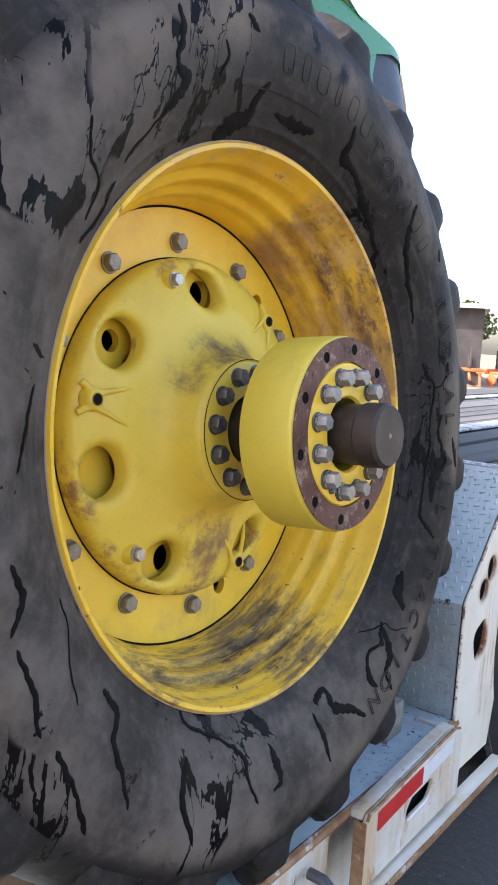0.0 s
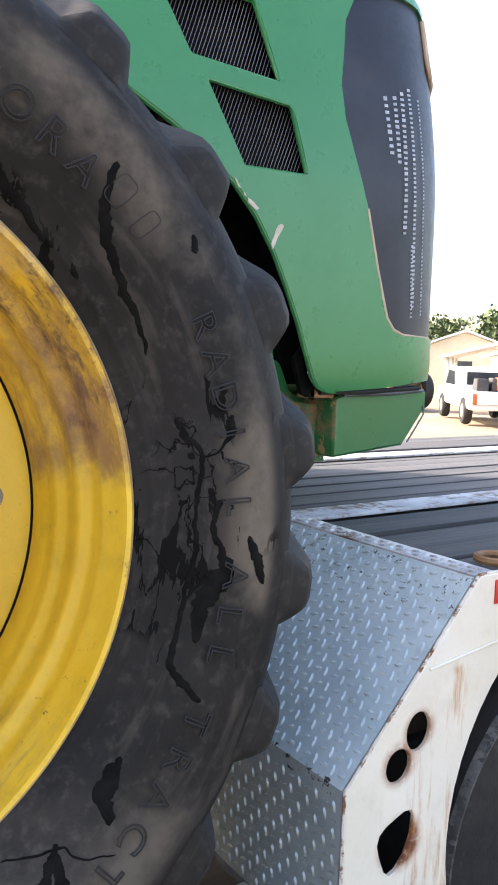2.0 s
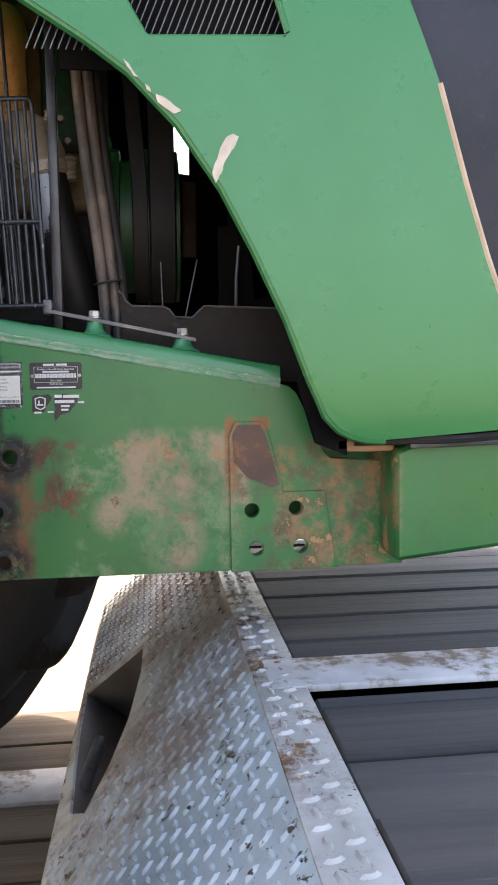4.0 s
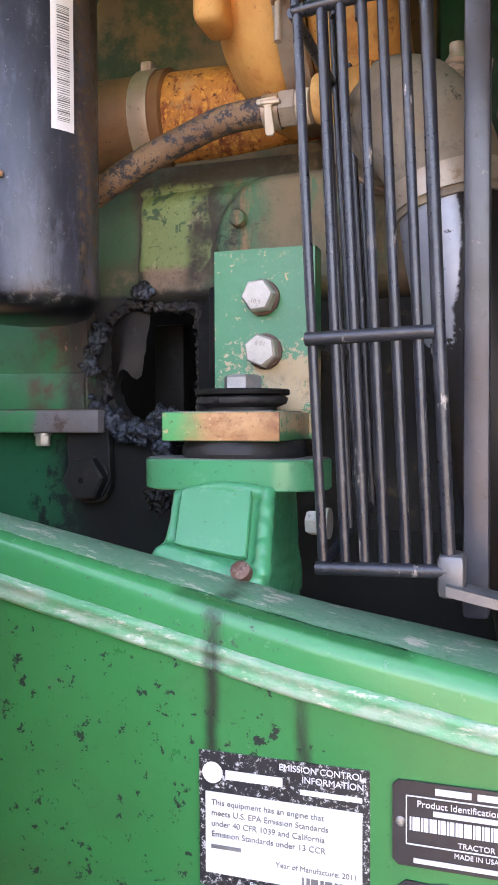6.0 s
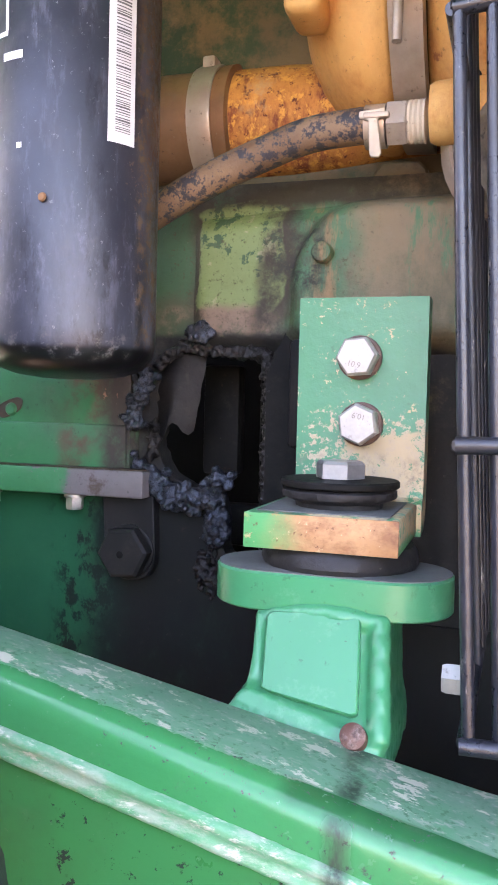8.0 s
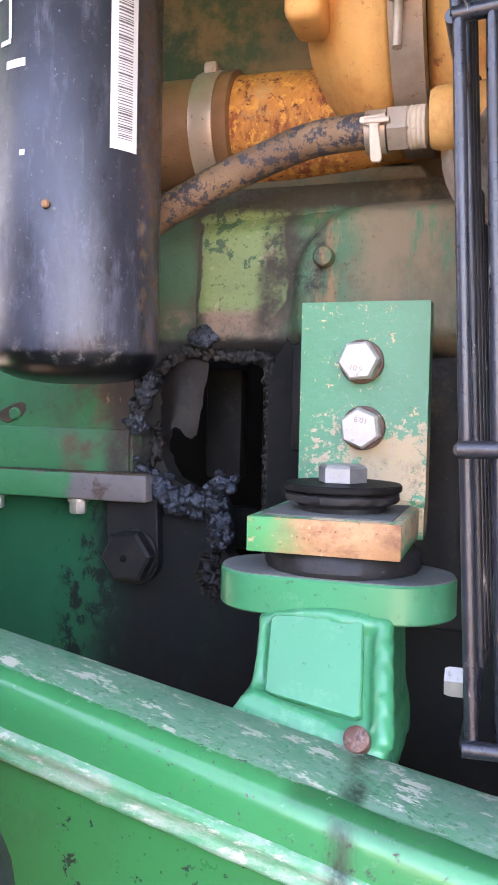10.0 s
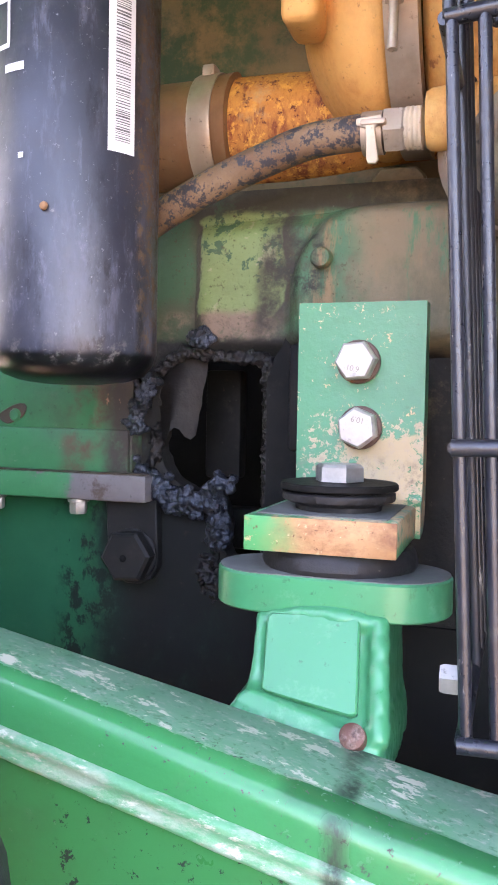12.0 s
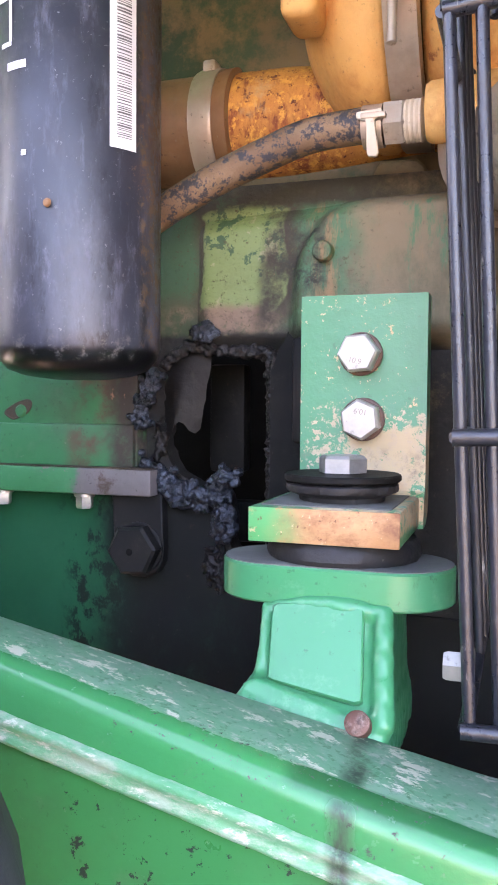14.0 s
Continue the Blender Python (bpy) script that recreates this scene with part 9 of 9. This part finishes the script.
def hood():
    outer = REAR + [(-0.9, 2.98), (1.2, 2.95), (1.6, 2.92), (1.9, 2.88), (2.10, 2.80), (2.192, 2.60)] + [(2.192, z) for z in (2.3, 2.0, 1.75)] + [(2.184, 1.69), (2.169, 1.662), (2.14, 1.648), (2.05, 1.643), (1.9, 1.635), (1.75, 1.618)]
    h = part("hood", bent(fine_plate(outer, [VENT1, VENT2, VENT3, GRILLE], 0.0, 0.020)), green_hood, tractor, "green hood side panel with slanted vents", 30)
    # rolled rear edge and vent frames
    def roll(loop, r, name, m_, off=0.004, closed=False, label=""):
        pts = [(x, side_y(x, z) + off, z) for x, z in (list(loop) + ([loop[0]] if closed else []))]
        part(name, tube(pts, r, 8), m_, h, label)
    roll(REAR, 0.009, "rolled_edge", green_hood, 0.010)
    for v in (VENT1, VENT2, VENT3):
        roll(v, 0.008, "vent_frame", green_hood, 0.008, True)
        bm = bmesh.new()
        xs, zs = [p[0] for p in v], [p[1] for p in v]
        x0, x1, z0, z1 = min(xs), max(xs), min(zs), max(zs)
        # near-black backing paints the shade behind the vent screen
        part("vent_back", bent(fine_plate([(x0 - .02, z0 - .02), (x1 + .02, z0 - .02), (x1 + .02, z1 + .02), (x0 - .02, z1 + .02)], (), 0.075, 0.08)), shade_black, h)
        k = x0 - (z1 - z0)
        wires = bmesh.new()
        while k < x1 + (z1 - z0):
            a, b = (k, z0 - 0.01), (k + (z1 - z0) * 0.45, z1 + 0.01)
            pts = [(a[0] + (b[0] - a[0]) * t, 0, a[1] + (b[1] - a[1]) * t) for t in (0, 0.5, 1)]
            if x0 - 0.02 < pts[1][0] < x1 + 0.02:
                tube([(x, side_y(x, z) + 0.026, z) for x, _, z in pts], 0.0011, 5, wires)
            k += 0.0115
        tagged(part("vent_mesh", wires, screen_grey, h, "fine grey wire screen"), kind="stuff")
    part("grille", bent(fine_plate(GRILLE, (), 0.012, 0.022)), grille_mat, h, "dark perforated grille")
    # stripes of louvre openings on the grille, painted pale for daylight behind
    bm = bmesh.new()
    for x0, z0, x1, z1, w, step in ((1.742, 2.49, 1.762, 2.31, 0.017, 0.019), (1.782, 2.50, 1.792, 2.29, 0.018, 0.017), (1.815, 2.52, 1.822, 2.08, 0.018, 0.016), (1.850, 2.54, 1.880, 1.86, 0.016, 0.014), (1.900, 2.52, 1.935, 1.84, 0.010, 0.012), (1.862, 2.06, 1.875, 1.83, 0.014, 0.012)):
        count = int((z0 - z1) / step)
        for k in range(count):
            u = k / count
            x, z = x0 + (x1 - x0) * u, z0 + (z1 - z0) * u
            tall = step * (0.62 if k % 5 else 0.8)
            g = w * (0.9 + 0.25 * noise.noise(Vector((x0 * 40, k * 0.7, 0))))
            va = [(x - g / 2, z), (x + g / 2, z + 0.002), (x + g / 2, z + tall), (x - g / 2, z + tall - 0.002)]
            bm.faces.new([bm.verts.new((p, side_y(p, q) + 0.0105, q)) for p, q in va])
    bmesh.ops.solidify(bm, geom=bm.faces, thickness=0.001)
    tagged(part("grille_louvre", bm, louvre_daylight, h, "punched louvres painted pale as daylight through them", smooth=0), kind="stuff")
    # headlamp with tan seal
    lamp = [(2.02, 2.83), (2.015, 2.69), (2.03, 2.66), (2.07, 2.635), (2.192, 2.58), (2.192, 2.83)]
    part("headlamp", bent(fine_plate(lamp, (), 0.0, 0.01)), lamp_glass, h, "dark headlamp with a tan seal")
    roll([(2.02, 2.83), (2.015, 2.69), (2.03, 2.66), (2.07, 2.635), (2.15, 2.60)], 0.009, "lamp_seal", seal_mat, 0.004)
    roll([(1.656, 2.153), (1.700, 2.000), (1.735, 1.890), (1.755, 1.835), (1.785, 1.800), (1.83, 1.785), (2.00, 1.782), (2.14, 1.78)], 0.006, "grille_seal", seal_mat, 0.004, label="tan rubber seal")
    # paint scrapes on the rear edge
    for loop in ([(1.222, 2.127), (1.236, 2.122), (1.252, 2.110), (1.259, 2.103), (1.252, 2.099), (1.240, 2.104), (1.226, 2.115)], [(1.326, 2.066), (1.337, 2.072), (1.345, 2.068), (1.338, 2.052), (1.326, 2.036), (1.318, 2.014), (1.308, 2.000), (1.303, 2.014), (1.312, 2.034), (1.316, 2.050)], [(1.176, 2.176), (1.184, 2.170), (1.199, 2.150), (1.192, 2.152)], [(1.208, 2.140), (1.214, 2.136), (1.216, 2.128), (1.210, 2.132)]):
        part("paint_scrape", bent(fine_plate(ragged(loop, 0.0025, 7.0, 4), (), -0.0016, 0.004, 0.02)), primer_white, h, "bare white paint scrape", 20)
    # top and far side close the bay
    bm = bmesh.new()
    rows = []
    for i in range(24):
        x = -0.9 + 3.03 * i / 23
        y0 = side_y(x, 2.9)
        row = []
        for k in range(13):
            v = k / 12
            y = y0 + (2.40 - 2 * y0) * v
            zed = (2.90 if x > 1.5 else 2.95) - 0.25 * max(0, x - 1.5) ** 2 + 0.12 * math.sin(math.pi * v)
            row.append(bm.verts.new((x, y, zed)))
        rows.append(row)
    for r0, r1 in zip(rows, rows[1:]):
        for k in range(12):
            bm.faces.new((r0[k], r0[k + 1], r1[k + 1], r1[k]))
    bmesh.ops.solidify(bm, geom=bm.faces, thickness=0.02)
    part("hood_top", bm, green_hood, h, smooth=40)
    bm = bent(fine_plate(outer, [VENT1, VENT2], 0.0, 0.020))
    for v in bm.verts:
        v.co.y = 2.40 - v.co.y
    part("far_side", bm, green_hood, h, smooth=30)
    front = bmesh.new()
    rows = []
    for z in (1.66, 1.9, 2.2, 2.5, 2.7, 2.84):
        y0 = side_y(2.192, z) + 0.01
        rows.append([front.verts.new((2.189, y0 + (2.40 - 2 * y0) * k / 8, z)) for k in range(9)])
    for r0, r1 in zip(rows, rows[1:]):
        for k in range(8):
            front.faces.new((r0[k], r0[k + 1], r1[k + 1], r1[k]))
    part("nose_grille", front, grille_mat, h)
    part("firewall", box((-0.6, 0.9, 1.6), (-0.55, 1.5, 2.9), 0.01), shade_black, tractor)
    # bumper casting below, with rubber seal in the gap
    bump = part("front_casting", plate([(1.60, 1.40), (1.90, 1.43), (1.985, 1.535), (2.0, 1.545), (2.0, 1.612), (1.64, 1.600), (1.60, 1.585)], (), 0.70, 1.70, bevel=0.008), green_beam, tractor, "green front casting worn to rust")
    part("casting_seam", tube([(1.915, 0.697, 1.44), (1.985, 0.697, 1.53), (1.985, 0.697, 1.56)], 0.003, 6), ink, bump)
    part("seal_strip", tube([(1.53, 0.69, 1.604), (1.70, 0.672, 1.606), (1.95, 0.690, 1.620)], 0.010, 8, flat=0.8), rubber, bump, "black rubber seal")
    part("seal_metal", tube([(1.62, 0.684, 1.596), (1.80, 0.680, 1.600), (1.98, 0.70, 1.61)], 0.006, 8), strap_mat, bump)
    part("latch_bracket", box((1.50, 0.70, 1.585), (1.60, 0.76, 1.610), 0.006), rust_edge, bump)
    part("hinge_plate", plate([(1.44, 1.70), (1.47, 1.60), (1.52, 1.58), (1.52, 1.62), (1.49, 1.66), (1.47, 1.74)], (), 0.70, 0.72), shade_black, bump)


frame_beams()
decals()
engine_mount()
engine()
plumbing()
guard_and_bars()
front_drive()
hood()
planks()
